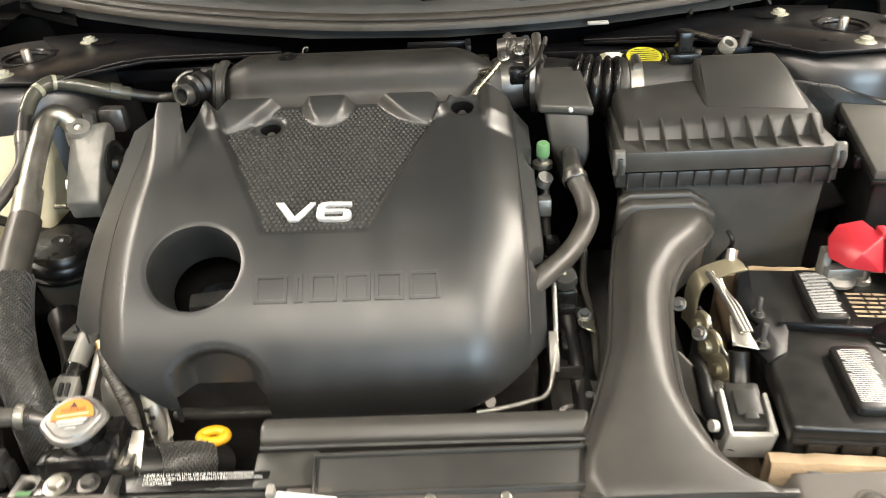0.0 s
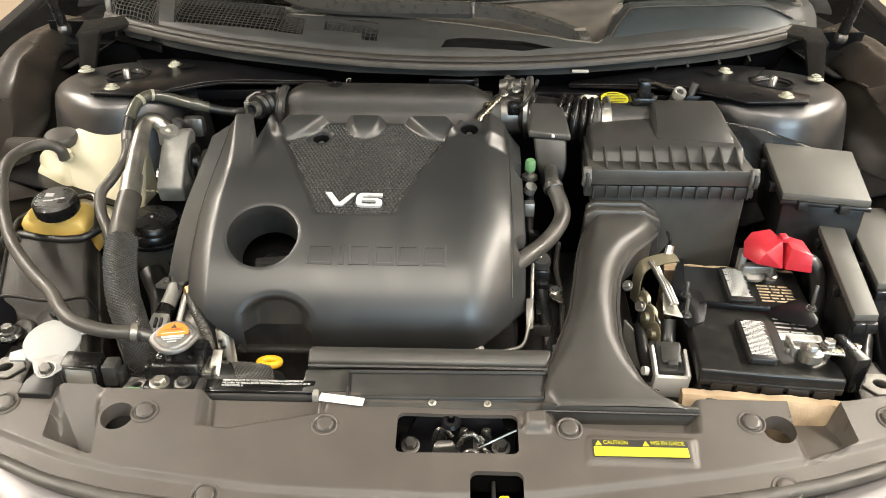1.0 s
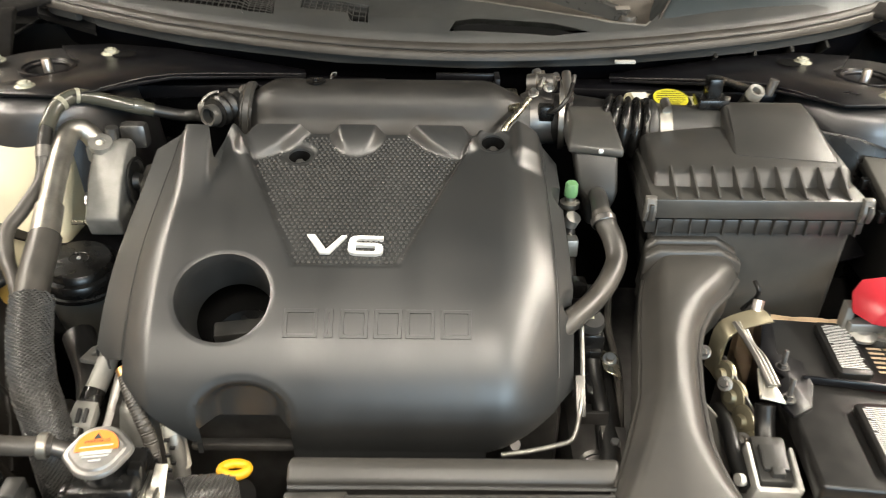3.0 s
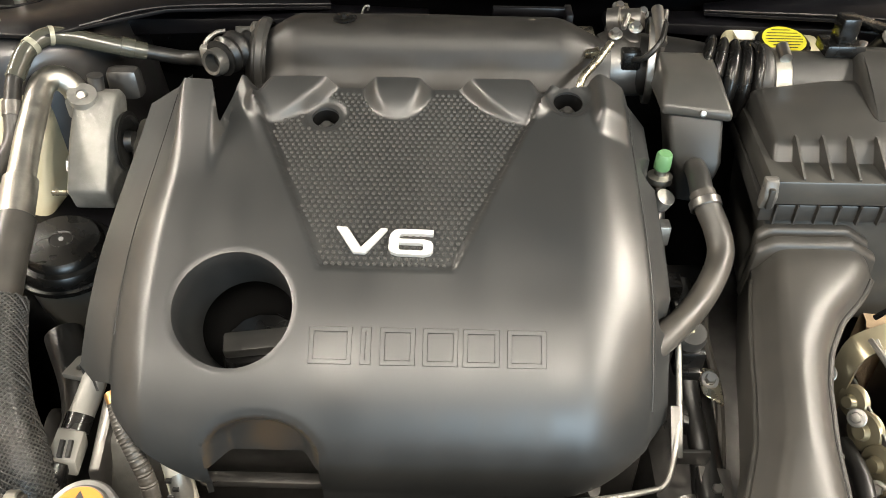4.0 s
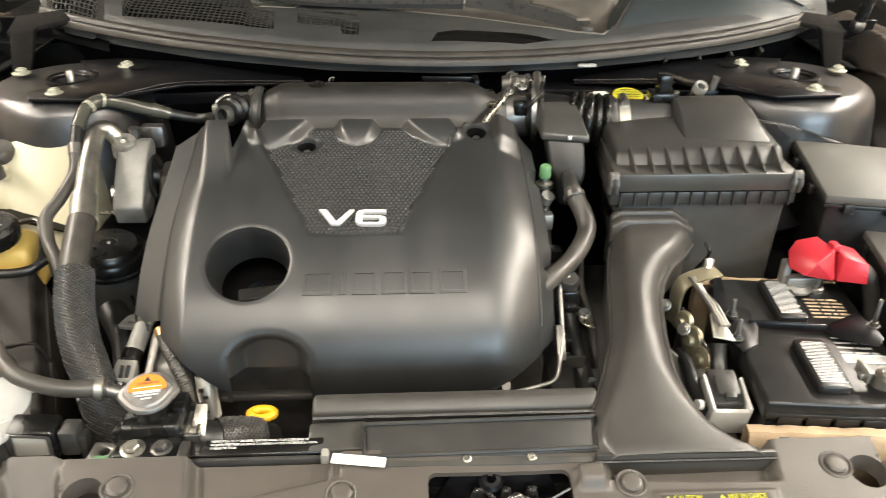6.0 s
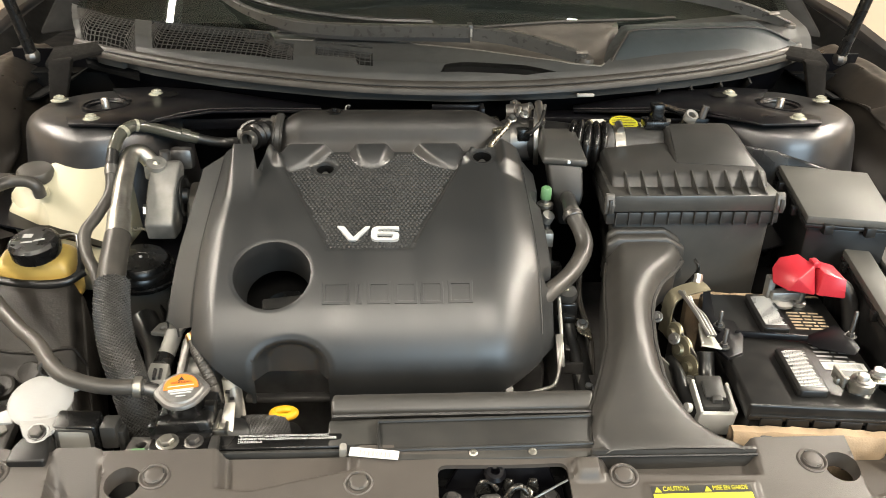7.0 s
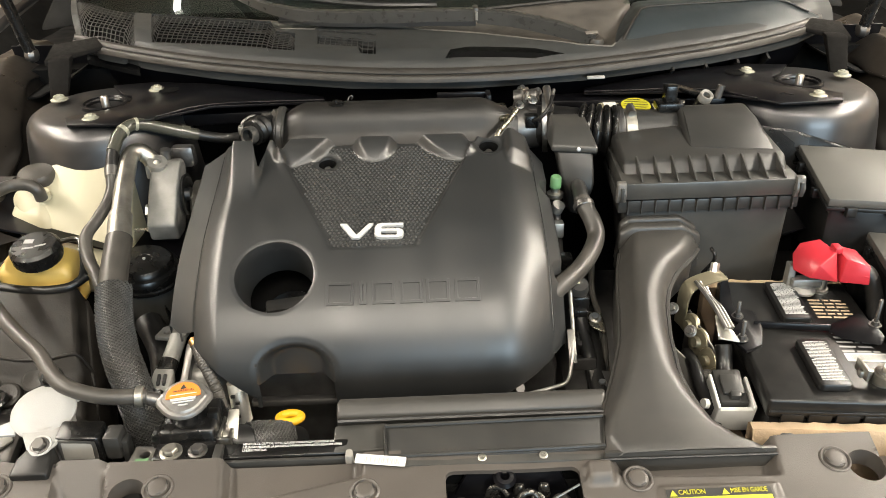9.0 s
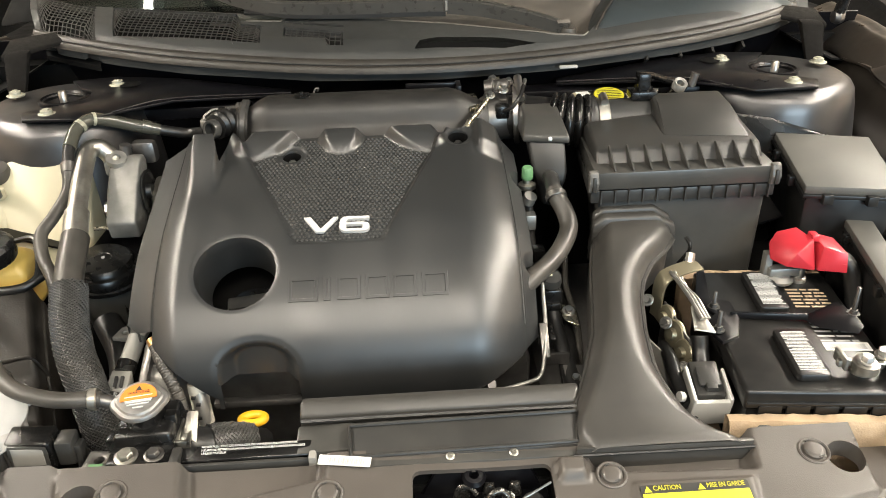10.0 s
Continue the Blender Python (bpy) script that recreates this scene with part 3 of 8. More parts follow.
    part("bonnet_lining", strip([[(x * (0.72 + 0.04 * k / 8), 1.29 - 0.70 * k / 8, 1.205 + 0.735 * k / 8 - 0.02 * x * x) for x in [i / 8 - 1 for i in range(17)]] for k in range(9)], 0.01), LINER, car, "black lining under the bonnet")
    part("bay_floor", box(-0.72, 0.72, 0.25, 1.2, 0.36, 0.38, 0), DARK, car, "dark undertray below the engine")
    part("bonnet", strip([[(x * (0.80 + 0.05 * k / 8), 1.32 - 0.76 * k / 8, 1.20 + 0.80 * k / 8 + 0.03 * math.sin(k / 8 * math.pi) - 0.02 * x * x) for x in [i / 8 - 1 for i in range(17)]] for k in range(9)], 0.02), GREYPAINT, car, "raised grey bonnet")
    ws = [[(x * (1 - 0.06 * k / 8), rear_y(x) - 0.015 + 0.80 * k / 8, cowl_z(x, rear_y(x)) - 0.016 + 0.40 * k / 8) for x in [i * 0.07 - 0.70 for i in range(21)]] for k in range(9)]
    part("windshield", strip(ws, 0.005), GLASS, car, "dark windshield with lamp reflections").visible_shadow = False
    for sd in (-1, 1):
        part("pillar", hull([(sd * 0.70, 1.34, 0.97), (sd * 0.78, 1.34, 0.96), (sd * 0.66, 2.1, 1.40), (sd * 0.72, 2.1, 1.38), (sd * 0.70, 1.40, 0.97), (sd * 0.66, 2.15, 1.40), (sd * 0.78, 1.5, 0.97)], 0.01), DARK, car, "dark windshield pillar")
    part("dashboard", strip([[(-0.72, 1.42, 0.97), (0, 1.36, 0.975), (0.72, 1.42, 0.97)], [(-0.72, 2.0, 1.0), (0, 1.95, 1.02), (0.72, 2.0, 1.0)], [(-0.72, 2.3, 0.7), (0, 2.3, 0.7), (0.72, 2.3, 0.7)]], 0.01), DARK, car, "black dashboard top behind the glass")
    part("roof", box(-0.66, 0.66, 2.0, 3.6, 1.42, 1.46, 0.01), GREYPAINT, car)
    part("cabin", box(-0.80, 0.80, 2.35, 4.6, 0.35, 1.0, 0.05), GREYPAINT, car)
    # front edge: the bumper's upper lip
    arc = [(-0.64, 0.43, 0.715), (-0.56, 0.375, 0.71), (-0.485, 0.325, 0.70), (-0.42, 0.290, 0.692), (-0.335, 0.265, 0.684), (-0.2, 0.245, 0.68), (0, 0.235, 0.678), (0.2, 0.247, 0.68), (0.335, 0.268, 0.684), (0.42, 0.293, 0.692), (0.51, 0.328, 0.70), (0.58, 0.375, 0.71), (0.66, 0.43, 0.715)]
    rows = [[Vector(p) + Vector(d) for p in smooth(arc, 4)] for d in ((0, 0.03, -0.012), (0, 0.006, -0.002), (0, -0.004, -0.002), (0, -0.03, -0.018), (0, -0.07, -0.07), (0, -0.085, -0.25), (0, -0.07, -0.4))]
    part("bumper", strip(rows), LIT_BODYPAINT, car, "grey painted bumper edge, lightened as if reflecting the ceiling")


car_body()

# ---------------------------------------------------------------- cowl


def poly_area(g):
    return sum(a[0] * b[1] - b[0] * a[1] for a, b in zip(g, g[1:] + g[:1]))


GREYMESH = mat("grille_mesh", (0.032, 0.031, 0.029), 0.45)
# cowl lid plastic tinted teal: the cool reflection is put into its colour
LIDPL = mat("cowl_lid_cool_sheen", (0.027, 0.034, 0.037), 0.42, var=0.1, vscale=9, dust=0.01, spec=0.3)
BASIN = mat("dusty_basin", (0.060, 0.053, 0.045), 0.55, var=0.35, vscale=18, grain=0.2, dust=0.12)
RIMPL = mat("worn_cowl_edge", (0.085, 0.080, 0.070), 0.42, var=0.3, vscale=60, dust=0.2)
SEALRUBBER = mat("seal_rubber", (0.022, 0.020, 0.0175), 0.45, var=0.25, vscale=20, dust=0.06, spec=0.35)


def cowl():
    c = thing("cowl_panel", (0, 1.15, 0.96), "black plastic cowl panel with air grilles below the windshield", "cowl")
    grilles = ([(-0.690, 1.335), (-0.640, 1.200), (-0.532, 1.142), (-0.563, 1.265)], [(-0.532, 1.260), (-0.505, 1.152), (-0.477, 1.144), (-0.258, 1.092), (-0.264, 1.154), (-0.298, 1.165), (-0.311, 1.208)], [(-0.225, 1.144), (-0.222, 1.107), (-0.154, 1.093), (-0.151, 1.073), (-0.125, 1.070), (-0.126, 1.116)])
    recess = [(-0.013, 1.054), (0.128, 1.052), (0.181, 1.060), (0.130, 1.072), (0.025, 1.079), (-0.004, 1.072)]
    slot = [(-0.225, 1.167), (-0.225, 1.159), (-0.126, 1.133), (-0.126, 1.141)]
    holes = [lambda a, b, g=g: poly_inside(g, a, b) for g in (*grilles, slot, recess)]

    def dom(u, v):
        left = -0.655 - 0.050 * v
        x = left + (0.685 - left) * u
        y0, y1 = seal_y(x) - 0.004, rim_y(x)
        return x, y0 + (y1 - y0) * v

    def pt(x, y):
        return Vector((x, y, cowl_z(x, y) - 0.005 * step(-0.006, 0.0, y - rim_y(x))))
    part("panel", sheet(280, 76, dom, pt, holes, [(0, 0, -0.012)] * 4 + [None], 0.005, skirt=(0, 0.001, -0.012)), COWL, c)
    part("rim", tube([pt(x, rim_y(x) - 0.003) + Vector((0, 0, 0.0012)) for x in np.linspace(-0.29, 0.268, 70)], 0.0021, 8, 1), RIMPL, c, "worn upper edge of the strip")
    # floor between the strip and the glass, rising to a lip under the glass
    floor_rows = []
    for x in np.linspace(-0.36, 0.335, 70):
        ya, yb = min(rim_y(x), rear_y(x) - 0.02) - 0.004, rear_y(x) + 0.004
        floor_rows.append([(x, ya + (yb - ya) * f, cowl_z(x, ya + (yb - ya) * f) - 0.013 - 0.012 * math.sin(math.pi * min(f * 1.6, 1)) + 0.006 * step(0.75, 0.95, f)) for f in np.linspace(0, 1, 16)])
    part("basin", strip(floor_rows), BASIN, c, "dusty brownish basin behind the strip", angle=60)
    part("glass_lip", tube([(x, rear_y(x) - 0.004, cowl_z(x, rear_y(x)) - 0.004) for x in np.linspace(-0.30, 0.45, 40)], 0.003, 8, 1), SEALRUBBER, c)
    # near-black sheets close slot and recess, their colour standing for the shade inside
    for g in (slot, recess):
        part("hollow_shade", slab(g if poly_area(g) > 0 else g[::-1], -0.012, -0.007, 0, zf=lambda x, y: cowl_z(x, y)), DARK, c)
    for g in grilles:
        bars = []
        xs, ys = [p[0] for p in g], [p[1] for p in g]

        def span(x):
            hits = []
            for (x0, y0), (x1, y1) in zip(g, g[1:] + g[:1]):
                if (x0 - x) * (x1 - x) < 0:
                    hits.append(y0 + (y1 - y0) * (x - x0) / (x1 - x0))
            return (min(hits), max(hits)) if len(hits) > 1 else None
        n = int((max(xs) - min(xs)) / 0.0086)
        cols = [min(xs) + (max(xs) - min(xs)) * (i + 0.5) / n for i in range(n)]
        for x in cols:
            ab = span(x)
            if ab:
                bars.append(tube([(x, y, cowl_z(x, y) - 0.004) for y in np.linspace(ab[0], ab[1], 4)], 0.0009, 4, 1))
        for f in np.linspace(0.04, 0.96, max(int((max(ys) - min(ys)) / 0.0165), 3)):
            pts = []
            for x in cols:
                ab = span(x)
                if ab:
                    y = ab[0] + (ab[1] - ab[0]) * f
                    pts.append((x, y, cowl_z(x, y) - 0.003))
            bars.append(tube(pts, 0.0009, 4, 1))
        part("grille", join(*bars), GREYMESH, c, "black mesh air grille")
        # dark sheet under the mesh, shade in the openings given by colour
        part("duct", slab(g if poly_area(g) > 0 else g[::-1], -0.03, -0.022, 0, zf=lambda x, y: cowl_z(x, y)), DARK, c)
    part("motor_lid", hull([(0.262, 1.068, 0.958), (0.60, 1.150, 0.972), (0.300, 1.115, 0.992), (0.330, 1.180, 1.008), (0.575, 1.200, 1.010), (0.335, 1.25, 1.005), (0.60, 1.275, 1.008), (0.29, 1.2, 0.96), (0.66, 1.19, 0.978), (0.63, 1.26, 0.97)], 0.008, 3), LIDPL, c, "raised lid of the cowl")
    part("lid_edge", tube([(0.276, 1.085, 0.966), (0.292, 1.108, 0.986), (0.316, 1.150, 1.001), (0.342, 1.180, 1.0085), (0.45, 1.190, 1.0105), (0.572, 1.199, 1.010), (0.632, 1.192, 0.990)], 0.0022, 8, 5), SEALRUBBER, c)
    s = [Vector(p) for p in smooth(SEAL, 6)]
    band = [(-0.016, -0.008), (-0.015, 0.001), (-0.011, 0.003), (-0.007, 0.0015), (-0.005, 0.006), (0.001, 0.0105), (0.006, 0.0095), (0.010, 0.004), (0.011, -0.004)]
    part("seal", strip([[p + Vector((0, dy, dz)) for dy, dz in band] for p in s]), SEALRUBBER, c, "flattened rubber bonnet seal along the cowl", angle=60)
    part("seal_groove", tube([p + Vector((0, -0.0065, 0.0032)) for p in s], 0.0012, 6, 1), INK, c)
    part("edge_clip", box(0.212, 0.240, 1.022, 1.03, 0.932, 0.936, 0.001), PALEGREY, c, "white clip under the cowl edge")
    for x in (0.36, 0.42, 0.48, 0.54):
        part("rib", hull([(x, seal_y(x) - 0.012, 0.93), (x + 0.004, seal_y(x) - 0.012, 0.93), (x, seal_y(x) + 0.03, 0.95), (x + 0.004, seal_y(x) + 0.03, 0.95), (x, seal_y(x) + 0.03, 0.90), (x + 0.004, seal_y(x) + 0.03, 0.90)], 0), PLASTIC, c)


WIPERPL = mat("wiper_paint", (0.040, 0.039, 0.036), 0.33, var=0.15, vscale=25, dust=0.03, spec=0.4)


def channel(pts, section, size=None, sub=8):
    """A solid swept along pts; section: (across, up) round the bar; size(f): its scale along the way."""
    line = smooth(pts, sub)
    rows = []
    for k, p in enumerate(line):
        t = (line[min(k + 1, len(line) - 1)] - line[max(k - 1, 0)]).normalized()
        n = t.cross(Vector((0, -0.1, 1))).normalized()
        u = n.cross(t)
        g = size(k / (len(line) - 1)) if size else 1.0
        rows.append([p + n * (a * g) + u * (b * g) for a, b in (*section, section[0])])
    bm = strip(rows)
    bmesh.ops.remove_doubles(bm, verts=bm.verts[:], dist=1e-6)
    bmesh.ops.holes_fill(bm, edges=[e for e in bm.edges if len(e.link_faces) == 1], sides=0)
    bmesh.ops.recalc_face_normals(bm, faces=bm.faces[:])
    return bm


def wiper(head, arm, blade, scale, flip):
    """head: nut cover to joint; arm: joint to the blade."""
    w = thing("wiper", head[0], "dark grey windshield wiper resting on the glass", "wiper", "wipers")
    sec = [(0.010 * flip, -0.014), (0.0105 * flip, 0.004), (0.0085 * flip, 0.009), (0.004 * flip, 0.0115), (-0.008 * flip, 0.0125), (-0.012 * flip, 0.010), (-0.013 * flip, -0.012)]
    sec = [(a * scale, b * scale) for a, b in (sec if flip > 0 else sec[::-1])]
    part("arm", channel(arm, sec, lambda f: 1.0 - 0.42 * step(0.25, 0.8, f)), WIPERPL, w, angle=30)
    # black strip paints the shaded lower side of the arm
    part("arm_shade_strip", channel([Vector(p) + Vector((0, -0.0095 * scale, -0.012 * scale)) for p in arm[:5]], [(0.0015, -0.004), (0.0015, 0.004), (-0.003, 0.004), (-0.003, -0.004)], lambda f: 1.0 - 0.4 * f), INK, w)
    part("head", channel(head, [(a * 0.94, b * 0.94) for a, b in sec], lambda f: 0.72 + 0.28 * step(0.0, 0.55, f)), WIPERPL, w, angle=40)
    j = Vector(arm[0])
    part("hinge", box(-0.0045, 0.0045, -0.0135 * scale, 0.0135 * scale, -0.009, 0.014 * scale, 0.002, m=Matrix.Translation(j)), RUBBERGREY, w)
    part("hinge_pin", tube([j + Vector((0.001, -0.0150 * scale, -0.006)), j + Vector((0.001, -0.0150 * scale, 0.008))], 0.002, 8, 1), PLUG, w)
    part("blade", tube(blade, 0.006, 8, 6), RUBBER, w)
    a = Vector(head[0])
    part("nut_cover", lathe([(0, -0.012), (0.013, -0.012), (0.0135, -0.002), (0.011, 0.003), (0, 0.004)], axis(a, (0.1, -0.2, 1)), 20), RUBBERGREY, w, "worn nut cover")
    b = a.lerp(Vector(head[1]), 0.55)
    part("worn_spot", box(-0.011, 0.011, -0.0035, 0.0035, -0.001, 0.0008, 0.0008, m=axis(b + Vector((0, -0.0065, 0.0095)), (0.15, -0.75, 1))), DUSTY, w, "pale worn spot")


cowl()
wiper([(0.238, 1.096, 0.977), (0.222, 1.104, 0.981), (0.175, 1.122, 0.992), (0.108, 1.142, 1.004), (0.047, 1.152, 1.010)],
      [(0.042, 1.153, 1.010), (-0.02, 1.158, 1.010), (-0.12, 1.165, 1.009), (-0.22, 1.175, 1.011), (-0.293, 1.20, 1.018), (-0.351, 1.25, 1.026), (-0.391, 1.30, 1.034), (-0.470, 1.39, 1.062)],
      [(-0.02, 1.245, 1.008), (-0.16, 1.255, 1.012), (-0.32, 1.290, 1.03), (-0.5, 1.385, 1.07)], 1.0, 1)
wiper([(0.655, 1.25, 1.005), (0.60, 1.275, 1.024), (0.53, 1.30, 1.040), (0.45, 1.32, 1.052)],
      [(0.45, 1.32, 1.052), (0.3, 1.335, 1.062), (0.18, 1.335, 1.066), (0.05, 1.33, 1.07)], [(0.32, 1.345, 1.06), (0.05, 1.335, 1.06), (-0.25, 1.29, 1.045)], 0.9, 1)

# ---------------------------------------------------------------- panel over the radiator


def panel_z(x, y):
    return 0.718 + 0.2 * (y - 0.40)


def front_edge(x):
    pts = [(-0.66, 0.445), (-0.58, 0.40), (-0.494, 0.349), (-0.417, 0.32), (-0.347, 0.303), (-0.187, 0.284), (0, 0.279), (0.117, 0.284), (0.339, 0.318), (0.43, 0.338), (0.524, 0.368), (0.6, 0.41), (0.66, 0.45)]
    for a, b in zip(pts, pts[1:]):
        if a[0] <= x <= b[0]:
            return a[1] + (b[1] - a[1]) * (x - a[0]) / (b[0] - a[0]) - 0.012
    return pts[-1][1] - 0.012


def clip_bm(x, y, z, r):
    m = axis((x, y, z), (0, -0.2, 1))
    a = lathe([(0, 0.0), (r * 1.12, 0.0), (r * 1.10, 0.0014), (r, 0.0022), (r * 0.90, 0.0016), (r * 0.80, -0.0006), (r * 0.76, -0.0006), (r * 0.72, 0.0030), (r * 0.62, 0.0042), (r * 0.40, 0.0045), (0, 0.0045)], m, 28)
    return a


def radiator_panel():
    p = thing("upper_front_panel", (0, 0.36, 0.70), "large dark grey plastic panel over the radiator, scuffed", "panel")
    holes = [disc_sdf(-0.365, 0.382, 0.0185), disc_sdf(0.389, 0.382, 0.0185), rect_sdf(-0.043, 0.094, 0.342, 0.394, 0.008), rect_sdf(0.040, 0.097, 0.245, 0.320, 0.008)]
    recL = [(-0.439, 0.352), (-0.376, 0.330), (-0.402, 0.45), (-0.454, 0.45)]
    recR = [(0.402, 0.336), (0.473, 0.368), (0.471, 0.45), (0.412, 0.45)]

    def dom(u, v):
        x = -0.64 + 1.28 * u
        a, b = front_edge(x), 0.422 + 0.02 * step(0.45, 0.6, abs(x))
        return x, (a + 0.034 * v / 0.25 if v < 0.25 else a + 0.034 + (b - a - 0.034) * (v - 0.25) / 0.75)

    def pt(x, y):
        z = panel_z(x, y)
        # long tray behind the duct and below the oil notice
        z -= 0.016 * (1 - step(-0.008, 0.004, poly_inside([(-0.268, 0.376), (-0.235, 0.372), (-0.13, 0.396), (-0.13, 0.46), (-0.28, 0.46)], x, y)))
        z -= 0.016 * (1 - step(-0.008, 0.004, poly_inside([(0.135, 0.398), (0.135, 0.384), (0.296, 0.377), (0.308, 0.46), (0.135, 0.46)], x, y)))
        # faceted dips at both corners
        z -= 0.050 * (1 - step(-0.007, 0.0, poly_inside(recL, x, y))) * min(max((0.415 - y) / 0.070, -0.12), 1)
        z -= 0.042 * (1 - step(-0.009, 0.0, poly_inside(recR, x, y))) * min(max((y - 0.335) / 0.10, 0), 1)
        # raised block beside the latch, caution label's plinth, step along the front edge
        z += 0.012 * (1 - step(-0.006, 0.0, poly_inside([(0.099, 0.370), (0.130, 0.369), (0.131, 0.396), (0.098, 0.396)], x, y)))
        z += 0.0035 * (1 - step(-0.003, 0.001, poly_inside([(0.166, 0.331), (0.286, 0.330), (0.29, 0.366), (0.17, 0.367)], x, y)))
        z -= 0.006 * (1 - step(0.021, 0.0255, y - front_edge(x)))
        return Vector((x, y, z + 0.0006 * math.sin(x * 40) * math.sin(y * 60)))
    part("panel", sheet(400, 56, dom, pt, holes, [(0, 0.0, -0.02), (0, 0, -0.02), (0, 0, -0.005), (0, 0, -0.006)], 0.0034, skirt=(0, 0, -0.014), creases=(lambda a, b: poly_inside(recL, a, b), lambda a, b: poly_inside(recR, a, b))), PANEL, p, "scuffed dark grey plastic", angle=62)
    for x, y, r in ((-0.501, 0.396, 0.015), (-0.335, 0.389, 0.0145), (-0.125, 0.376, 0.014), (0.152, 0.377, 0.014), (0.360, 0.391, 0.0145), (0.521, 0.400, 0.015), (0.377, 0.312, 0.0145), (-0.240, 0.289, 0.0145), (-0.58, 0.425, 0.012), (0.59, 0.43, 0.012)):
        c = part("push_clip", clip_bm(x, y, pt(x, y).z - 0.0005, r), PANEL, p, "dark plastic push clip")
        for k in range(4):
            a = radians(20 + 90 * k)
            q = Vector((x + 0.66 * r * math.cos(a), y + 0.66 * r * math.sin(a), pt(x, y).z + 0.0034 + 0.13 * r * math.sin(a)))
            part("notch", tube([q + Vector((-0.0026 * math.sin(a), 0.0026 * math.cos(a), 0.0005 * math.cos(a))), q - Vector((-0.0026 * math.sin(a), 0.0026 * math.cos(a), 0.0005 * math.cos(a)))], 0.0007, 6, 1), INK, c)
    for x in (-0.46, -0.41, -0.355, -0.30, 0.40, 0.44, 0.48, 0.53):
        y = front_edge(x) + 0.003
        part("rivet", lathe([(0.006, 0), (0.0055, 0.002), (0.003, 0.003), (0, 0.003)], axis((x, y - 0.006, pt(x, y).z - 0.001), (0, -0.2, 1)), 12), PANEL, p)
    part("front_seal", tube([(x, front_edge(x) - 0.005, panel_z(x, front_edge(x)) - 0.010) for x in [k * 0.04 - 0.62 for k in range(32)]], 0.0085, 10, 2), RUBBERGREY, p, "rubber strip along the bumper")
    # caution notice
    tilt = Matrix.Rotation(math.atan(0.2), 4, "X")
    base = Matrix.Translation((0.1745, 0.3375, pt(0.225, 0.348).z - 0.0018)) @ tilt
    lab = part("caution_label", slab(rrect(0, 0.105, 0, 0.0225, 0.002), 0, 0.0006, 0, m=base), INK, p, "yellow and black caution sticker")
    part("yellow_field", slab(rrect(0.001, 0.104, 0.0008, 0.0130, 0.001), 0.0006, 0.001, 0, m=base), LEMON, lab)
    for x, words in ((0.012, "CAUTION"), (0.064, "MISE EN GARDE")):
        part("notice_text", text_bm(words, 0.0075, base @ Matrix.Translation((x, 0.0146, 0.0011)), 0.0002, 0.95, 0.027 if x < 0.05 else 0.037), LEMON, lab)
        part("warning_triangle", slab([(x - 0.009, 0.0146), (x - 0.0015, 0.0146), (x - 0.00525, 0.0212)], 0.0006, 0.0012, 0, m=base), LEMON, lab)
    # white sticker with bars
    m = Matrix.Translation((-0.136, 0.4125, 0.722)) @ Matrix.Rotation(radians(-9), 4, "Z") @ tilt
    st = part("sticker", slab(rrect(0, 0.053, -0.005, 0.0065, 0.001), 0, 0.0006, 0, m=m), PAPER, p, "white paper sticker")
    bars = []
    for k in range(26):
        bars.append(slab([(0.008 + k * 0.0015, -0.003), (0.0085 + k * 0.0015 + 0.0004 * (k % 3), -0.003), (0.0085 + k * 0.0015 + 0.0004 * (k % 3), 0.0035), (0.008 + k * 0.0015, 0.0035)], 0.0006, 0.0009, 0, m=m))
    part("bars", join(*bars), PALEGREY, st)
    # screws behind the latch
    part("screw_strip", slab([(-0.09, 0.402), (0.128, 0.400), (0.13, 0.432), (-0.09, 0.43)], 0.712, 0.720, 0.002), PLASTIC_GREY, p)
    for x in (-0.004, 0.060):
        part("screw", lathe([(0, 0.0), (0.0048, 0.0), (0.0045, 0.0010), (0.0036, 0.0016), (0.0022, 0.0016), (0.0018, 0.0004), (0, 0.0004)], axis((x, 0.4085, 0.7205), (0, -0.25, 1)), 18), ALU, p, "small bright screw")


LATCHSTEEL = mat("greased_steel", (0.10, 0.097, 0.09), 0.3, metal=0.9, var=0.5, vscale=90, rvar=0.12)


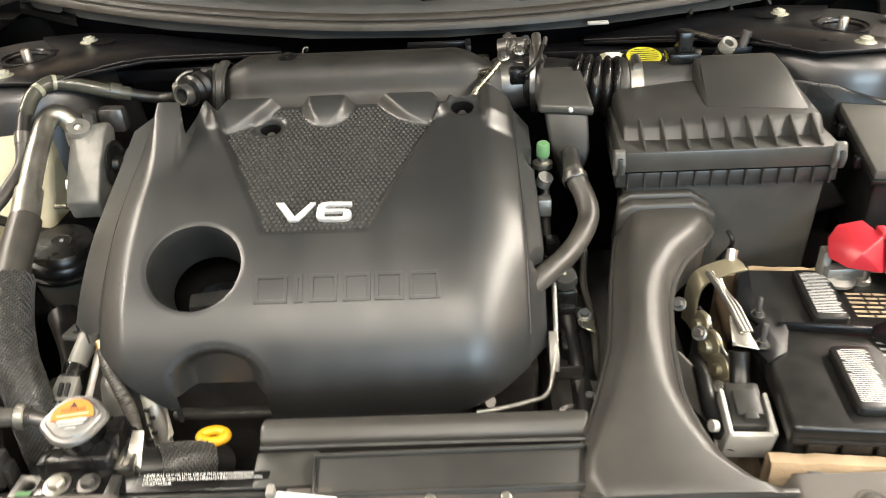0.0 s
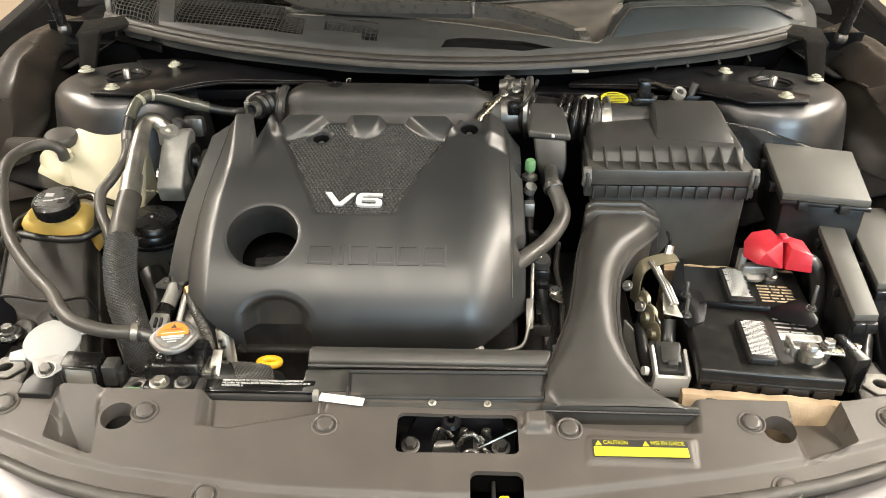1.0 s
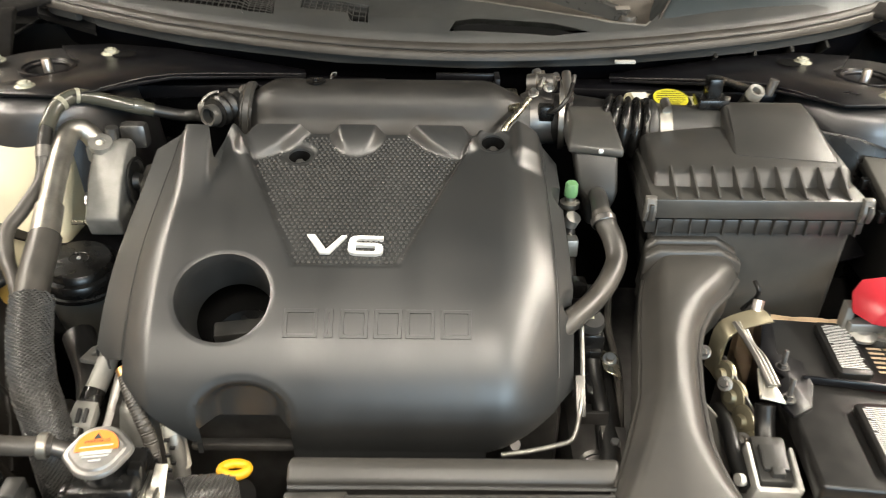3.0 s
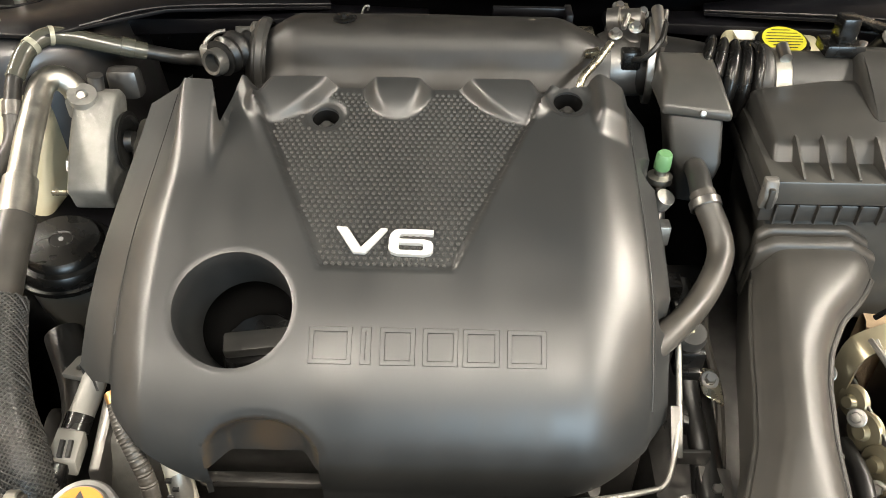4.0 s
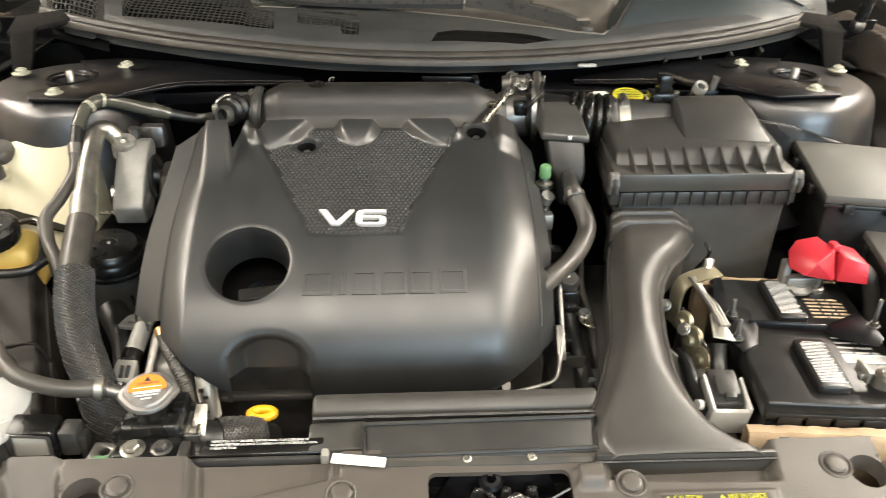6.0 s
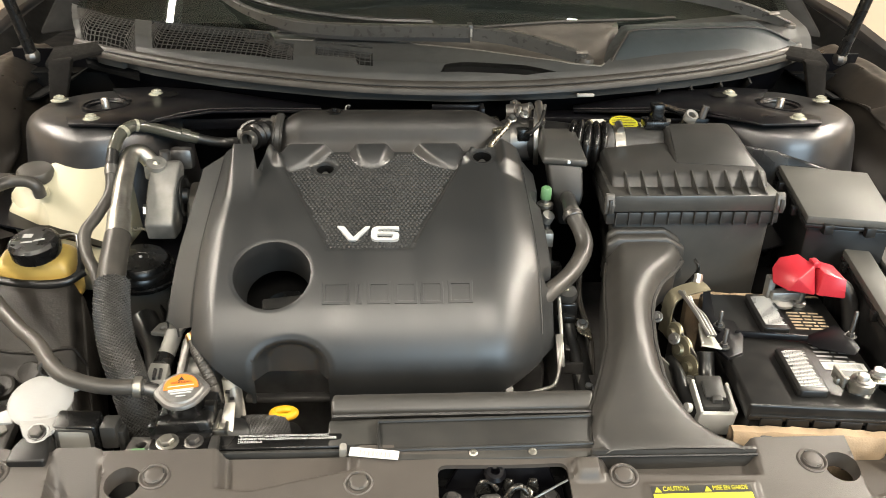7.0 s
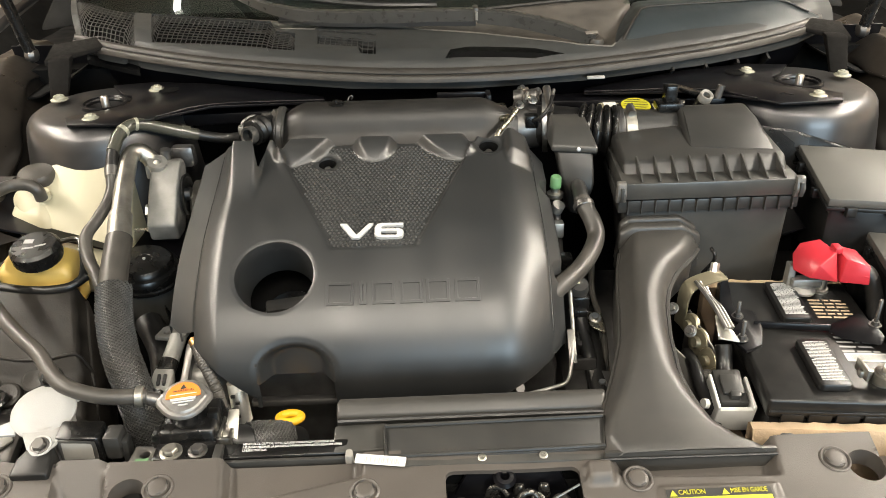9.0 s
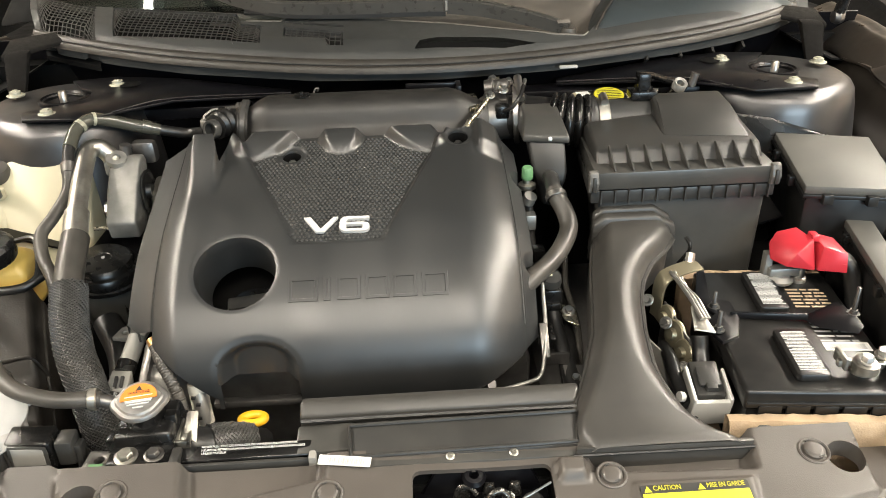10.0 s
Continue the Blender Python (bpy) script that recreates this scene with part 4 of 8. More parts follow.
def hood_latch():
    t = thing("bonnet_latch", (0.025, 0.37, 0.66), "black steel bonnet latch with bolts and springs, in its opening", "latch")
    part("well", join(box(-0.050, 0.100, 0.336, 0.342, 0.655, 0.700, 0), box(-0.050, 0.100, 0.404, 0.410, 0.655, 0.712, 0), box(-0.052, -0.046, 0.336, 0.41, 0.655, 0.702, 0), box(0.097, 0.103, 0.336, 0.41, 0.655, 0.702, 0)), DARK, t, "black sides of the latch opening")
    part("base_plate", slab(rrect(-0.042, 0.093, 0.345, 0.405, 0.004), 0.676, 0.682, 0.002), BLACKPAINT, t)
    part("back_plate", hull([(-0.035, 0.396, 0.68), (0.088, 0.396, 0.68), (-0.035, 0.402, 0.68), (0.088, 0.402, 0.68), (-0.02, 0.396, 0.712), (0.075, 0.396, 0.712), (-0.02, 0.402, 0.712), (0.075, 0.402, 0.712)], 0.002), BLACKPAINT, t)
    part("top_loop", lathe([(0.010, 0), (0.012, 0.004), (0.009, 0.008), (0.005, 0.009), (0.004, 0.0)], axis((0.018, 0.392, 0.704), (0, -0.3, 1)), 20), BLACKPAINT, t)
    for x in (-0.028, 0.076):
        hexbolt(t, "bolt", (x, 0.376, 0.684), (0, -0.3, 1), 0.0075, 0.009, 0.011, DARKSTEEL)
    part("claw", hull([(-0.005, 0.36, 0.682), (0.03, 0.36, 0.682), (0.0, 0.372, 0.682), (0.028, 0.374, 0.682), (-0.002, 0.362, 0.697), (0.022, 0.362, 0.70), (0.002, 0.37, 0.70), (0.02, 0.371, 0.70)], 0.003), DARKSTEEL, t)
    part("lever", tube([(0.026, 0.366, 0.692), (0.035, 0.37, 0.706), (0.046, 0.372, 0.704), (0.055, 0.366, 0.69), (0.064, 0.362, 0.686)], 0.0035, 10, 5), LATCHSTEEL, t)
    part("spring", tube([(0.05 + 0.006 * math.cos(k * 0.9), 0.372 + 0.006 * math.sin(k * 0.9), 0.684 + 0.0004 * k) for k in range(40)], 0.0009, 6, 1), STEEL, t)
    part("release_wire", tube([(0.05, 0.357, 0.70), (0.065, 0.362, 0.706), (0.092, 0.374, 0.712)], 0.0012, 8, 4), STEEL, t, "bright release wire")
    part("striker_hook", tube([(-0.002, 0.382, 0.684), (0.002, 0.384, 0.70), (0.012, 0.383, 0.703), (0.02, 0.38, 0.695)], 0.0026, 8, 5), LATCHSTEEL, t)
    for k in range(3):
        x = 0.0 + 0.026 * k
        part("lug", hull([(x, 0.384, 0.684), (x + 0.014, 0.384, 0.684), (x + 0.002, 0.392, 0.700), (x + 0.012, 0.392, 0.700), (x, 0.394, 0.684), (x + 0.014, 0.394, 0.684), (x + 0.003, 0.386, 0.700), (x + 0.010, 0.386, 0.700)], 0.002), LATCHSTEEL, t)
    part("cross_plate", box(-0.012, 0.070, 0.350, 0.360, 0.682, 0.690, 0.002), BLACKPAINT, t)
    part("catch", tube([(0.03, 0.352, 0.682), (0.036, 0.354, 0.696), (0.046, 0.352, 0.698), (0.05, 0.35, 0.684)], 0.003, 8, 5), DARKSTEEL, t)
    h = thing("release_handle", (0.07, 0.29, 0.68), "yellow release tongue inside the front slot", "handle")
    part("tongue", hull([(0.066, 0.262, 0.69), (0.088, 0.262, 0.69), (0.070, 0.294, 0.695), (0.082, 0.294, 0.695), (0.066, 0.262, 0.684), (0.088, 0.262, 0.684), (0.072, 0.294, 0.688), (0.08, 0.294, 0.688)], 0.003), YELLOW, h)
    part("guide", join(box(0.036, 0.1, 0.25, 0.328, 0.640, 0.648, 0.001), *[box(0.038 + 0.0, 0.1, 0.256 + 0.012 * k, 0.26 + 0.012 * k, 0.648, 0.668, 0.001) for k in range(5)], box(0.064, 0.068, 0.25, 0.328, 0.648, 0.68, 0.001)), PLASTIC, h)


radiator_panel()
hood_latch()

# ---------------------------------------------------------------- engine cover
PROFILE = smooth([(0, 0.905, 0.925), (0, 0.875, 0.915), (0, 0.81, 0.896), (0, 0.73, 0.875), (0, 0.675, 0.858), (0, 0.63, 0.836), (0, 0.60, 0.816), (0, 0.577, 0.796), (0, 0.557, 0.770), (0, 0.545, 0.742), (0, 0.543, 0.712), (0, 0.552, 0.675)], 12)
PLEN = [0.0]
for pa, pb in zip(PROFILE, PROFILE[1:]):
    PLEN.append(PLEN[-1] + (pb - pa).length)
PY, PZ = [p.y for p in PROFILE], [p.z for p in PROFILE]


def s_of(y):
    """Length along the cover's profile at y, on its top."""
    return float(np.interp(-y, [-v for v in PY], PLEN))


def profile(s):
    y, z = float(np.interp(s, PLEN, PY)), float(np.interp(s, PLEN, PZ))
    y2, z2 = float(np.interp(s + 0.004, PLEN, PY)), float(np.interp(s + 0.004, PLEN, PZ))
    y1, z1 = float(np.interp(s - 0.004, PLEN, PY)), float(np.interp(s - 0.004, PLEN, PZ))
    t = Vector((0, y2 - y1, z2 - z1)).normalized()
    return Vector((0, y, z)), Vector((0, t.z, -t.y))


XL, XR = -0.371, 0.116
FIELD = [(-0.262, s_of(0.85)), (0.022, s_of(0.85)), (-0.066, s_of(0.648)), (-0.172, s_of(0.648))]
HOLE = (-0.2385, s_of(0.617), 0.0475)
BOLTS = ((-0.186, s_of(0.809)), (0.037, s_of(0.824)))


def lumps(x, s):
    """Three rounded bulges over the intake runners, the outer ones slanting."""
    best = 0.0
    for cx, w, lean, reach in ((-0.212, 0.034, -0.6, 0.050), (-0.121, 0.030, 0.0, 0.042), (-0.026, 0.036, 0.55, 0.046)):
        u = max(s - 0.064, 0) / reach
        if u < 1:
            wide = w * math.sqrt(1 - u * u)
            best = max(best, (1 - u ** 2.5) * step(-0.004, 0.011, wide - abs(x - cx - lean * u * reach)))
    return best


def cover_h(x, s):
    """Height over the plain profile."""
    h = 0.0
    # sides roll off, with a seam and an outer flange
    def ramp(a, b, t):
        return min(max((t - a) / (b - a), 0), 1)
    edge_l = -0.303 - 0.008 * step(0.16, 0.08, s)
    h -= 0.019 * ramp(edge_l, -0.336, x) ** 1.5 + 0.003 * step(-0.334, -0.337, x) + 0.022 * ramp(-0.336, XL, x)
    edge_r = 0.044 - 0.010 * step(0.10, 0.36, s)
    h -= 0.019 * ramp(edge_r, 0.097, x) ** 1.9 + 0.003 * step(0.095, 0.098, x) + 0.016 * ramp(0.097, XR, x) + 0.02 * step(0.27, 0.36, s) * ramp(0.03, XR, x) ** 2
    # wings rise beside the sunken field
    d = poly_inside(FIELD, x, s)
    up = 0.006 * step(0.30, 0.05, s)
    h += up * step(-0.001, 0.004, d) * step(-0.335, -0.30, x) * step(0.10, 0.06, x)
    h -= 0.0035 * (1 - step(-0.0012, 0.0008, d))
    # horn at the back of the wing
    h += 0.026 * step(-0.318, -0.310, x) * step(-0.270, -0.281, x) * step(0.19, 0.088, s)
    if x < -0.12:
        h += 0.004 * step(0.012, 0.001, abs(d - 0.005)) * step(0.17, 0.06, s)
    # three rounded lumps over the intake runners
    h += 0.015 * lumps(x, s)
    # rounded shoulder beside the second bolt
    h += 0.013 * step(0.022, 0.010, abs(x - 0.078)) * step(0.125, 0.10, s)
    # rolled lip over the arch
    h -= 0.0012 * step(0.008, 0.0, arch(x, s))
    # dish of the bolt pockets
    for bx, bs in BOLTS:
        h -= 0.003 * step(0.022, 0.015, math.hypot(x - bx, s - bs))
    # rounded rim of the filler opening
    r = math.hypot(x - HOLE[0], s - HOLE[1])
    h -= 0.0014 * step(HOLE[2] + 0.004, HOLE[2], r)
    return h


def arch(x, s):
    c, top = -0.2135, s_of(0.60) + 0.062
    w = 0.046
    q = s - (top + w * 0.8)
    return (math.hypot(x - c, q / 0.8) if q < 0 else abs(x - c)) - w


PROFILE_TOP = profile(s_of(0.60) + 0.062)[0].y


def to_cover(x, s):
    p, n = profile(s)
    p = p + n * cover_h(x, s)
    # pressed-in arch over the dipstick
    p.y += (PROFILE_TOP + 0.007 - p.y) * step(0.0015, -0.019, arch(x, s))
    p.x = x
    return p


def rear_s(x):
    """Where the cover's back edge runs."""
    pts = [(-0.371, 0.050), (-0.337, 0.046), (-0.317, 0.056), (-0.312, 0.092), (-0.284, 0.094), (-0.275, 0.130), (-0.270, 0.075), (-0.266, 0.064), (-0.260, 0.066), (-0.25, 0.068), (-0.24, 0.066), (-0.2, 0.065), (0.0, 0.065), (0.022, 0.065), (0.030, 0.068), (0.055, 0.066), (0.060, 0.058), (0.1, 0.062), (0.116, 0.075)]
    return float(np.interp(x, [p[0] for p in pts], [p[1] for p in pts]))


def engine_cover():
    c = thing("engine_cover", (-0.12, 0.70, 0.78), "matt black plastic engine cover with silver V6 emblem", "engine cover")
    end = PLEN[-1] - 0.012

    def dom(u, v):
        x = XL + (XR - XL) * u
        a = 0.040
        b = end - 0.03 * step(-0.30, -0.36, x)
        return x, a + (b - a) * v
    side = s_of(0.60)
    def back_edge(a, b):
        slope = (rear_s(a + 0.0006) - rear_s(a - 0.0006)) / 0.0012
        return (b - rear_s(a)) / math.hypot(1, slope)
    holes = [disc_sdf(*HOLE), disc_sdf(*BOLTS[0], 0.0125), disc_sdf(*BOLTS[1], 0.0135),
             lambda a, b: max(abs(a + 0.2135) - 0.0445, -(b - (end - 0.034))),
             # corners cut away: outer flange ends at both sides, slanted lower edge
             lambda a, b: max(a + 0.334, -(b - s_of(0.568))),
             lambda a, b: -((a - 0.108) * 0.474 + (b - (end - 0.044)) * 0.88),
             disc_sdf(0.122, s_of(0.625), 0.020), disc_sdf(0.124, s_of(0.775), 0.020),
             lambda a, b: -((-a - 0.318) * 0.7 + (b - (s_of(0.60) + 0.083)) * 0.71), back_edge]
    walls = [None, (0, 0, -0.003), (0, 0, -0.003), None, None, (0, 0.01, -0.01), (0, 0, -0.02), (0, 0, -0.02), (0, 0.01, -0.01), (0, 0, -0.012)]
    shell = part("shell", sheet(222, 216, dom, to_cover, holes, walls, 0.0024, skirt=(0, 0, -0.012), creases=(arch, lambda a, b: poly_inside(FIELD, a, b))), COVER, c, "matt black moulded plastic", angle=55)
    rows = []
    for shrink, depth in ((-0.0006, 0.0016), (0.0008, 0.004), (0.002, 0.02), (0.004, 0.045), (0.006, 0.066)):
        ring = []
        for k in range(57):
            a = k * math.tau / 56
            x, s = HOLE[0] + (HOLE[2] - shrink) * math.cos(a), HOLE[1] + (HOLE[2] - shrink) * math.sin(a)
            ring.append(to_cover(HOLE[0] + (HOLE[2] + 0.001) * math.cos(a), HOLE[1] + (HOLE[2] + 0.001) * math.sin(a)).lerp(to_cover(x, s), 1.0) - profile(HOLE[1])[1] * depth)
        rows.append(ring)
    part("filler_well", strip(rows), COVER, c, "round well over the filler cap", angle=60)
    # studs of the sunken field
    bm = bmesh.new()
    row, pitch = 0, 0.0056
    s = s_of(0.845)
    while s < s_of(0.652):
        x = -0.28 + (row % 2) * pitch * 0.5
        while x < 0.03:
            free = poly_inside(FIELD, x, s) < -0.004
            free = free and lumps(x, s) < 0.02 and math.hypot(x - BOLTS[0][0], s - BOLTS[0][1]) > 0.021 and s > rear_s(x) + 0.006
            if free:
                p, n = profile(s)
                q = to_cover(x, s)
                a, b = Vector((1, 0, 0)), n.cross(Vector((1, 0, 0)))
                lo = [bm.verts.new(q - n * 0.0002 + (a * math.cos(k * math.tau / 6) + b * math.sin(k * math.tau / 6)) * 0.0021) for k in range(6)]
                hi = [bm.verts.new(q + n * 0.0016 + (a * math.cos(k * math.tau / 6) + b * math.sin(k * math.tau / 6)) * 0.0011) for k in range(6)]
                for k in range(6):
                    bm.faces.new((lo[k], lo[(k + 1) % 6], hi[(k + 1) % 6], hi[k]))
                bm.faces.new(hi)
            x += pitch
        s += pitch * 0.9
        row += 1
    part("stud_field", bm, INSERT, c, "fine studs on the sunken field", kind="stuff")
    # emblem
    p, n = profile(s_of(0.6705))
    m = Matrix.Translation(Vector((-0.162, p.y, p.z)) - n * 0.003) @ Matrix.Rotation(math.atan2(-n.y, n.z), 4, "X") @ Matrix.Rotation(radians(-1.5), 4, "Z")
    w, hgt = 0.081, 0.0235
    V = [(0, 1), (0.115, 1), (0.272, 0.22), (0.452, 1), (0.522, 1), (0.318, 0.0), (0.20, 0.0)]
    six = [(0.985, 1), (0.68, 1), (0.60, 0.95), (0.56, 0.82), (0.545, 0.6), (0.545, 0.22), (0.575, 0.07), (0.64, 0.0), (0.90, 0.0), (0.965, 0.06), (0.99, 0.2), (0.99, 0.42), (0.965, 0.55), (0.90, 0.61), (0.645, 0.61), (0.65, 0.74), (0.68, 0.81), (0.985, 0.81)]
    hole6 = [(0.645, 0.45), (0.875, 0.45), (0.89, 0.40), (0.89, 0.22), (0.875, 0.17), (0.66, 0.17), (0.645, 0.22)]
    em = part("emblem_letter", slab([(x * w, y * hgt - hgt / 2) for x, y in V][::-1], 0.0, 0.0045, 0.0005, 1, m=m), CHROME, c, "raised silver letter V")
    part("emblem_digit", slab([(x * w, y * hgt - hgt / 2) for x, y in six], 0.0, 0.0045, 0.0, 1, holes=[[(x * w, y * hgt - hgt / 2) for x, y in hole6]], m=m), CHROME, c, "raised silver digit 6")
    # row of plain embossed blocks in place of the maker's lettering
    for a0, a1 in ((0.0, 0.034), (0.040, 0.049), (0.055, 0.083), (0.088, 0.116), (0.119, 0.148), (0.153, 0.184)):
        x0, x1 = -0.176 + a0, -0.176 + a1
        bm = bmesh.new()
        s0, s1 = s_of(0.6150) + 0.0105, s_of(0.590) + 0.009
        w = 0.0046
        loops = []
        for inset, up in ((0.0, -0.0006), (0.0007, 0.0010), (w - 0.0007, 0.0010), (w, -0.0006)):
            ring = []
            for fx, fs in ((0, 0), (1, 0), (1, 1), (0, 1)):
                ins = min(inset, (x1 - x0) / 2 - 0.0002)
                x = x0 + ins if fx == 0 else x1 - ins
                s = s0 + ins if fs == 0 else s1 - ins
                ring.append(bm.verts.new(to_cover(x, s) + profile(s)[1] * up))
            loops.append(ring)
        for a, b in zip(loops, loops[1:]):
            for i in range(4):
                bm.faces.new((a[i], a[(i + 1) % 4], b[(i + 1) % 4], b[i]))
        part("embossed_block", bm, COVER, c)
    for bx, bs in BOLTS:
        q = to_cover(bx, bs)
        hexbolt(c, "cover_bolt", q + Vector((0, 0, -0.013)), (0, -0.2, 1), 0.0050, 0.006, 0.0085, STEEL, "bright cover bolt in its pocket")
        part("pocket", lathe([(0.0135, 0.003), (0.0125, 0), (0.012, -0.012), (0.0, -0.013)], axis(q + Vector((0, 0, -0.004)), (0, -0.2, 1)), 20), DARK, c)
    part("seam_line", tube([to_cover(0.0965, s) + Vector((0, 0, 0.0004)) for s in np.linspace(0.085, PLEN[-1] - 0.10, 20)], 0.0009, 6, 1), INK, c)
    part("seam_line", tube([to_cover(-0.336, s) + Vector((0, 0, 0.0003)) for s in np.linspace(0.06, s_of(0.60), 16)], 0.0009, 6, 1), INK, c)


engine_cover()


MANIFOLD = mat("manifold_plastic", (0.011, 0.0108, 0.0105), 0.42, var=0.3, vscale=9, dust=0.03, spec=0.36)
MOUNTALU = mat("rough_cast_aluminium", (0.245, 0.24, 0.225), 0.5, metal=0.6, var=0.18, vscale=45, grain=0.3, gscale=700, dust=0.08)
CLIPGREY = mat("worn_grey", (0.062, 0.062, 0.060), 0.35, var=0.25, vscale=60, dust=0.2)


def oil_filler():
    t = thing("oil_filler_cap", (-0.225, 0.64, 0.74), "black oil filler cap seen through the round opening", "cap")
    m = axis((-0.226, 0.640, 0.752), (0.0, -0.25, 1))
    part("cap", lathe([(0, 0), (0.034, 0), (0.034, 0.012), (0.031, 0.015), (0, 0.016)], m, 28, rf=lambda u: 1 + 0.03 * (math.cos(u * math.tau * 14) > 0)), GLOSSBLACK, t)
    part("grip_bar", box(-0.031, 0.031, -0.010, 0.010, 0.014, 0.027, 0.003, m=m @ Matrix.Rotation(radians(8), 4, "Z")), PLASTIC, t)
    b = thing("engine_block", (-0.12, 0.75, 0.4), "dark engine under its cover, with rocker cover and brackets", "engine")
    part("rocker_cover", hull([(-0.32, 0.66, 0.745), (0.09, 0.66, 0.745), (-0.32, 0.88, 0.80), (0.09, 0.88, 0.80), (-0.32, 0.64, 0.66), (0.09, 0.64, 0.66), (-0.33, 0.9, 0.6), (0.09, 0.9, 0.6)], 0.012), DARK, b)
    part("block", box(-0.34, 0.11, 0.60, 0.92, 0.40, 0.70, 0.02), DARKSTEEL, b)
    part("exhaust_shield", hull([(-0.29, 0.625, 0.655), (-0.10, 0.625, 0.655), (-0.29, 0.60, 0.60), (-0.10, 0.60, 0.60), (-0.29, 0.64, 0.655), (-0.10, 0.64, 0.60)], 0.006), BLACKPAINT, b)
    part("rail", box(-0.275, -0.165, 0.558, 0.570, 0.675, 0.684, 0.003), DARKSTEEL, b, "steel rail below the cover")
    part("timing_case", hull([(-0.352, 0.570, 0.722), (-0.315, 0.565, 0.724), (-0.352, 0.64, 0.742), (-0.315, 0.64, 0.745), (-0.362, 0.54, 0.62), (-0.30, 0.54, 0.62), (-0.362, 0.64, 0.62), (-0.30, 0.64, 0.62)], 0.006), MOUNTALU, b, "cast aluminium timing case")
    part("gearbox", hull([(0.12, 0.50, 0.62), (0.30, 0.48, 0.60), (0.12, 0.9, 0.66), (0.30, 0.9, 0.66), (0.12, 0.50, 0.4), (0.30, 0.48, 0.4), (0.12, 0.9, 0.4), (0.3, 0.9, 0.4)], 0.02), DARKSTEEL, b, "dusty cast gearbox")


oil_filler()


def intake_manifold():
    t = thing("intake_manifold", (-0.09, 0.92, 0.86), "matt black plastic intake manifold behind the engine cover", "manifold")
    skin = [(0.975, 0.84), (0.973, 0.895), (0.962, 0.921), (0.945, 0.934), (0.925, 0.9375), (0.909, 0.933), (0.899, 0.922), (0.893, 0.909), (0.888, 0.900), (0.878, 0.895), (0.860, 0.890), (0.844, 0.870)]
    secs = []
    for k in range(73):
        x = -0.274 + 0.362 * k / 72
        a, b = step(-0.280, -0.222, x), step(0.096, 0.028, x)
        fat = min(a, b)
        ring = []
        for j, p in enumerate(smooth([(0, *q) for q in skin], 3)):
            y, z = 0.925 + (p.y - 0.925) * (0.62 + 0.38 * fat), 0.885 + (p.z - 0.885) * (0.55 + 0.45 * fat)
            z -= 0.012 * step(0.892, 0.872, p.y)
            ring.append((x, y, z))
        secs.append(ring)
    part("body", strip(secs), MANIFOLD, t, angle=60)
    part("end_cap", lathe([(0, 0.010), (0.026, 0.008), (0.036, 0.0), (0.036, -0.014)], axis((-0.272, 0.925, 0.893), (-1, 0, 0.1)), 28), MANIFOLD, t)
    part("rear_rim", tube([(-0.235, 0.958, 0.924), (-0.10, 0.960, 0.925), (0.05, 0.958, 0.922)], 0.004, 8, 6), MANIFOLD, t)
    part("end_flange", join(lathe([(0.036, -0.004), (0.040, 0), (0.040, 0.006), (0.036, 0.010)], axis((-0.262, 0.928, 0.893), (-1, 0, 0.1)), 28)), PLASTIC, t)
    part("vacuum_port", lathe([(0, 0), (0.014, 0), (0.015, 0.012), (0.010, 0.016), (0.010, 0.03), (0, 0.03)], axis((-0.262, 0.932, 0.914), (-1, -0.3, 0.1)), 18), PLASTIC_GREY, t)
    hexbolt(t, "bolt", (-0.179, 0.925, 0.937), (0, 0, 1), 0.004, 0.004, 0.012, GLOSSBLACK)
    part("worn_patch", lathe([(0, 0.0006), (0.011, 0.0004), (0.014, -0.0006)], axis((0.008, 0.918, 0.9335), (0, -0.35, 1)), 16), DUSTY, t, "tan worn patch")
    part("top_bracket", join(box(-0.03, 0.05, 0.968, 0.974, 0.925, 0.934, 0.001), box(0.045, 0.052, 0.95, 0.98, 0.92, 0.934, 0.001)), BLACKPAINT, t)
    part("wire_clip", tube([(-0.166, 0.956, 0.928), (-0.163, 0.958, 0.936), (-0.158, 0.958, 0.937), (-0.160, 0.960, 0.932)], 0.0012, 8, 4), DARKSTEEL, t)
    # throttle body end with clamps
    th = thing("throttle_body", (0.12, 0.94, 0.86), "aluminium throttle body with clamps between manifold and intake hose", "throttle")
    part("housing", lathe([(0.0, 0), (0.032, 0), (0.036, 0.01), (0.032, 0.03), (0.032, 0.05), (0, 0.05)], axis((0.080, 0.938, 0.885), (1, 0.0, 0.05)), 28), DARKSTEEL, th)
    part("motor", lathe([(0.0, 0), (0.013, 0), (0.014, 0.012), (0.012, 0.014), (0.012, 0.034), (0.008, 0.038), (0, 0.038)], axis((0.088, 0.958, 0.925), (1, -0.2, 0.15)), 20), DARKSTEEL, th)
    part("gear_case", hull([(0.085, 0.93, 0.915), (0.118, 0.925, 0.918), (0.085, 0.955, 0.925), (0.118, 0.955, 0.928), (0.085, 0.93, 0.88), (0.118, 0.925, 0.88), (0.085, 0.96, 0.88), (0.118, 0.96, 0.88)], 0.004), DARKSTEEL, th)
    part("plug", box(0.098, 0.118, 0.905, 0.922, 0.895, 0.915, 0.003), GLOSSBLACK, th, "black plug")
    part("wire", tube([(0.108, 0.91, 0.905), (0.118, 0.895, 0.915), (0.132, 0.90, 0.93), (0.14, 0.925, 0.938)], 0.003, 8, 6), RUBBER, th)
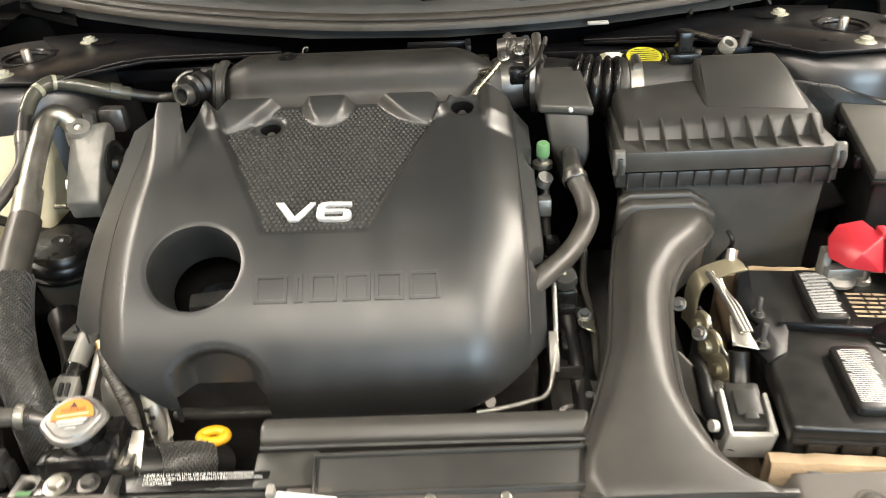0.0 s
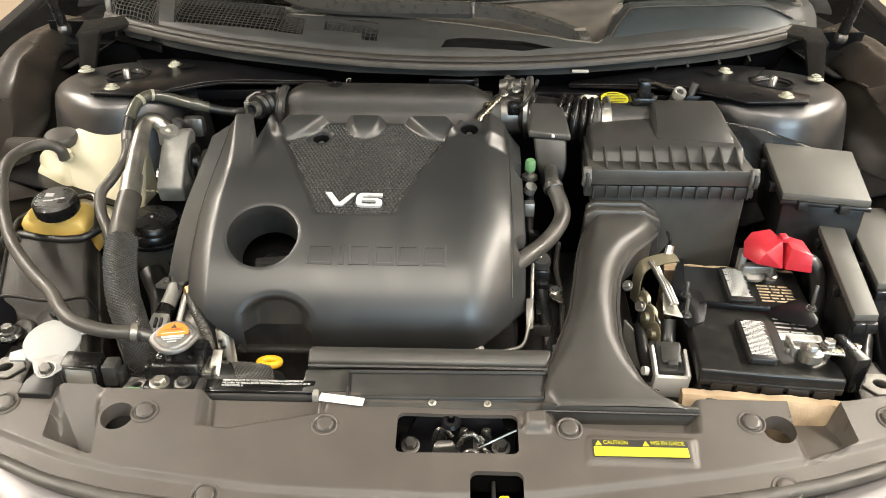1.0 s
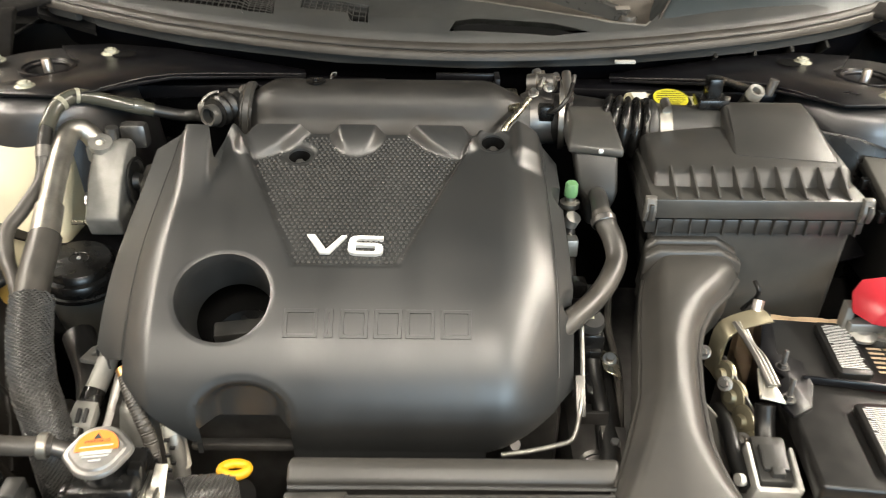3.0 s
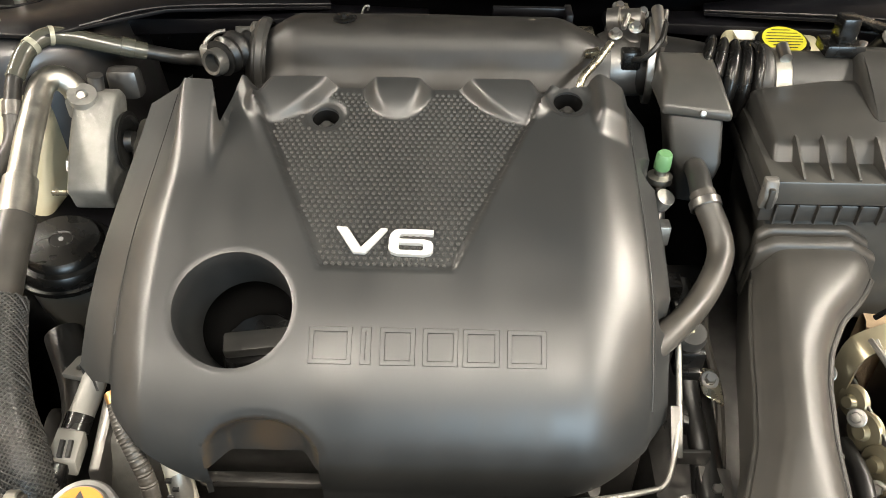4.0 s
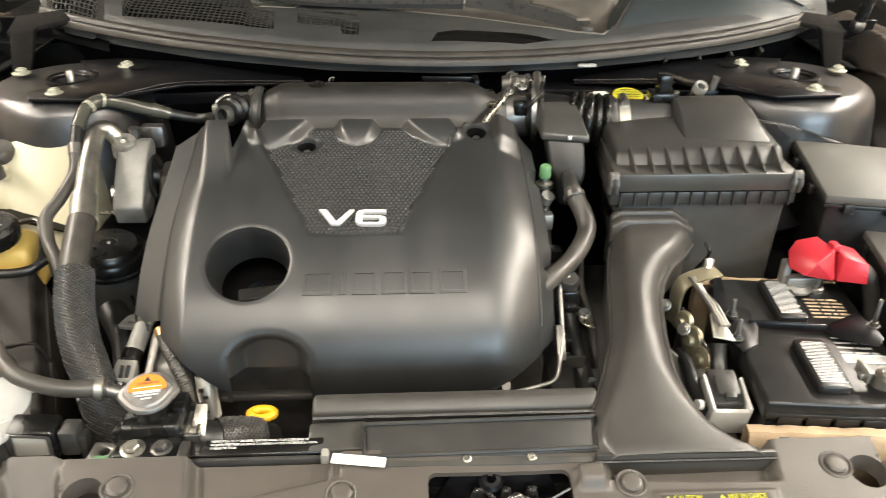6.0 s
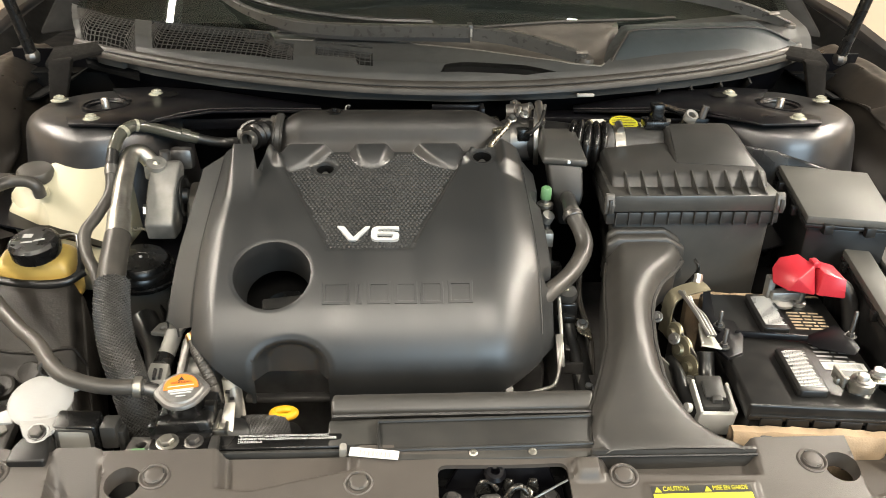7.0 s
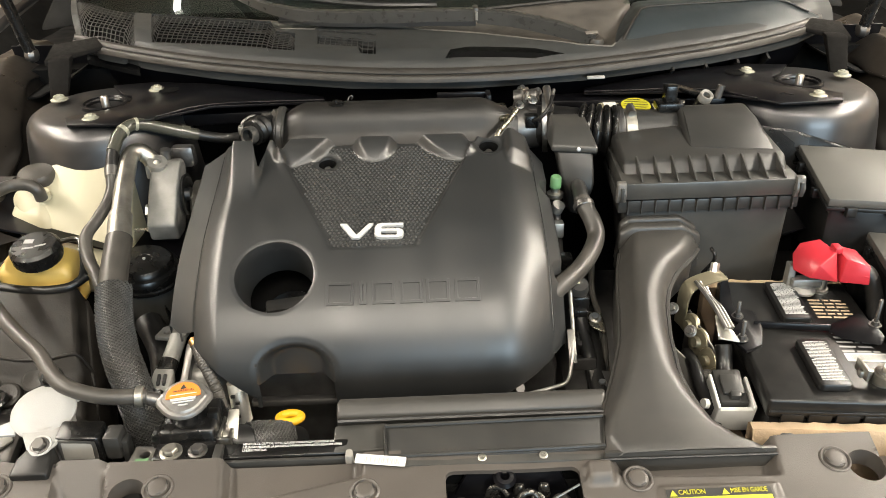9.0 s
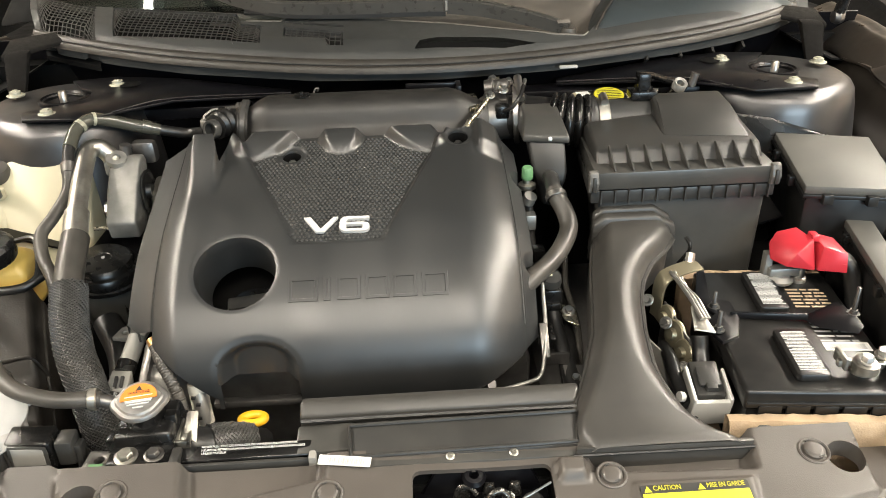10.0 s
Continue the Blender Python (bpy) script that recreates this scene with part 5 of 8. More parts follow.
    for k, (bx, by, bz) in enumerate(((0.078, 0.915, 0.908), (0.092, 0.925, 0.925), (0.112, 0.93, 0.93), (0.122, 0.955, 0.935), (0.10, 0.97, 0.935))):
        hexbolt(th, "bolt", (bx, by, bz), (0.1 * k - 0.2, -0.5, 1), 0.0045, 0.006, 0.007, STEEL)
    part("hose_clamp", lathe([(0.043, 0), (0.044, 0.001), (0.044, 0.007), (0.043, 0.008)], axis((0.128, 0.935, 0.893), (1, -0.15, 0.05)), 32, rf=lambda u: 1 + 0.012 * (math.cos(u * math.tau * 36) > 0)), STEEL, th, "bright screw clamp")
    part("clamp_screw", tube([(0.134, 0.905, 0.925), (0.134, 0.945, 0.945)], 0.006, 10, 1), STEEL, th)
    part("bracket", join(box(0.06, 0.075, 0.90, 0.965, 0.91, 0.917, 0.001), box(0.10, 0.112, 0.935, 0.985, 0.93, 0.935, 0.001)), ZINC, th)
    part("bright_pipe", tube([(0.085, 0.905, 0.925), (0.07, 0.885, 0.915), (0.055, 0.868, 0.905), (0.05, 0.855, 0.89)], 0.004, 10, 6), ZINC, th, "yellowish plated pipe")
    for p, q in (((0.10, 0.93, 0.93), (0.106, 0.945, 0.938)), ((0.145, 0.95, 0.93), (0.148, 0.962, 0.936))):
        part("stud", tube([p, q], 0.003, 8, 1), STEEL, th)


intake_manifold()

# ---------------------------------------------------------------- air intake


def air_box():
    t = thing("air_filter_box", (0.325, 0.83, 0.70), "black plastic air filter box with ribbed lid and two clips", "air filter")
    part("lower_box", hull([(0.214, 0.748, 0.845), (0.442, 0.748, 0.845), (0.236, 0.93, 0.845), (0.442, 0.93, 0.845), (0.226, 0.755, 0.70), (0.442, 0.755, 0.70), (0.250, 0.92, 0.70), (0.438, 0.92, 0.70)], 0.008, 3), PLASTIC_GREY, t)
    lid = part("lid", hull([(0.214, 0.760, 0.862), (0.441, 0.760, 0.862), (0.222, 0.93, 0.862), (0.441, 0.93, 0.862), (0.217, 0.781, 0.890), (0.437, 0.781, 0.895), (0.220, 0.858, 0.902), (0.322, 0.862, 0.905), (0.430, 0.87, 0.91), (0.430, 0.92, 0.90), (0.222, 0.872, 0.89)], 0.005, 3), PLASTIC, t, "moulded lid")
    part("raised_top", hull([(0.312, 0.806, 0.897), (0.430, 0.788, 0.8965), (0.324, 0.868, 0.918), (0.424, 0.862, 0.921), (0.322, 0.90, 0.926), (0.420, 0.90, 0.927), (0.322, 0.93, 0.915), (0.425, 0.93, 0.912), (0.32, 0.9, 0.88), (0.428, 0.93, 0.88)], 0.006, 3), PLASTIC, lid)
    part("flange", hull([(0.207, 0.738, 0.852), (0.445, 0.738, 0.852), (0.220, 0.935, 0.852), (0.445, 0.935, 0.852), (0.207, 0.738, 0.876), (0.445, 0.738, 0.876), (0.220, 0.935, 0.876), (0.445, 0.935, 0.876)], 0.002), PLASTIC_GREY, t)
    part("lower_flange", hull([(0.204, 0.741, 0.832), (0.448, 0.741, 0.832), (0.222, 0.935, 0.832), (0.448, 0.935, 0.832), (0.204, 0.741, 0.850), (0.448, 0.741, 0.850), (0.222, 0.935, 0.850), (0.448, 0.935, 0.850)], 0.002), PLASTIC, t)
    for k in range(9):
        x = 0.233 + 0.0238 * k
        part("rib", hull([(x, 0.7405, 0.874), (x + 0.0022, 0.7405, 0.874), (x, 0.785, 0.874), (x + 0.0022, 0.785, 0.874), (x, 0.783, 0.8965), (x + 0.0022, 0.783, 0.8965), (x, 0.779, 0.8965), (x + 0.0022, 0.779, 0.8965), (x, 0.7405, 0.878), (x + 0.0022, 0.7405, 0.878)], 0), PLASTIC_GREY, lid)
    for k in range(13):
        x = 0.216 + 0.0185 * k
        part("tooth", hull([(x, 0.7365, 0.832), (x + 0.0018, 0.7365, 0.832), (x, 0.7415, 0.832), (x + 0.0018, 0.7415, 0.832), (x, 0.7365, 0.851), (x + 0.0018, 0.7365, 0.851), (x, 0.7415, 0.851), (x + 0.0018, 0.7415, 0.851)], 0), PLASTIC, t)
    for x in (0.199, 0.437):
        c = part("clip", hull([(x, 0.734, 0.850), (x + 0.013, 0.734, 0.850), (x, 0.730, 0.864), (x + 0.013, 0.730, 0.864), (x + 0.001, 0.735, 0.879), (x + 0.012, 0.735, 0.879), (x, 0.742, 0.850), (x + 0.013, 0.742, 0.850), (x, 0.742, 0.880), (x + 0.013, 0.742, 0.880)], 0.002), CLIPGREY, t, "worn grey clip")
        part("groove", box(x + 0.004, x + 0.009, 0.7285, 0.733, 0.853, 0.873, 0.001), PLASTIC, c)
    part("outlet", tube([(0.225, 0.905, 0.885), (0.265, 0.905, 0.886), (0.33, 0.905, 0.885)], 0.032, 24, 3), PLASTIC, t)
    part("outlet_band", lathe([(0.0335, 0), (0.0345, 0.001), (0.0345, 0.016), (0.0335, 0.017)], axis((0.243, 0.905, 0.8855), (1, 0, 0.02)), 32), ALU, t, "bright metal band")
    part("band_screw", tube([(0.252, 0.887, 0.920), (0.252, 0.905, 0.925)], 0.006, 10, 1), STEEL, t)
    # bellows hose
    b = thing("intake_hose", (0.18, 0.91, 0.86), "black ribbed rubber intake hose", "hose")
    part("bellows", tube([(0.178, 0.917, 0.889), (0.205, 0.909, 0.887), (0.236, 0.905, 0.8855)], 0.038, 32, 44, rf=lambda s: 0.84 + 0.22 * abs(math.sin(s * math.pi / 0.0118)) ** 0.6), GLOSSBLACK, b, "five glossy folds")
    part("neck", tube([(0.122, 0.936, 0.888), (0.15, 0.929, 0.889), (0.182, 0.916, 0.889)], 0.031, 24, 8, rf=lambda s: 1.0 + 0.12 * (0.012 < s < 0.022)), RUBBER, b)
    part("cuff", lathe([(0.037, 0), (0.0385, 0.002), (0.0385, 0.014), (0.037, 0.016)], axis((0.226, 0.906, 0.8855), (1, 0, 0)), 32), RUBBER, b)
    # resonator between cover and filter box
    r = thing("resonator_box", (0.165, 0.84, 0.78), "black plastic resonator box with lid beside the engine cover", "resonator")
    part("body", hull([(0.134, 0.838, 0.89), (0.184, 0.826, 0.89), (0.136, 0.90, 0.89), (0.188, 0.90, 0.89), (0.140, 0.818, 0.850), (0.186, 0.806, 0.850), (0.152, 0.812, 0.838), (0.182, 0.803, 0.836), (0.158, 0.88, 0.78), (0.176, 0.88, 0.78), (0.158, 0.832, 0.79), (0.175, 0.828, 0.79)], 0.005, 3), PLASTIC, r)
    part("lid", hull([(0.127, 0.833, 0.886), (0.190, 0.819, 0.886), (0.127, 0.905, 0.886), (0.192, 0.905, 0.886), (0.127, 0.833, 0.896), (0.190, 0.819, 0.896), (0.132, 0.862, 0.915), (0.182, 0.855, 0.915), (0.132, 0.905, 0.918), (0.184, 0.905, 0.918)], 0.004, 3), PLASTIC_GREY, r)
    part("screw", lathe([(0.003, 0), (0.003, 0.002), (0, 0.003)], axis((0.163, 0.824, 0.893), (0, -1, 0.3)), 10), STEEL, r)
    part("nipple", tube([(0.163, 0.812, 0.842), (0.161, 0.79, 0.846), (0.160, 0.766, 0.841)], 0.0105, 14, 4), PLASTIC, r)
    h = thing("breather_hose", (0.15, 0.70, 0.80), "dark rubber breather hose with plated clamp", "hose")
    part("hose", tube([(0.160, 0.768, 0.842), (0.163, 0.756, 0.836), (0.171, 0.741, 0.822), (0.173, 0.722, 0.808), (0.160, 0.695, 0.797), (0.140, 0.668, 0.789), (0.118, 0.646, 0.784), (0.098, 0.630, 0.776)], 0.0118, 16, 8), RUBBERGREY, h)
    part("clamp", lathe([(0.0135, 0), (0.0145, 0.001), (0.0145, 0.008), (0.0135, 0.009)], axis((0.161, 0.762, 0.839), (0.15, -0.8, -0.45)), 20), DARKSTEEL, h)


def intake_duct():
    t = thing("intake_duct", (0.20, 0.52, 0.70), "broad black plastic air duct from the front to the filter box", "duct")
    st = [(0.735, 0.212, 0.312, 0.811), (0.715, 0.207, 0.310, 0.810), (0.69, 0.200, 0.296, 0.807), (0.66, 0.193, 0.271, 0.803), (0.63, 0.187, 0.254, 0.798), (0.60, 0.182, 0.244, 0.793), (0.55, 0.172, 0.235, 0.783), (0.50, 0.153, 0.233, 0.768), (0.46, 0.134, 0.241, 0.752), (0.435, 0.120, 0.253, 0.742), (0.415, 0.116, 0.274, 0.736), (0.402, 0.124, 0.297, 0.7325), (0.398, 0.124, 0.300, 0.729)]
    rows = []
    ys = [s[0] for s in st][::-1]
    for k in range(64):
        y = 0.398 + (0.735 - 0.398) * k / 63
        xl, xr, z = (float(np.interp(y, ys, [s[i] for s in st][::-1])) for i in (1, 2, 3))
        lip = 0.003
        xr -= 0.007 * step(0.72, 0.66, y) * step(0.43, 0.5, y)
        rows.append([(xl - lip - 0.003, y, z - 0.065), (xl - lip, y, z - 0.030), (xl - lip, y, z - 0.025), (xl, y, z - 0.023), (xl + 0.006, y, z - 0.015), (xl + 0.013, y, z - 0.005), (xl + 0.018, y, z - 0.0008), (xl + 0.024, y, z + 0.0005), ((xl + xr) / 2, y, z + 0.0015), (xr - 0.024, y, z + 0.0005), (xr - 0.016, y, z - 0.0015), (xr - 0.009, y, z - 0.0055), (xr - 0.004, y, z - 0.0115), (xr - 0.001, y, z - 0.020), (xr + lip - 0.001, y, z - 0.022), (xr + lip, y, z - 0.026), (xr - 0.004, y, z - 0.030), (xr - 0.006, y, z - 0.065)])
    part("scoop", strip(rows), DUCT, t, angle=50)
    for side in (2, 14):
        part("edge_bead", tube([r[side] for r in rows[2:60:3]], 0.0022, 8, 3), DUCT, t)
    part("seam", tube([Vector(r[13]) + Vector((0.0008, 0, -0.0005)) for r in rows[2:60:3]], 0.0014, 6, 3), INK, t)
    part("front_seam", tube([(0.118, 0.3975, 0.7215), (0.21, 0.397, 0.7212), (0.302, 0.3975, 0.720)], 0.0016, 6, 2), INK, t)
    part("front_wall", hull([(0.122, 0.399, 0.7285), (0.301, 0.399, 0.7265), (0.122, 0.399, 0.69), (0.301, 0.399, 0.69), (0.122, 0.404, 0.69), (0.301, 0.404, 0.69), (0.122, 0.404, 0.7285), (0.301, 0.404, 0.7265)], 0.0005), DUCT, t)
    # collar against the filter box, with its groove
    for y, g, z in ((0.728, 0.005, 0.812), (0.742, 0.002, 0.818)):
        part("collar", hull([(0.208 - g, y, z - 0.06), (0.314 + g, y, z - 0.06), (0.212 - g, y, z - 0.006), (0.222, y, z + 0.004), (0.29, y, z + 0.004), (0.312 + g, y, z - 0.012), (0.208 - g, y + 0.011, z - 0.06), (0.314 + g, y + 0.011, z - 0.06), (0.212 - g, y + 0.011, z - 0.003), (0.222, y + 0.011, z + 0.007), (0.29, y + 0.011, z + 0.007), (0.312 + g, y + 0.011, z - 0.009)], 0.003, 2), DUCT, t)
    # cross piece along the front
    part("cross_bar", hull([(-0.160, 0.470, 0.730), (0.135, 0.468, 0.732), (-0.160, 0.482, 0.739), (0.14, 0.480, 0.741), (-0.158, 0.493, 0.738), (0.14, 0.491, 0.74), (-0.158, 0.50, 0.70), (0.14, 0.50, 0.70), (-0.16, 0.47, 0.70), (0.135, 0.468, 0.70)], 0.004, 3), DUCT, t)
    part("cross_shelf", hull([(-0.106, 0.412, 0.720), (0.128, 0.412, 0.724), (-0.108, 0.454, 0.729), (0.134, 0.454, 0.732), (-0.106, 0.412, 0.70), (0.128, 0.412, 0.70), (-0.108, 0.460, 0.70), (0.134, 0.460, 0.70), (-0.108, 0.459, 0.726), (0.134, 0.459, 0.728)], 0.002, 2), PLASTIC, t)
    part("shelf_rim", tube([(-0.104, 0.4145, 0.7215), (0.126, 0.4145, 0.7255), (0.131, 0.452, 0.733), (-0.106, 0.452, 0.730), (-0.104, 0.4145, 0.7215)], 0.0022, 8, 1), PLASTIC, t)
    # black bead draws the shade in the gap under the cross bar
    part("shelf_gap_shade", tube([(-0.158, 0.4655, 0.7275), (0.0, 0.465, 0.7285), (0.134, 0.4635, 0.7295)], 0.0026, 6, 2), INK, t)
    part("side_shelf", hull([(-0.162, 0.43, 0.716), (-0.104, 0.43, 0.718), (-0.162, 0.466, 0.722), (-0.104, 0.466, 0.724), (-0.162, 0.43, 0.70), (-0.104, 0.43, 0.70), (-0.162, 0.466, 0.70), (-0.104, 0.466, 0.70)], 0.003), PLASTIC_GREY, t)
    part("mount", join(lathe([(0.012, 0), (0.0155, 0.001), (0.0155, 0.003), (0.012, 0.004), (0.012, 0.006), (0.0145, 0.007), (0.0140, 0.010), (0.008, 0.0115), (0.007, 0.009), (0.003, 0.009), (0.003, 0.012), (0, 0.0125)], axis((0.322, 0.415, 0.708), (0.1, -0.25, 1)), 24, rf=lambda u: 1 + 0.05 * (math.cos(u * math.tau * 8) > 0)), box(0.306, 0.325, 0.402, 0.43, 0.70, 0.716, 0.003)), RUBBER, t, "rubber mount of the duct")


air_box()
intake_duct()


def brake_reservoir():
    t = thing("brake_fluid_reservoir", (0.28, 0.97, 0.84), "cream brake fluid reservoir with yellow labelled cap", "reservoir")
    part("tank", hull([(0.225, 0.955, 0.895), (0.33, 0.955, 0.89), (0.225, 1.01, 0.90), (0.33, 1.01, 0.895), (0.22, 0.95, 0.84), (0.335, 0.95, 0.84), (0.22, 1.01, 0.84), (0.335, 1.01, 0.84)], 0.008, 3), CREAM, t)
    m = axis((0.277, 0.966, 0.892), (0, -0.2, 1))
    cap = part("cap", lathe([(0, 0), (0.027, 0), (0.028, 0.003), (0.028, 0.011), (0.025, 0.014), (0.0, 0.015)], m, 40, rf=lambda u: 1 + 0.02 * (math.cos(u * math.tau * 24) > 0)), GLOSSBLACK, t)
    part("notice", lathe([(0, 0.0158), (0.0225, 0.0156), (0.0228, 0.015)], m, 28), LEMON, cap, "yellow printed notice")
    bars = [slab([(-w, y), (w, y), (w, y + 0.0012), (-w, y + 0.0012)], 0.016, 0.0163, 0, m=m) for y, w in ((0.015, 0.010), (0.0095, 0.016), (0.004, 0.018), (-0.001, 0.019), (-0.006, 0.018), (-0.011, 0.014), (-0.016, 0.010))]
    part("bars", join(*bars), INK, cap)
    part("paper_tag", slab([(0.232, 0.972), (0.252, 0.972), (0.252, 0.995), (0.232, 0.995)], 0.902, 0.9028, 0), PAPER, t)
    s = thing("flow_sensor", (0.31, 0.90, 0.90), "black sensor plug on the air duct", "sensor")
    part("base", box(0.292, 0.33, 0.895, 0.925, 0.918, 0.93, 0.002), GLOSSBLACK, s)
    part("plug", box(0.302, 0.32, 0.90, 0.92, 0.93, 0.955, 0.002), GLOSSBLACK, s)
    part("lead", tube([(0.311, 0.912, 0.947), (0.325, 0.924, 0.946), (0.355, 0.942, 0.932), (0.39, 0.955, 0.918)], 0.006, 10, 6, rf=lambda q: 0.6 + 6.0 * min(q, 0.07)), GLOSSBLACK, s)
    part("screw", lathe([(0.004, 0), (0.004, 0.003), (0, 0.004)], axis((0.327, 0.9, 0.93), (0, 0, 1)), 8), STEEL, s)
    e = thing("pipe_end", (0.375, 0.945, 0.90), "open pale pipe end behind the filter box", "pipe")
    part("ring", lathe([(0.006, 0), (0.0105, 0), (0.0105, 0.010), (0.0095, 0.012), (0.006, 0.010), (0.008, 0)], axis((0.372, 0.935, 0.922), (0.2, -0.6, 1)), 24), PLUG, e)
    part("stub", tube([(0.395, 0.945, 0.92), (0.40, 0.945, 0.94)], 0.006, 10, 1), DARKSTEEL, e)
    part("pipe", tube([(0.373, 0.937, 0.922), (0.37, 0.96, 0.89), (0.36, 1.0, 0.85)], 0.011, 12, 4), RUBBER, e)


brake_reservoir()

# ---------------------------------------------------------------- battery
TANPRINT = mat("tan_print", (0.42, 0.33, 0.22), 0.5, var=0.1)
BAT = Matrix.Translation((0.4165, 0.583, -0.008)) @ Matrix.Rotation(radians(-6.0), 4, "Z")


def place(bm, m=BAT):
    bmesh.ops.transform(bm, matrix=m, verts=bm.verts[:])
    return bm


def battery():
    t = thing("battery", BAT @ Vector((0, 0, 0.56)), "black car battery with two vent covers printed in white", "battery")
    part("case", place(box(-0.080, 0.080, -0.121, 0.121, 0.56, 0.722, 0.004)), BATTERYPL, t)
    lid = part("lid", place(box(-0.085, 0.085, -0.127, 0.127, 0.716, 0.742, 0.004, 3)), BATTERYPL, t, "glossy black lid")
    part("grip_edge", place(join(*[box(-0.07 + 0.03 * k, -0.045 + 0.03 * k, -0.130, -0.126, 0.712, 0.724, 0.001) for k in range(5)], box(-0.083, 0.083, -0.1295, -0.126, 0.724, 0.728, 0.001))), BATTERYPL, lid)
    for cy in (0.068, -0.066):
        v = part("vent_cover", place(slab(rrect(-0.0275, 0.0095, cy - 0.045, cy + 0.045, 0.006), 0.742, 0.752, 0.0025)), BATTERYPL, t, "raised vent cover")
        bars = []
        rnd = random.Random(5)
        for k in range(27):
            y = cy + 0.037 - k * 0.0028
            x0 = -0.022 + (0.004 if k in (0, 6, 12) else 0)
            while x0 < 0.003:
                w = rnd.uniform(0.0015, 0.006)
                bars.append(slab([(x0, y), (min(x0 + w, 0.006), y), (min(x0 + w, 0.006), y + 0.0010), (x0, y + 0.0010)], 0.752, 0.7525, 0))
                x0 += w + 0.0007
        part("print", place(join(*bars)), PAPER, v, "dense white print")
    # printed notices on the lid
    for x0, x1, y0, y1, mt, n in ((0.022, 0.068, 0.038, 0.086, TANPRINT, 6), (0.026, 0.07, -0.036, 0.012, PALEGREY, 5)):
        rnd = random.Random(n)
        bars = []
        for k in range(n):
            y = y0 + (y1 - y0) * (k + 0.2) / n
            a = x0
            while a < x1 - 0.006:
                w = rnd.uniform(0.005, 0.02)
                bars.append(slab([(a, y), (min(a + w, x1), y), (min(a + w, x1), y + 0.0034), (a, y + 0.0034)], 0.742, 0.7424, 0))
                a += w + 0.003
        part("print", place(join(*bars)), mt, lid)
    st = part("sticker", place(slab(rrect(0.026, 0.078, -0.052, -0.036, 0.001), 0.742, 0.7426, 0)), PAPER, t, "white barcode sticker")
    part("bars", place(join(*[slab([(0.032 + k * 0.0022, -0.049), (0.0331 + k * 0.0022 + 0.0003 * (k % 3), -0.049), (0.0331 + k * 0.0022 + 0.0003 * (k % 3), -0.039), (0.032 + k * 0.0022, -0.039)], 0.7426, 0.743, 0) for k in range(19)])), PALEGREY, st)
    for x, y in ((0.045, 0.108), (0.048, -0.090)):
        part("post", place(lathe([(0.012, 0.742), (0.012, 0.746), (0.009, 0.748), (0.0085, 0.762), (0, 0.763)], Matrix.Translation((x, y, 0)), 20)), ALU, t, "lead terminal post")
    # hold-down bar across the middle
    h = thing("battery_clamp", BAT @ Vector((0, 0.01, 0.743)), "black painted steel hold-down bar across the battery", "clamp")
    part("bar", place(hull([(-0.066, 0.012, 0.743), (0.024, 0.004, 0.745), (-0.066, 0.018, 0.743), (0.024, 0.012, 0.745), (-0.066, 0.0135, 0.7515), (0.024, 0.0055, 0.7535), (-0.066, 0.0165, 0.7515), (0.024, 0.0105, 0.7535)], 0.0015)), BLACKPAINT, h)
    part("end_plate", place(slab([(-0.084, 0.118), (-0.076, 0.116), (-0.080, 0.056), (-0.060, 0.040), (-0.058, 0.004), (-0.066, -0.026), (-0.090, -0.046), (-0.100, -0.014), (-0.094, 0.004), (-0.086, 0.010), (-0.100, 0.030), (-0.100, 0.052)], 0.744, 0.749, 0.0015, zf=lambda x, y: 0.004 * math.sin(y * 70) + 0.006 * step(0.05, 0.11, y))), BLACKPAINT, h)
    part("wing_plate", place(hull([(0.018, 0.008, 0.745), (0.030, -0.014, 0.747), (0.068, -0.034, 0.752), (0.078, -0.022, 0.756), (0.070, 0.040, 0.752), (0.024, 0.014, 0.749), (0.045, 0.0, 0.757), (0.074, -0.004, 0.760)], 0.003)), BLACKPAINT, h)
    for x, y, hh in ((-0.083, 0.028, 0.022), (-0.090, -0.022, 0.026), (0.073, 0.001, 0.036)):
        m = Matrix.Translation((x, y, 0.749 if x < 0 else 0.758))
        s = part("stud", place(join(lathe([(0.0026, 0), (0.0026, hh), (0.0018, hh + 0.001), (0, hh + 0.001)], m, 12, rf=None))), DARKSTEEL, h, "threaded stud")
        part("nut", place(join(lathe([(0, 0), (0.0075, 0), (0.0075, 0.0015), (0.005, 0.0015)], m, 16), lathe([(0.005, 0.0015), (0.005, 0.006), (0, 0.006)], m, 6))), DARKSTEEL, s)
    # red cover on the positive terminal
    r = thing("terminal_cover", (0.465, 0.66, 0.76), "bright red plastic cover on the positive terminal", "terminal cover")
    part("hood", hull([(0.424, 0.672, 0.775), (0.428, 0.69, 0.79), (0.440, 0.70, 0.80), (0.463, 0.695, 0.808), (0.470, 0.660, 0.808), (0.446, 0.648, 0.795), (0.436, 0.65, 0.775), (0.472, 0.645, 0.77), (0.474, 0.695, 0.77), (0.438, 0.70, 0.775)], 0.0018, 2), RED, r)
    part("hood_half", hull([(0.474, 0.645, 0.77), (0.478, 0.648, 0.803), (0.478, 0.69, 0.803), (0.474, 0.69, 0.77), (0.506, 0.632, 0.772), (0.504, 0.636, 0.798), (0.506, 0.68, 0.798), (0.508, 0.68, 0.77)], 0.0018, 2), RED, r)
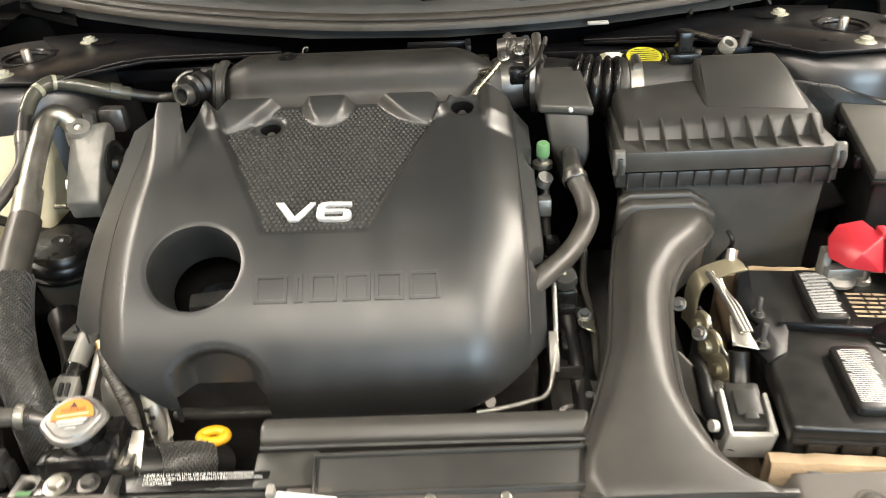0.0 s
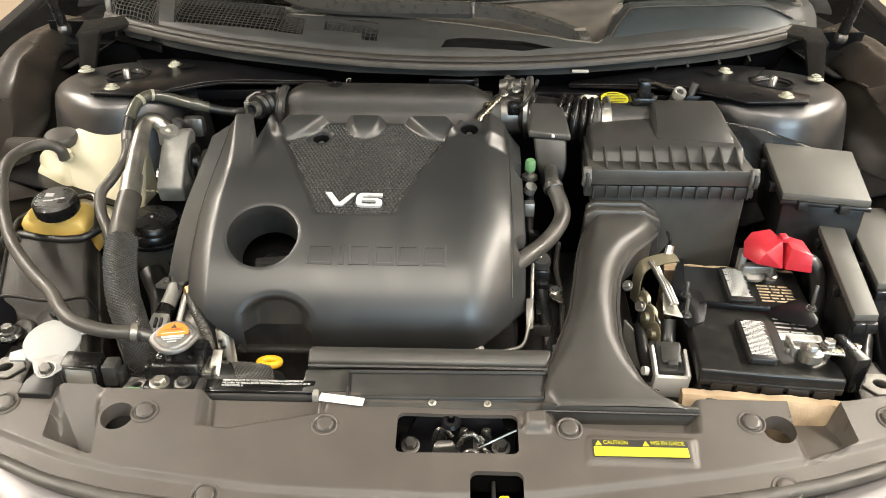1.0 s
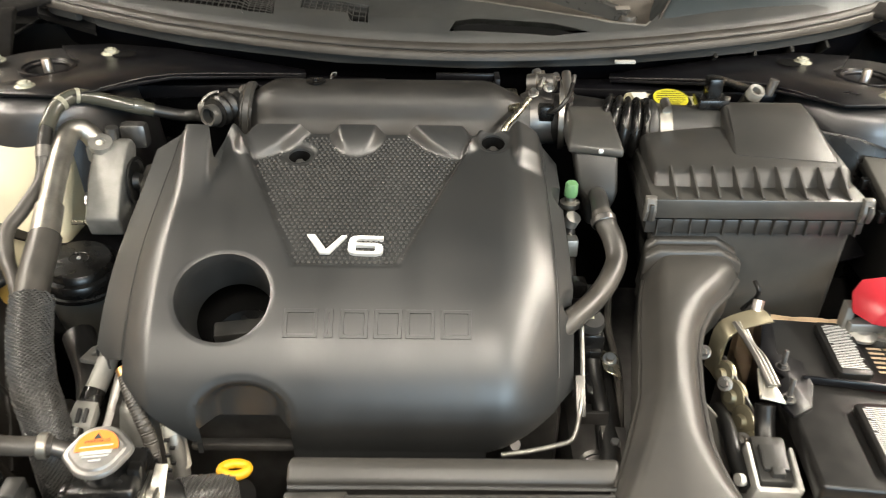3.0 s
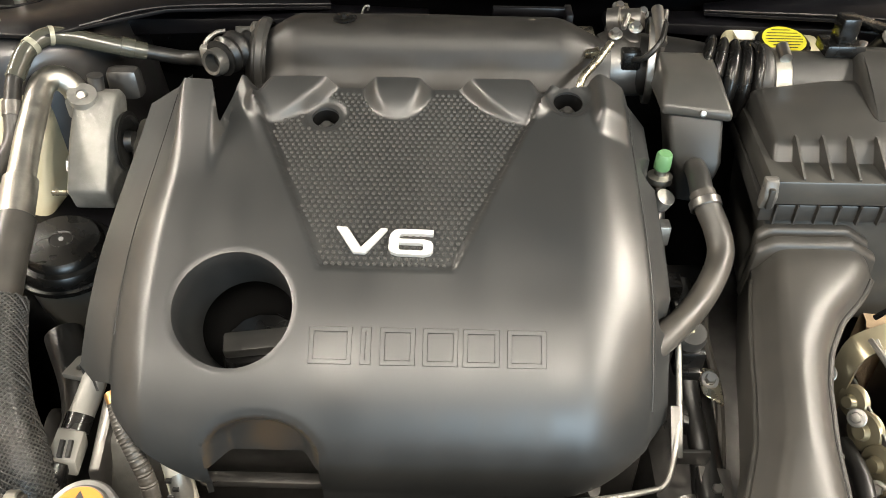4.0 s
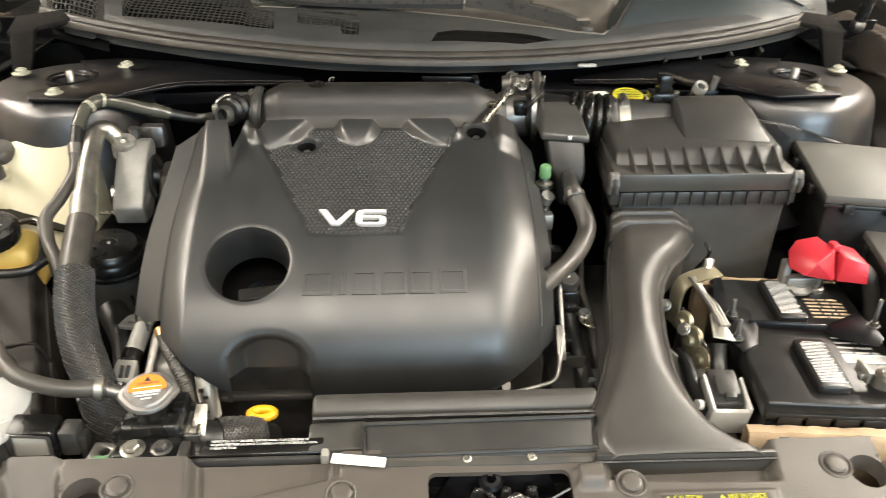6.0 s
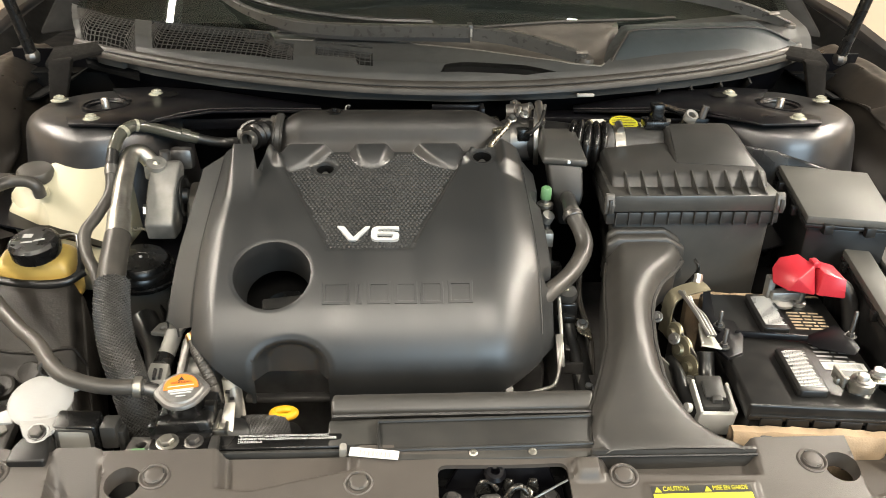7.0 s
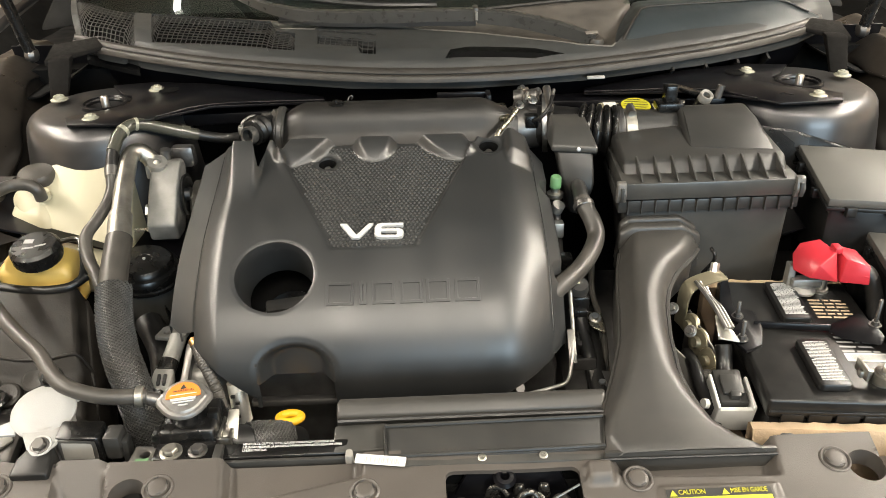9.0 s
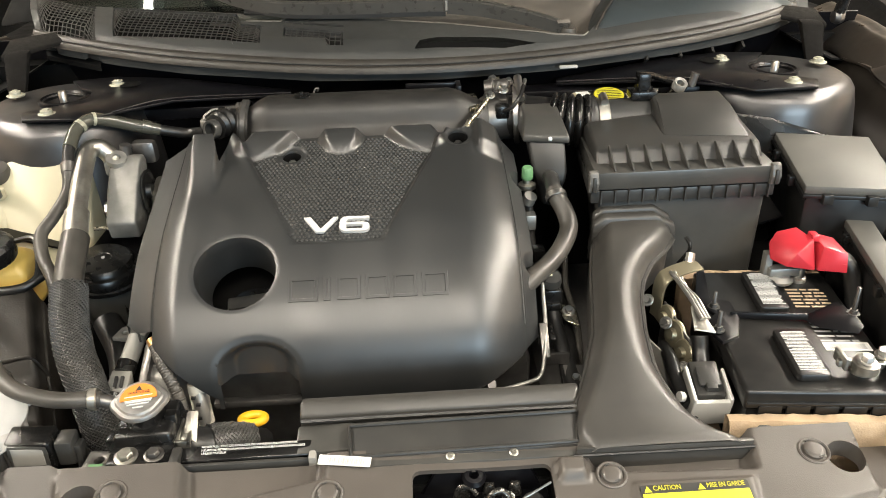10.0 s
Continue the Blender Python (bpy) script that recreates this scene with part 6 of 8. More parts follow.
    part("hood_rib", hull([(0.480, 0.6455, 0.785), (0.504, 0.6335, 0.783), (0.480, 0.6485, 0.789), (0.504, 0.6365, 0.787), (0.480, 0.6465, 0.779), (0.504, 0.6345, 0.777)], 0.0008), RED, r)
    part("latch", box(0.468, 0.478, 0.66, 0.676, 0.803, 0.812, 0.002), RED, r)
    part("clamp", join(lathe([(0.0, 0), (0.017, 0), (0.018, 0.004), (0.012, 0.009), (0, 0.009)], axis((0.446, 0.680, 0.738), (0, 0, 1)), 20), box(0.426, 0.436, 0.684, 0.698, 0.742, 0.775, 0.002), box(0.43, 0.47, 0.675, 0.69, 0.745, 0.757, 0.002)), CASTALU, r, "zinc terminal clamp")
    part("cable", tube([(0.49, 0.66, 0.78), (0.515, 0.655, 0.775), (0.525, 0.64, 0.74), (0.525, 0.62, 0.68)], 0.011, 12, 6), RUBBER, r, "black battery cable")
    # negative terminal
    n = thing("ground_terminal", (0.455, 0.475, 0.745), "bright metal ground terminal with bolts and cable", "terminal")
    part("clamp", join(lathe([(0.0, 0), (0.014, 0), (0.014, 0.010), (0.010, 0.012), (0, 0.012)], axis((0.452, 0.478, 0.744), (0, 0, 1)), 22), box(0.424, 0.442, 0.482, 0.490, 0.745, 0.754, 0.002), box(0.428, 0.432, 0.476, 0.502, 0.745, 0.760, 0.001)), ALU, n)
    part("strap", hull([(0.455, 0.473, 0.752), (0.50, 0.468, 0.752), (0.455, 0.489, 0.752), (0.50, 0.485, 0.752), (0.455, 0.473, 0.756), (0.50, 0.468, 0.756), (0.455, 0.489, 0.756), (0.50, 0.485, 0.756), (0.510, 0.476, 0.764), (0.508, 0.484, 0.764)], 0.002), ZINC, n)
    hexbolt(n, "bolt", (0.474, 0.484, 0.757), (0, 0, 1), 0.0075, 0.008, 0.010, STEEL)
    hexbolt(n, "bolt", (0.452, 0.478, 0.755), (0, 0, 1), 0.007, 0.007, 0.011, STEEL)
    part("sensor_block", hull([(0.480, 0.492, 0.770), (0.493, 0.494, 0.770), (0.494, 0.452, 0.760), (0.513, 0.455, 0.760), (0.484, 0.490, 0.715), (0.496, 0.492, 0.715), (0.496, 0.456, 0.708), (0.512, 0.458, 0.708)], 0.002), GLOSSBLACK, n, "black sensor block")
    part("cable", tube([(0.585, 0.615, 0.705), (0.577, 0.585, 0.690), (0.556, 0.540, 0.675), (0.524, 0.498, 0.690), (0.504, 0.472, 0.715)], 0.011, 14, 8, rf=ribbed(0.006, 0.06)), RUBBER, n, "ribbed black cable sleeve")
    # felt wrap
    w = thing("battery_wrap", (0.40, 0.56, 0.5), "tan felt insulation wrap round the battery, frayed edges", "insulation")
    rnd = random.Random(3)
    for a, b in (((-0.105, -0.144), (0.100, -0.144)), ((-0.098, -0.146), (-0.096, 0.145)), ((-0.098, 0.145), (0.09, 0.145))):
        rows = []
        n_ = 24
        for k in range(n_ + 1):
            x, y = a[0] + (b[0] - a[0]) * k / n_, a[1] + (b[1] - a[1]) * k / n_
            zt = (0.718 if a[1] == b[1] and a[1] < 0 else (0.732 if a[1] == b[1] else 0.668 + 0.01 * k / n_)) + rnd.uniform(-0.0012, 0.0012)
            ox, oy = (0, -1) if a[1] == b[1] and a[1] < 0 else ((-1, 0) if a[0] == b[0] else (0, 1))
            rows.append([(x + ox * 0.006, y + oy * 0.006, 0.58), (x + ox * 0.007, y + oy * 0.007, zt - 0.006), (x + ox * 0.003, y + oy * 0.003, zt), (x - ox * 0.008, y - oy * 0.008, zt + rnd.uniform(-0.002, 0.002)), (x - ox * 0.013, y - oy * 0.013, zt - 0.004), (x - ox * 0.014, y - oy * 0.014, 0.58)])
        part("felt_side", place(strip(rows)), FELT, w)
    part("tray", place(box(-0.095, 0.095, -0.14, 0.14, 0.545, 0.56, 0.004)), PLASTIC, w, "black battery tray")


battery()


GOLDZINC = mat("gold_zinc", (0.33, 0.295, 0.205), 0.33, metal=0.75, var=0.06, vscale=60, rvar=0.03)


def battery_brackets():
    t = thing("fuse_link_bracket", (0.29, 0.60, 0.70), "plated steel bracket with fusible link plate and bright lead", "bracket")
    off = Matrix.Translation((0.010, -0.012, 0))
    arch = [(0.262, 0.655, 0.715), (0.263, 0.656, 0.755), (0.268, 0.658, 0.771), (0.280, 0.661, 0.778), (0.300, 0.667, 0.781), (0.317, 0.672, 0.781)]
    part("strap", place(strip([[q + Vector((0.003, -0.011, -0.002)), q + Vector((0, 0, 0.0005)), q + Vector((-0.003, 0.011, 0.0))] for q in smooth(arch, 6)], 0.002), off), GOLDZINC, t, "gold-toned bent strap", angle=70)
    part("upright_plate", place(hull([(0.270, 0.650, 0.742), (0.284, 0.574, 0.724), (0.268, 0.650, 0.66), (0.284, 0.574, 0.66), (0.273, 0.651, 0.742), (0.287, 0.575, 0.724), (0.271, 0.651, 0.66), (0.287, 0.575, 0.66)], 0.0012), off), DARKSTEEL, t, "dull upright plate")
    for k, (y, z, r) in enumerate(((0.636, 0.728, 0.015), (0.612, 0.718, 0.018), (0.586, 0.708, 0.017), (0.562, 0.70, 0.013))):
        part("disc", place(lathe([(0, 0.009), (r * 0.35, 0.009), (r * 0.45, 0.004), (r * 0.9, 0.003), (r, 0.001), (r, -0.002)], axis((0.268 + 0.016 * (0.652 - y) / 0.096, y, z), (-1, -0.35, 0.25)), 24), off), GOLDZINC, t, "round gold-toned pressing")
    part("side_plate", hull([(0.252, 0.60, 0.712), (0.276, 0.545, 0.706), (0.252, 0.60, 0.66), (0.276, 0.545, 0.66), (0.255, 0.602, 0.712), (0.279, 0.547, 0.706)], 0.0015), PLUG, t, "cloudy plastic plate")
    for k in range(3):
        part("lead", place(tube([(0.282 + 0.005 * k, 0.659, 0.777), (0.286 + 0.005 * k, 0.638, 0.775 - 0.004 * k), (0.292 + 0.004 * k, 0.61, 0.768), (0.298 + 0.004 * k, 0.582, 0.757)], 0.0026, 8, 6), Matrix.Translation((0.006, -0.010, 0))), STEEL if k != 1 else ALU, t, "bright bare lead")
    part("lug", hull([(0.298, 0.592, 0.761), (0.308, 0.590, 0.761), (0.294, 0.566, 0.748), (0.318, 0.560, 0.746), (0.298, 0.592, 0.759), (0.308, 0.590, 0.759), (0.294, 0.565, 0.746), (0.318, 0.559, 0.744)], 0.0008), ALU, t, "bright lug")
    part("lug_fold", hull([(0.293, 0.566, 0.750), (0.297, 0.566, 0.752), (0.296, 0.592, 0.763), (0.299, 0.592, 0.764), (0.294, 0.565, 0.744), (0.297, 0.591, 0.757)], 0.0005), ALU, t)
    part("side_hose", tube([(0.290, 0.545, 0.71), (0.284, 0.52, 0.695), (0.278, 0.495, 0.675)], 0.006, 10, 5), RUBBER, t)
    part("bolt", tube([(0.318, 0.668, 0.778), (0.321, 0.675, 0.788)], 0.006, 8, 1), STEEL, t)
    part("tie", tube([(0.312, 0.69, 0.765), (0.322, 0.685, 0.785), (0.321, 0.682, 0.797), (0.318, 0.69, 0.803)], 0.0025, 8, 5), GLOSSBLACK, t)
    for p in ((0.262, 0.645, 0.74), (0.283, 0.555, 0.70), (0.272, 0.60, 0.735)):
        hexbolt(t, "bolt", p, (-0.6, -0.5, 0.6), 0.005, 0.005, 0.008, STEEL)
    c = thing("connector", (0.295, 0.51, 0.70), "black plug in a white plastic holder beside the battery", "connector")
    m = Matrix.Translation((0.296, 0.515, 0.70)) @ Matrix.Rotation(radians(-3), 4, "Z") @ Matrix.Rotation(radians(14), 4, "X")
    part("holder", join(box(-0.022, 0.022, -0.028, -0.022, -0.03, 0.010, 0.002, m=m), box(-0.0225, -0.0180, -0.028, 0.022, -0.03, 0.015, 0.002, m=m), box(0.0180, 0.0225, -0.028, 0.018, -0.03, 0.015, 0.002, m=m), box(-0.024, 0.024, -0.024, 0.02, -0.034, -0.028, 0.002, m=m)), WHITEPL, c, "white plastic holder")
    part("plug", join(box(-0.0165, 0.0165, -0.0195, 0.030, -0.03, 0.014, 0.003, m=m), box(-0.012, 0.012, -0.010, 0.018, 0.014, 0.020, 0.002, m=m), box(-0.006, 0.006, -0.016, -0.008, 0.014, 0.022, 0.001, m=m)), PLASTIC, c)
    part("lead", tube([(0.298, 0.535, 0.70), (0.302, 0.556, 0.715), (0.303, 0.57, 0.735)], 0.010, 12, 5), GLOSSBLACK, c)
    part("side_lead", tube([(0.272, 0.50, 0.69), (0.268, 0.53, 0.70), (0.268, 0.56, 0.71), (0.272, 0.60, 0.70)], 0.008, 12, 6), RUBBER, c)
    part("foot", lathe([(0.006, 0), (0.006, 0.006), (0, 0.007)], axis((0.266, 0.503, 0.70), (-1, -0.2, 0.3)), 10), WHITEPL, c)


battery_brackets()


def lidded(name, top, depth, label):
    """A fuse box: a flat lid with a thin turned-down edge over a black body; top: corners of the lid."""
    top = [Vector(p) for p in top]
    c = sum(top, Vector()) / len(top)
    t = thing(name, (c.x, c.y, c.z - depth), label, "fuse box", "fuse boxes")
    low = [p + Vector((0, 0, -0.012)) for p in top]
    lid = part("lid", hull(top + low, 0.0025, 2), LIDGREY, t, "smooth dull lid")
    rim = [p + (p - c).normalized() * 0.003 + Vector((0, 0, -0.011)) for p in top]
    part("rim", hull(rim + [p + Vector((0, 0, -0.006)) for p in rim], 0.0015), DEEPBLACK, lid)
    body = [p + (c - p) * 0.05 + Vector((0, 0, -0.017)) for p in top]
    part("body", hull(body + [Vector((p.x, p.y, c.z - depth)) + (c - p) * 0.08 for p in top], 0.005, 2), DEEPBLACK, t)
    n = len(top)
    for a, b in ((0, n - 1), (n - 1, n - 2)):
        for f in (0.25, 0.7):
            q = rim[a] * (1 - f) + rim[b] * f
            part("latch", box(q.x - 0.007, q.x + 0.007, q.y - 0.005, q.y + 0.004, q.z - 0.012, q.z + 0.002, 0.0012), DEEPBLACK, t)
    return t


lidded("fuse_box", ((0.500, 0.872, 0.870), (0.629, 0.850, 0.865), (0.604, 0.712, 0.845), (0.488, 0.737, 0.845)), 0.12, "black fuse box with broad smooth grey lid")
lidded("fuse_box", ((0.553, 0.766, 0.80), (0.590, 0.767, 0.80), (0.546, 0.521, 0.78), (0.515, 0.520, 0.78)), 0.10, "long narrow black fuse box with a dull lid beside the battery")
lidded("fuse_box", ((0.617, 0.813, 0.79), (0.682, 0.806, 0.79), (0.659, 0.705, 0.785), (0.606, 0.605, 0.775), (0.583, 0.605, 0.775)), 0.10, "black relay box with smooth rounded lid by the wing")


def cover_side():
    """Small parts between the cover and the duct."""
    g = thing("green_cap", (0.127, 0.80, 0.80), "green cap on a service port", "cap")
    part("cap", lathe([(0, 0.0), (0.0078, 0.0), (0.008, 0.003), (0.0075, 0.015), (0.006, 0.017), (0, 0.017)], axis((0.130, 0.806, 0.845), (0, -0.1, 1)), 20, rf=lambda u: 1 + 0.03 * (math.cos(u * math.tau * 10) > 0)), GREEN, g)
    part("stem", lathe([(0.012, 0.83), (0.012, 0.836), (0.006, 0.838), (0.006, 0.846)], Matrix.Translation((0.130, 0.806, 0)), 16), ALU, g)
    part("pipe", tube([(0.130, 0.806, 0.832), (0.132, 0.79, 0.80), (0.13, 0.76, 0.78), (0.128, 0.72, 0.76)], 0.006, 10, 5), DARKSTEEL, g)
    part("bracket", box(0.120, 0.136, 0.755, 0.770, 0.79, 0.812, 0.002), CASTALU, g)
    part("fitting", box(0.124, 0.140, 0.70, 0.72, 0.77, 0.788, 0.002), GLOSSBLACK, g)
    part("knob", lathe([(0, 0), (0.009, 0), (0.009, 0.012), (0, 0.013)], axis((0.128, 0.782, 0.82), (0.3, -0.4, 1)), 14), CASTALU, g)
    f = thing("coil_plug", (0.14, 0.66, 0.74), "black plug with brass-topped sensor", "plug")
    part("plug", join(box(0.128, 0.152, 0.640, 0.658, 0.735, 0.764, 0.003), box(0.131, 0.149, 0.634, 0.642, 0.738, 0.748, 0.002)), GLOSSBLACK, f)
    part("head", lathe([(0, 0), (0.013, 0), (0.014, 0.006), (0.012, 0.013), (0, 0.014)], axis((0.139, 0.656, 0.766), (0, -0.3, 1)), 20), PLASTIC, f)
    part("mark", box(0.133, 0.140, 0.650, 0.656, 0.779, 0.7815, 0.001, m=None), CREAM, f)
    part("lead", tube([(0.14, 0.65, 0.74), (0.143, 0.625, 0.72), (0.147, 0.59, 0.70), (0.15, 0.55, 0.66)], 0.009, 12, 6), RUBBER, f)
    r = thing("steel_tube", (0.11, 0.57, 0.66), "thin bright bent steel tube with bracket", "tube")
    part("tube", tube([(0.128, 0.655, 0.775), (0.126, 0.635, 0.765), (0.124, 0.60, 0.74), (0.119, 0.572, 0.716), (0.112, 0.556, 0.70), (0.096, 0.552, 0.694), (0.066, 0.549, 0.688), (0.04, 0.548, 0.684)], 0.0026, 10, 6), CASTALU, r)
    part("bracket", join(hull([(0.116, 0.60, 0.745), (0.126, 0.60, 0.745), (0.116, 0.57, 0.715), (0.126, 0.57, 0.715), (0.116, 0.602, 0.742), (0.126, 0.602, 0.742), (0.116, 0.572, 0.712), (0.126, 0.572, 0.712)], 0.001), box(0.12, 0.15, 0.575, 0.579, 0.70, 0.716, 0.001)), DARKSTEEL, r)
    k = thing("engine_harness", (0.14, 0.58, 0.60), "dark wiring and brackets beside the engine", "wiring")
    part("loom", tube([(0.155, 0.76, 0.74), (0.16, 0.70, 0.72), (0.155, 0.62, 0.70), (0.15, 0.54, 0.68), (0.13, 0.50, 0.66)], 0.012, 12, 6, rf=ribbed(0.005, 0.06)), RUBBER, k)
    part("bracket", hull([(0.15, 0.655, 0.735), (0.17, 0.65, 0.735), (0.17, 0.62, 0.725), (0.152, 0.625, 0.73), (0.15, 0.655, 0.73), (0.17, 0.62, 0.72)], 0.001), ZINC, k)
    hexbolt(k, "bolt", (0.16, 0.64, 0.733), (0, -0.4, 1), 0.005, 0.005, 0.008, STEEL)
    part("corrugated_tube", tube([(0.135, 0.56, 0.665), (0.14, 0.53, 0.665), (0.14, 0.50, 0.66)], 0.014, 14, 8, rf=ribbed(0.007, 0.08)), DARKSTEEL, k)
    part("connector", hull([(0.132, 0.628, 0.728), (0.150, 0.624, 0.728), (0.132, 0.606, 0.716), (0.150, 0.602, 0.716), (0.132, 0.628, 0.708), (0.150, 0.624, 0.708), (0.132, 0.606, 0.700), (0.150, 0.602, 0.700)], 0.002), GLOSSBLACK, k, "black wiring connector")
    part("wire", tube([(0.128, 0.735, 0.775), (0.138, 0.705, 0.765), (0.146, 0.67, 0.735), (0.142, 0.628, 0.72)], 0.0035, 8, 6), RUBBER, k)
    part("wire", tube([(0.172, 0.73, 0.76), (0.166, 0.69, 0.74), (0.172, 0.64, 0.715), (0.165, 0.58, 0.69)], 0.004, 8, 6), RUBBERGREY, k)
    part("bracket_plate", hull([(0.142, 0.575, 0.700), (0.168, 0.57, 0.702), (0.145, 0.535, 0.682), (0.166, 0.53, 0.684), (0.142, 0.575, 0.696), (0.168, 0.57, 0.698), (0.145, 0.535, 0.678), (0.166, 0.53, 0.68)], 0.001), DARKSTEEL, k)
    hexbolt(k, "bolt", (0.154, 0.556, 0.693), (0, -0.4, 1), 0.0045, 0.005, 0.007, STEEL)
    part("small_bolt", tube([(0.05, 0.56, 0.688), (0.054, 0.552, 0.694)], 0.006, 10, 1), DARKSTEEL, k)


cover_side()

# ---------------------------------------------------------------- left of the engine (towards the coolant tank)


def coolant_tank():
    t = thing("coolant_tank", (-0.575, 0.87, 0.70), "cream translucent coolant tank with dark grey cap", "tank")
    part("tank", hull([(-0.655, 0.86, 0.835), (-0.64, 0.845, 0.838), (-0.60, 0.895, 0.868), (-0.572, 0.90, 0.884), (-0.552, 0.905, 0.890), (-0.51, 0.885, 0.874), (-0.485, 0.88, 0.858), (-0.50, 0.95, 0.882), (-0.64, 0.95, 0.85), (-0.66, 0.87, 0.77), (-0.60, 0.80, 0.74), (-0.50, 0.79, 0.74), (-0.478, 0.82, 0.78), (-0.478, 0.95, 0.74), (-0.66, 0.95, 0.74), (-0.62, 0.81, 0.70), (-0.49, 0.79, 0.70)], 0.012, 4), CREAM, t, "cream plastic tank")
    part("step", hull([(-0.655, 0.842, 0.815), (-0.60, 0.822, 0.812), (-0.60, 0.86, 0.845), (-0.645, 0.87, 0.845), (-0.655, 0.85, 0.77), (-0.595, 0.81, 0.77), (-0.57, 0.85, 0.80)], 0.008, 3), CREAM, t)
    part("cap", lathe([(0, 0), (0.024, 0), (0.026, 0.003), (0.026, 0.012), (0.023, 0.016), (0.008, 0.018), (0, 0.018)], axis((-0.615, 0.872, 0.853), (0.05, -0.15, 1)), 28), RUBBERGREY, t, "dark grey push cap")
    part("spout", lathe([(0.010, 0), (0.010, 0.012), (0, 0.012)], axis((-0.598, 0.842, 0.838), (0, -0.3, 1)), 16), CREAM, t)


def overflow_hose():
    t = thing("overflow_hose", (-0.50, 0.60, 0.76), "long dark grey rubber hose from tank to radiator neck", "hose")
    part("hose", tube([(-0.597, 0.832, 0.842), (-0.598, 0.828, 0.858), (-0.612, 0.828, 0.866), (-0.635, 0.822, 0.866), (-0.652, 0.79, 0.862), (-0.650, 0.75, 0.85), (-0.632, 0.70, 0.825), (-0.600, 0.645, 0.806), (-0.571, 0.608, 0.797), (-0.53, 0.565, 0.790), (-0.495, 0.533, 0.785), (-0.470, 0.502, 0.780), (-0.446, 0.482, 0.776), (-0.407, 0.474, 0.768), (-0.362, 0.479, 0.762)], 0.0087, 14, 8), RUBBERGREY, t)
    part("clamp", lathe([(0.0105, 0), (0.0118, 0.001), (0.0118, 0.008), (0.0105, 0.009)], axis((-0.374, 0.4775, 0.7635), (1, 0.1, -0.1)), 18), ALU, t, "bright spring clamp")
    for p in ((-0.475, 0.508, 0.775), (-0.60, 0.645, 0.80)):
        part("hose_clip", lathe([(0.0105, 0), (0.0125, 0.001), (0.0125, 0.007), (0.0105, 0.008)], axis(p, (0.55, -0.75, -0.1)), 16), PLASTIC, t)


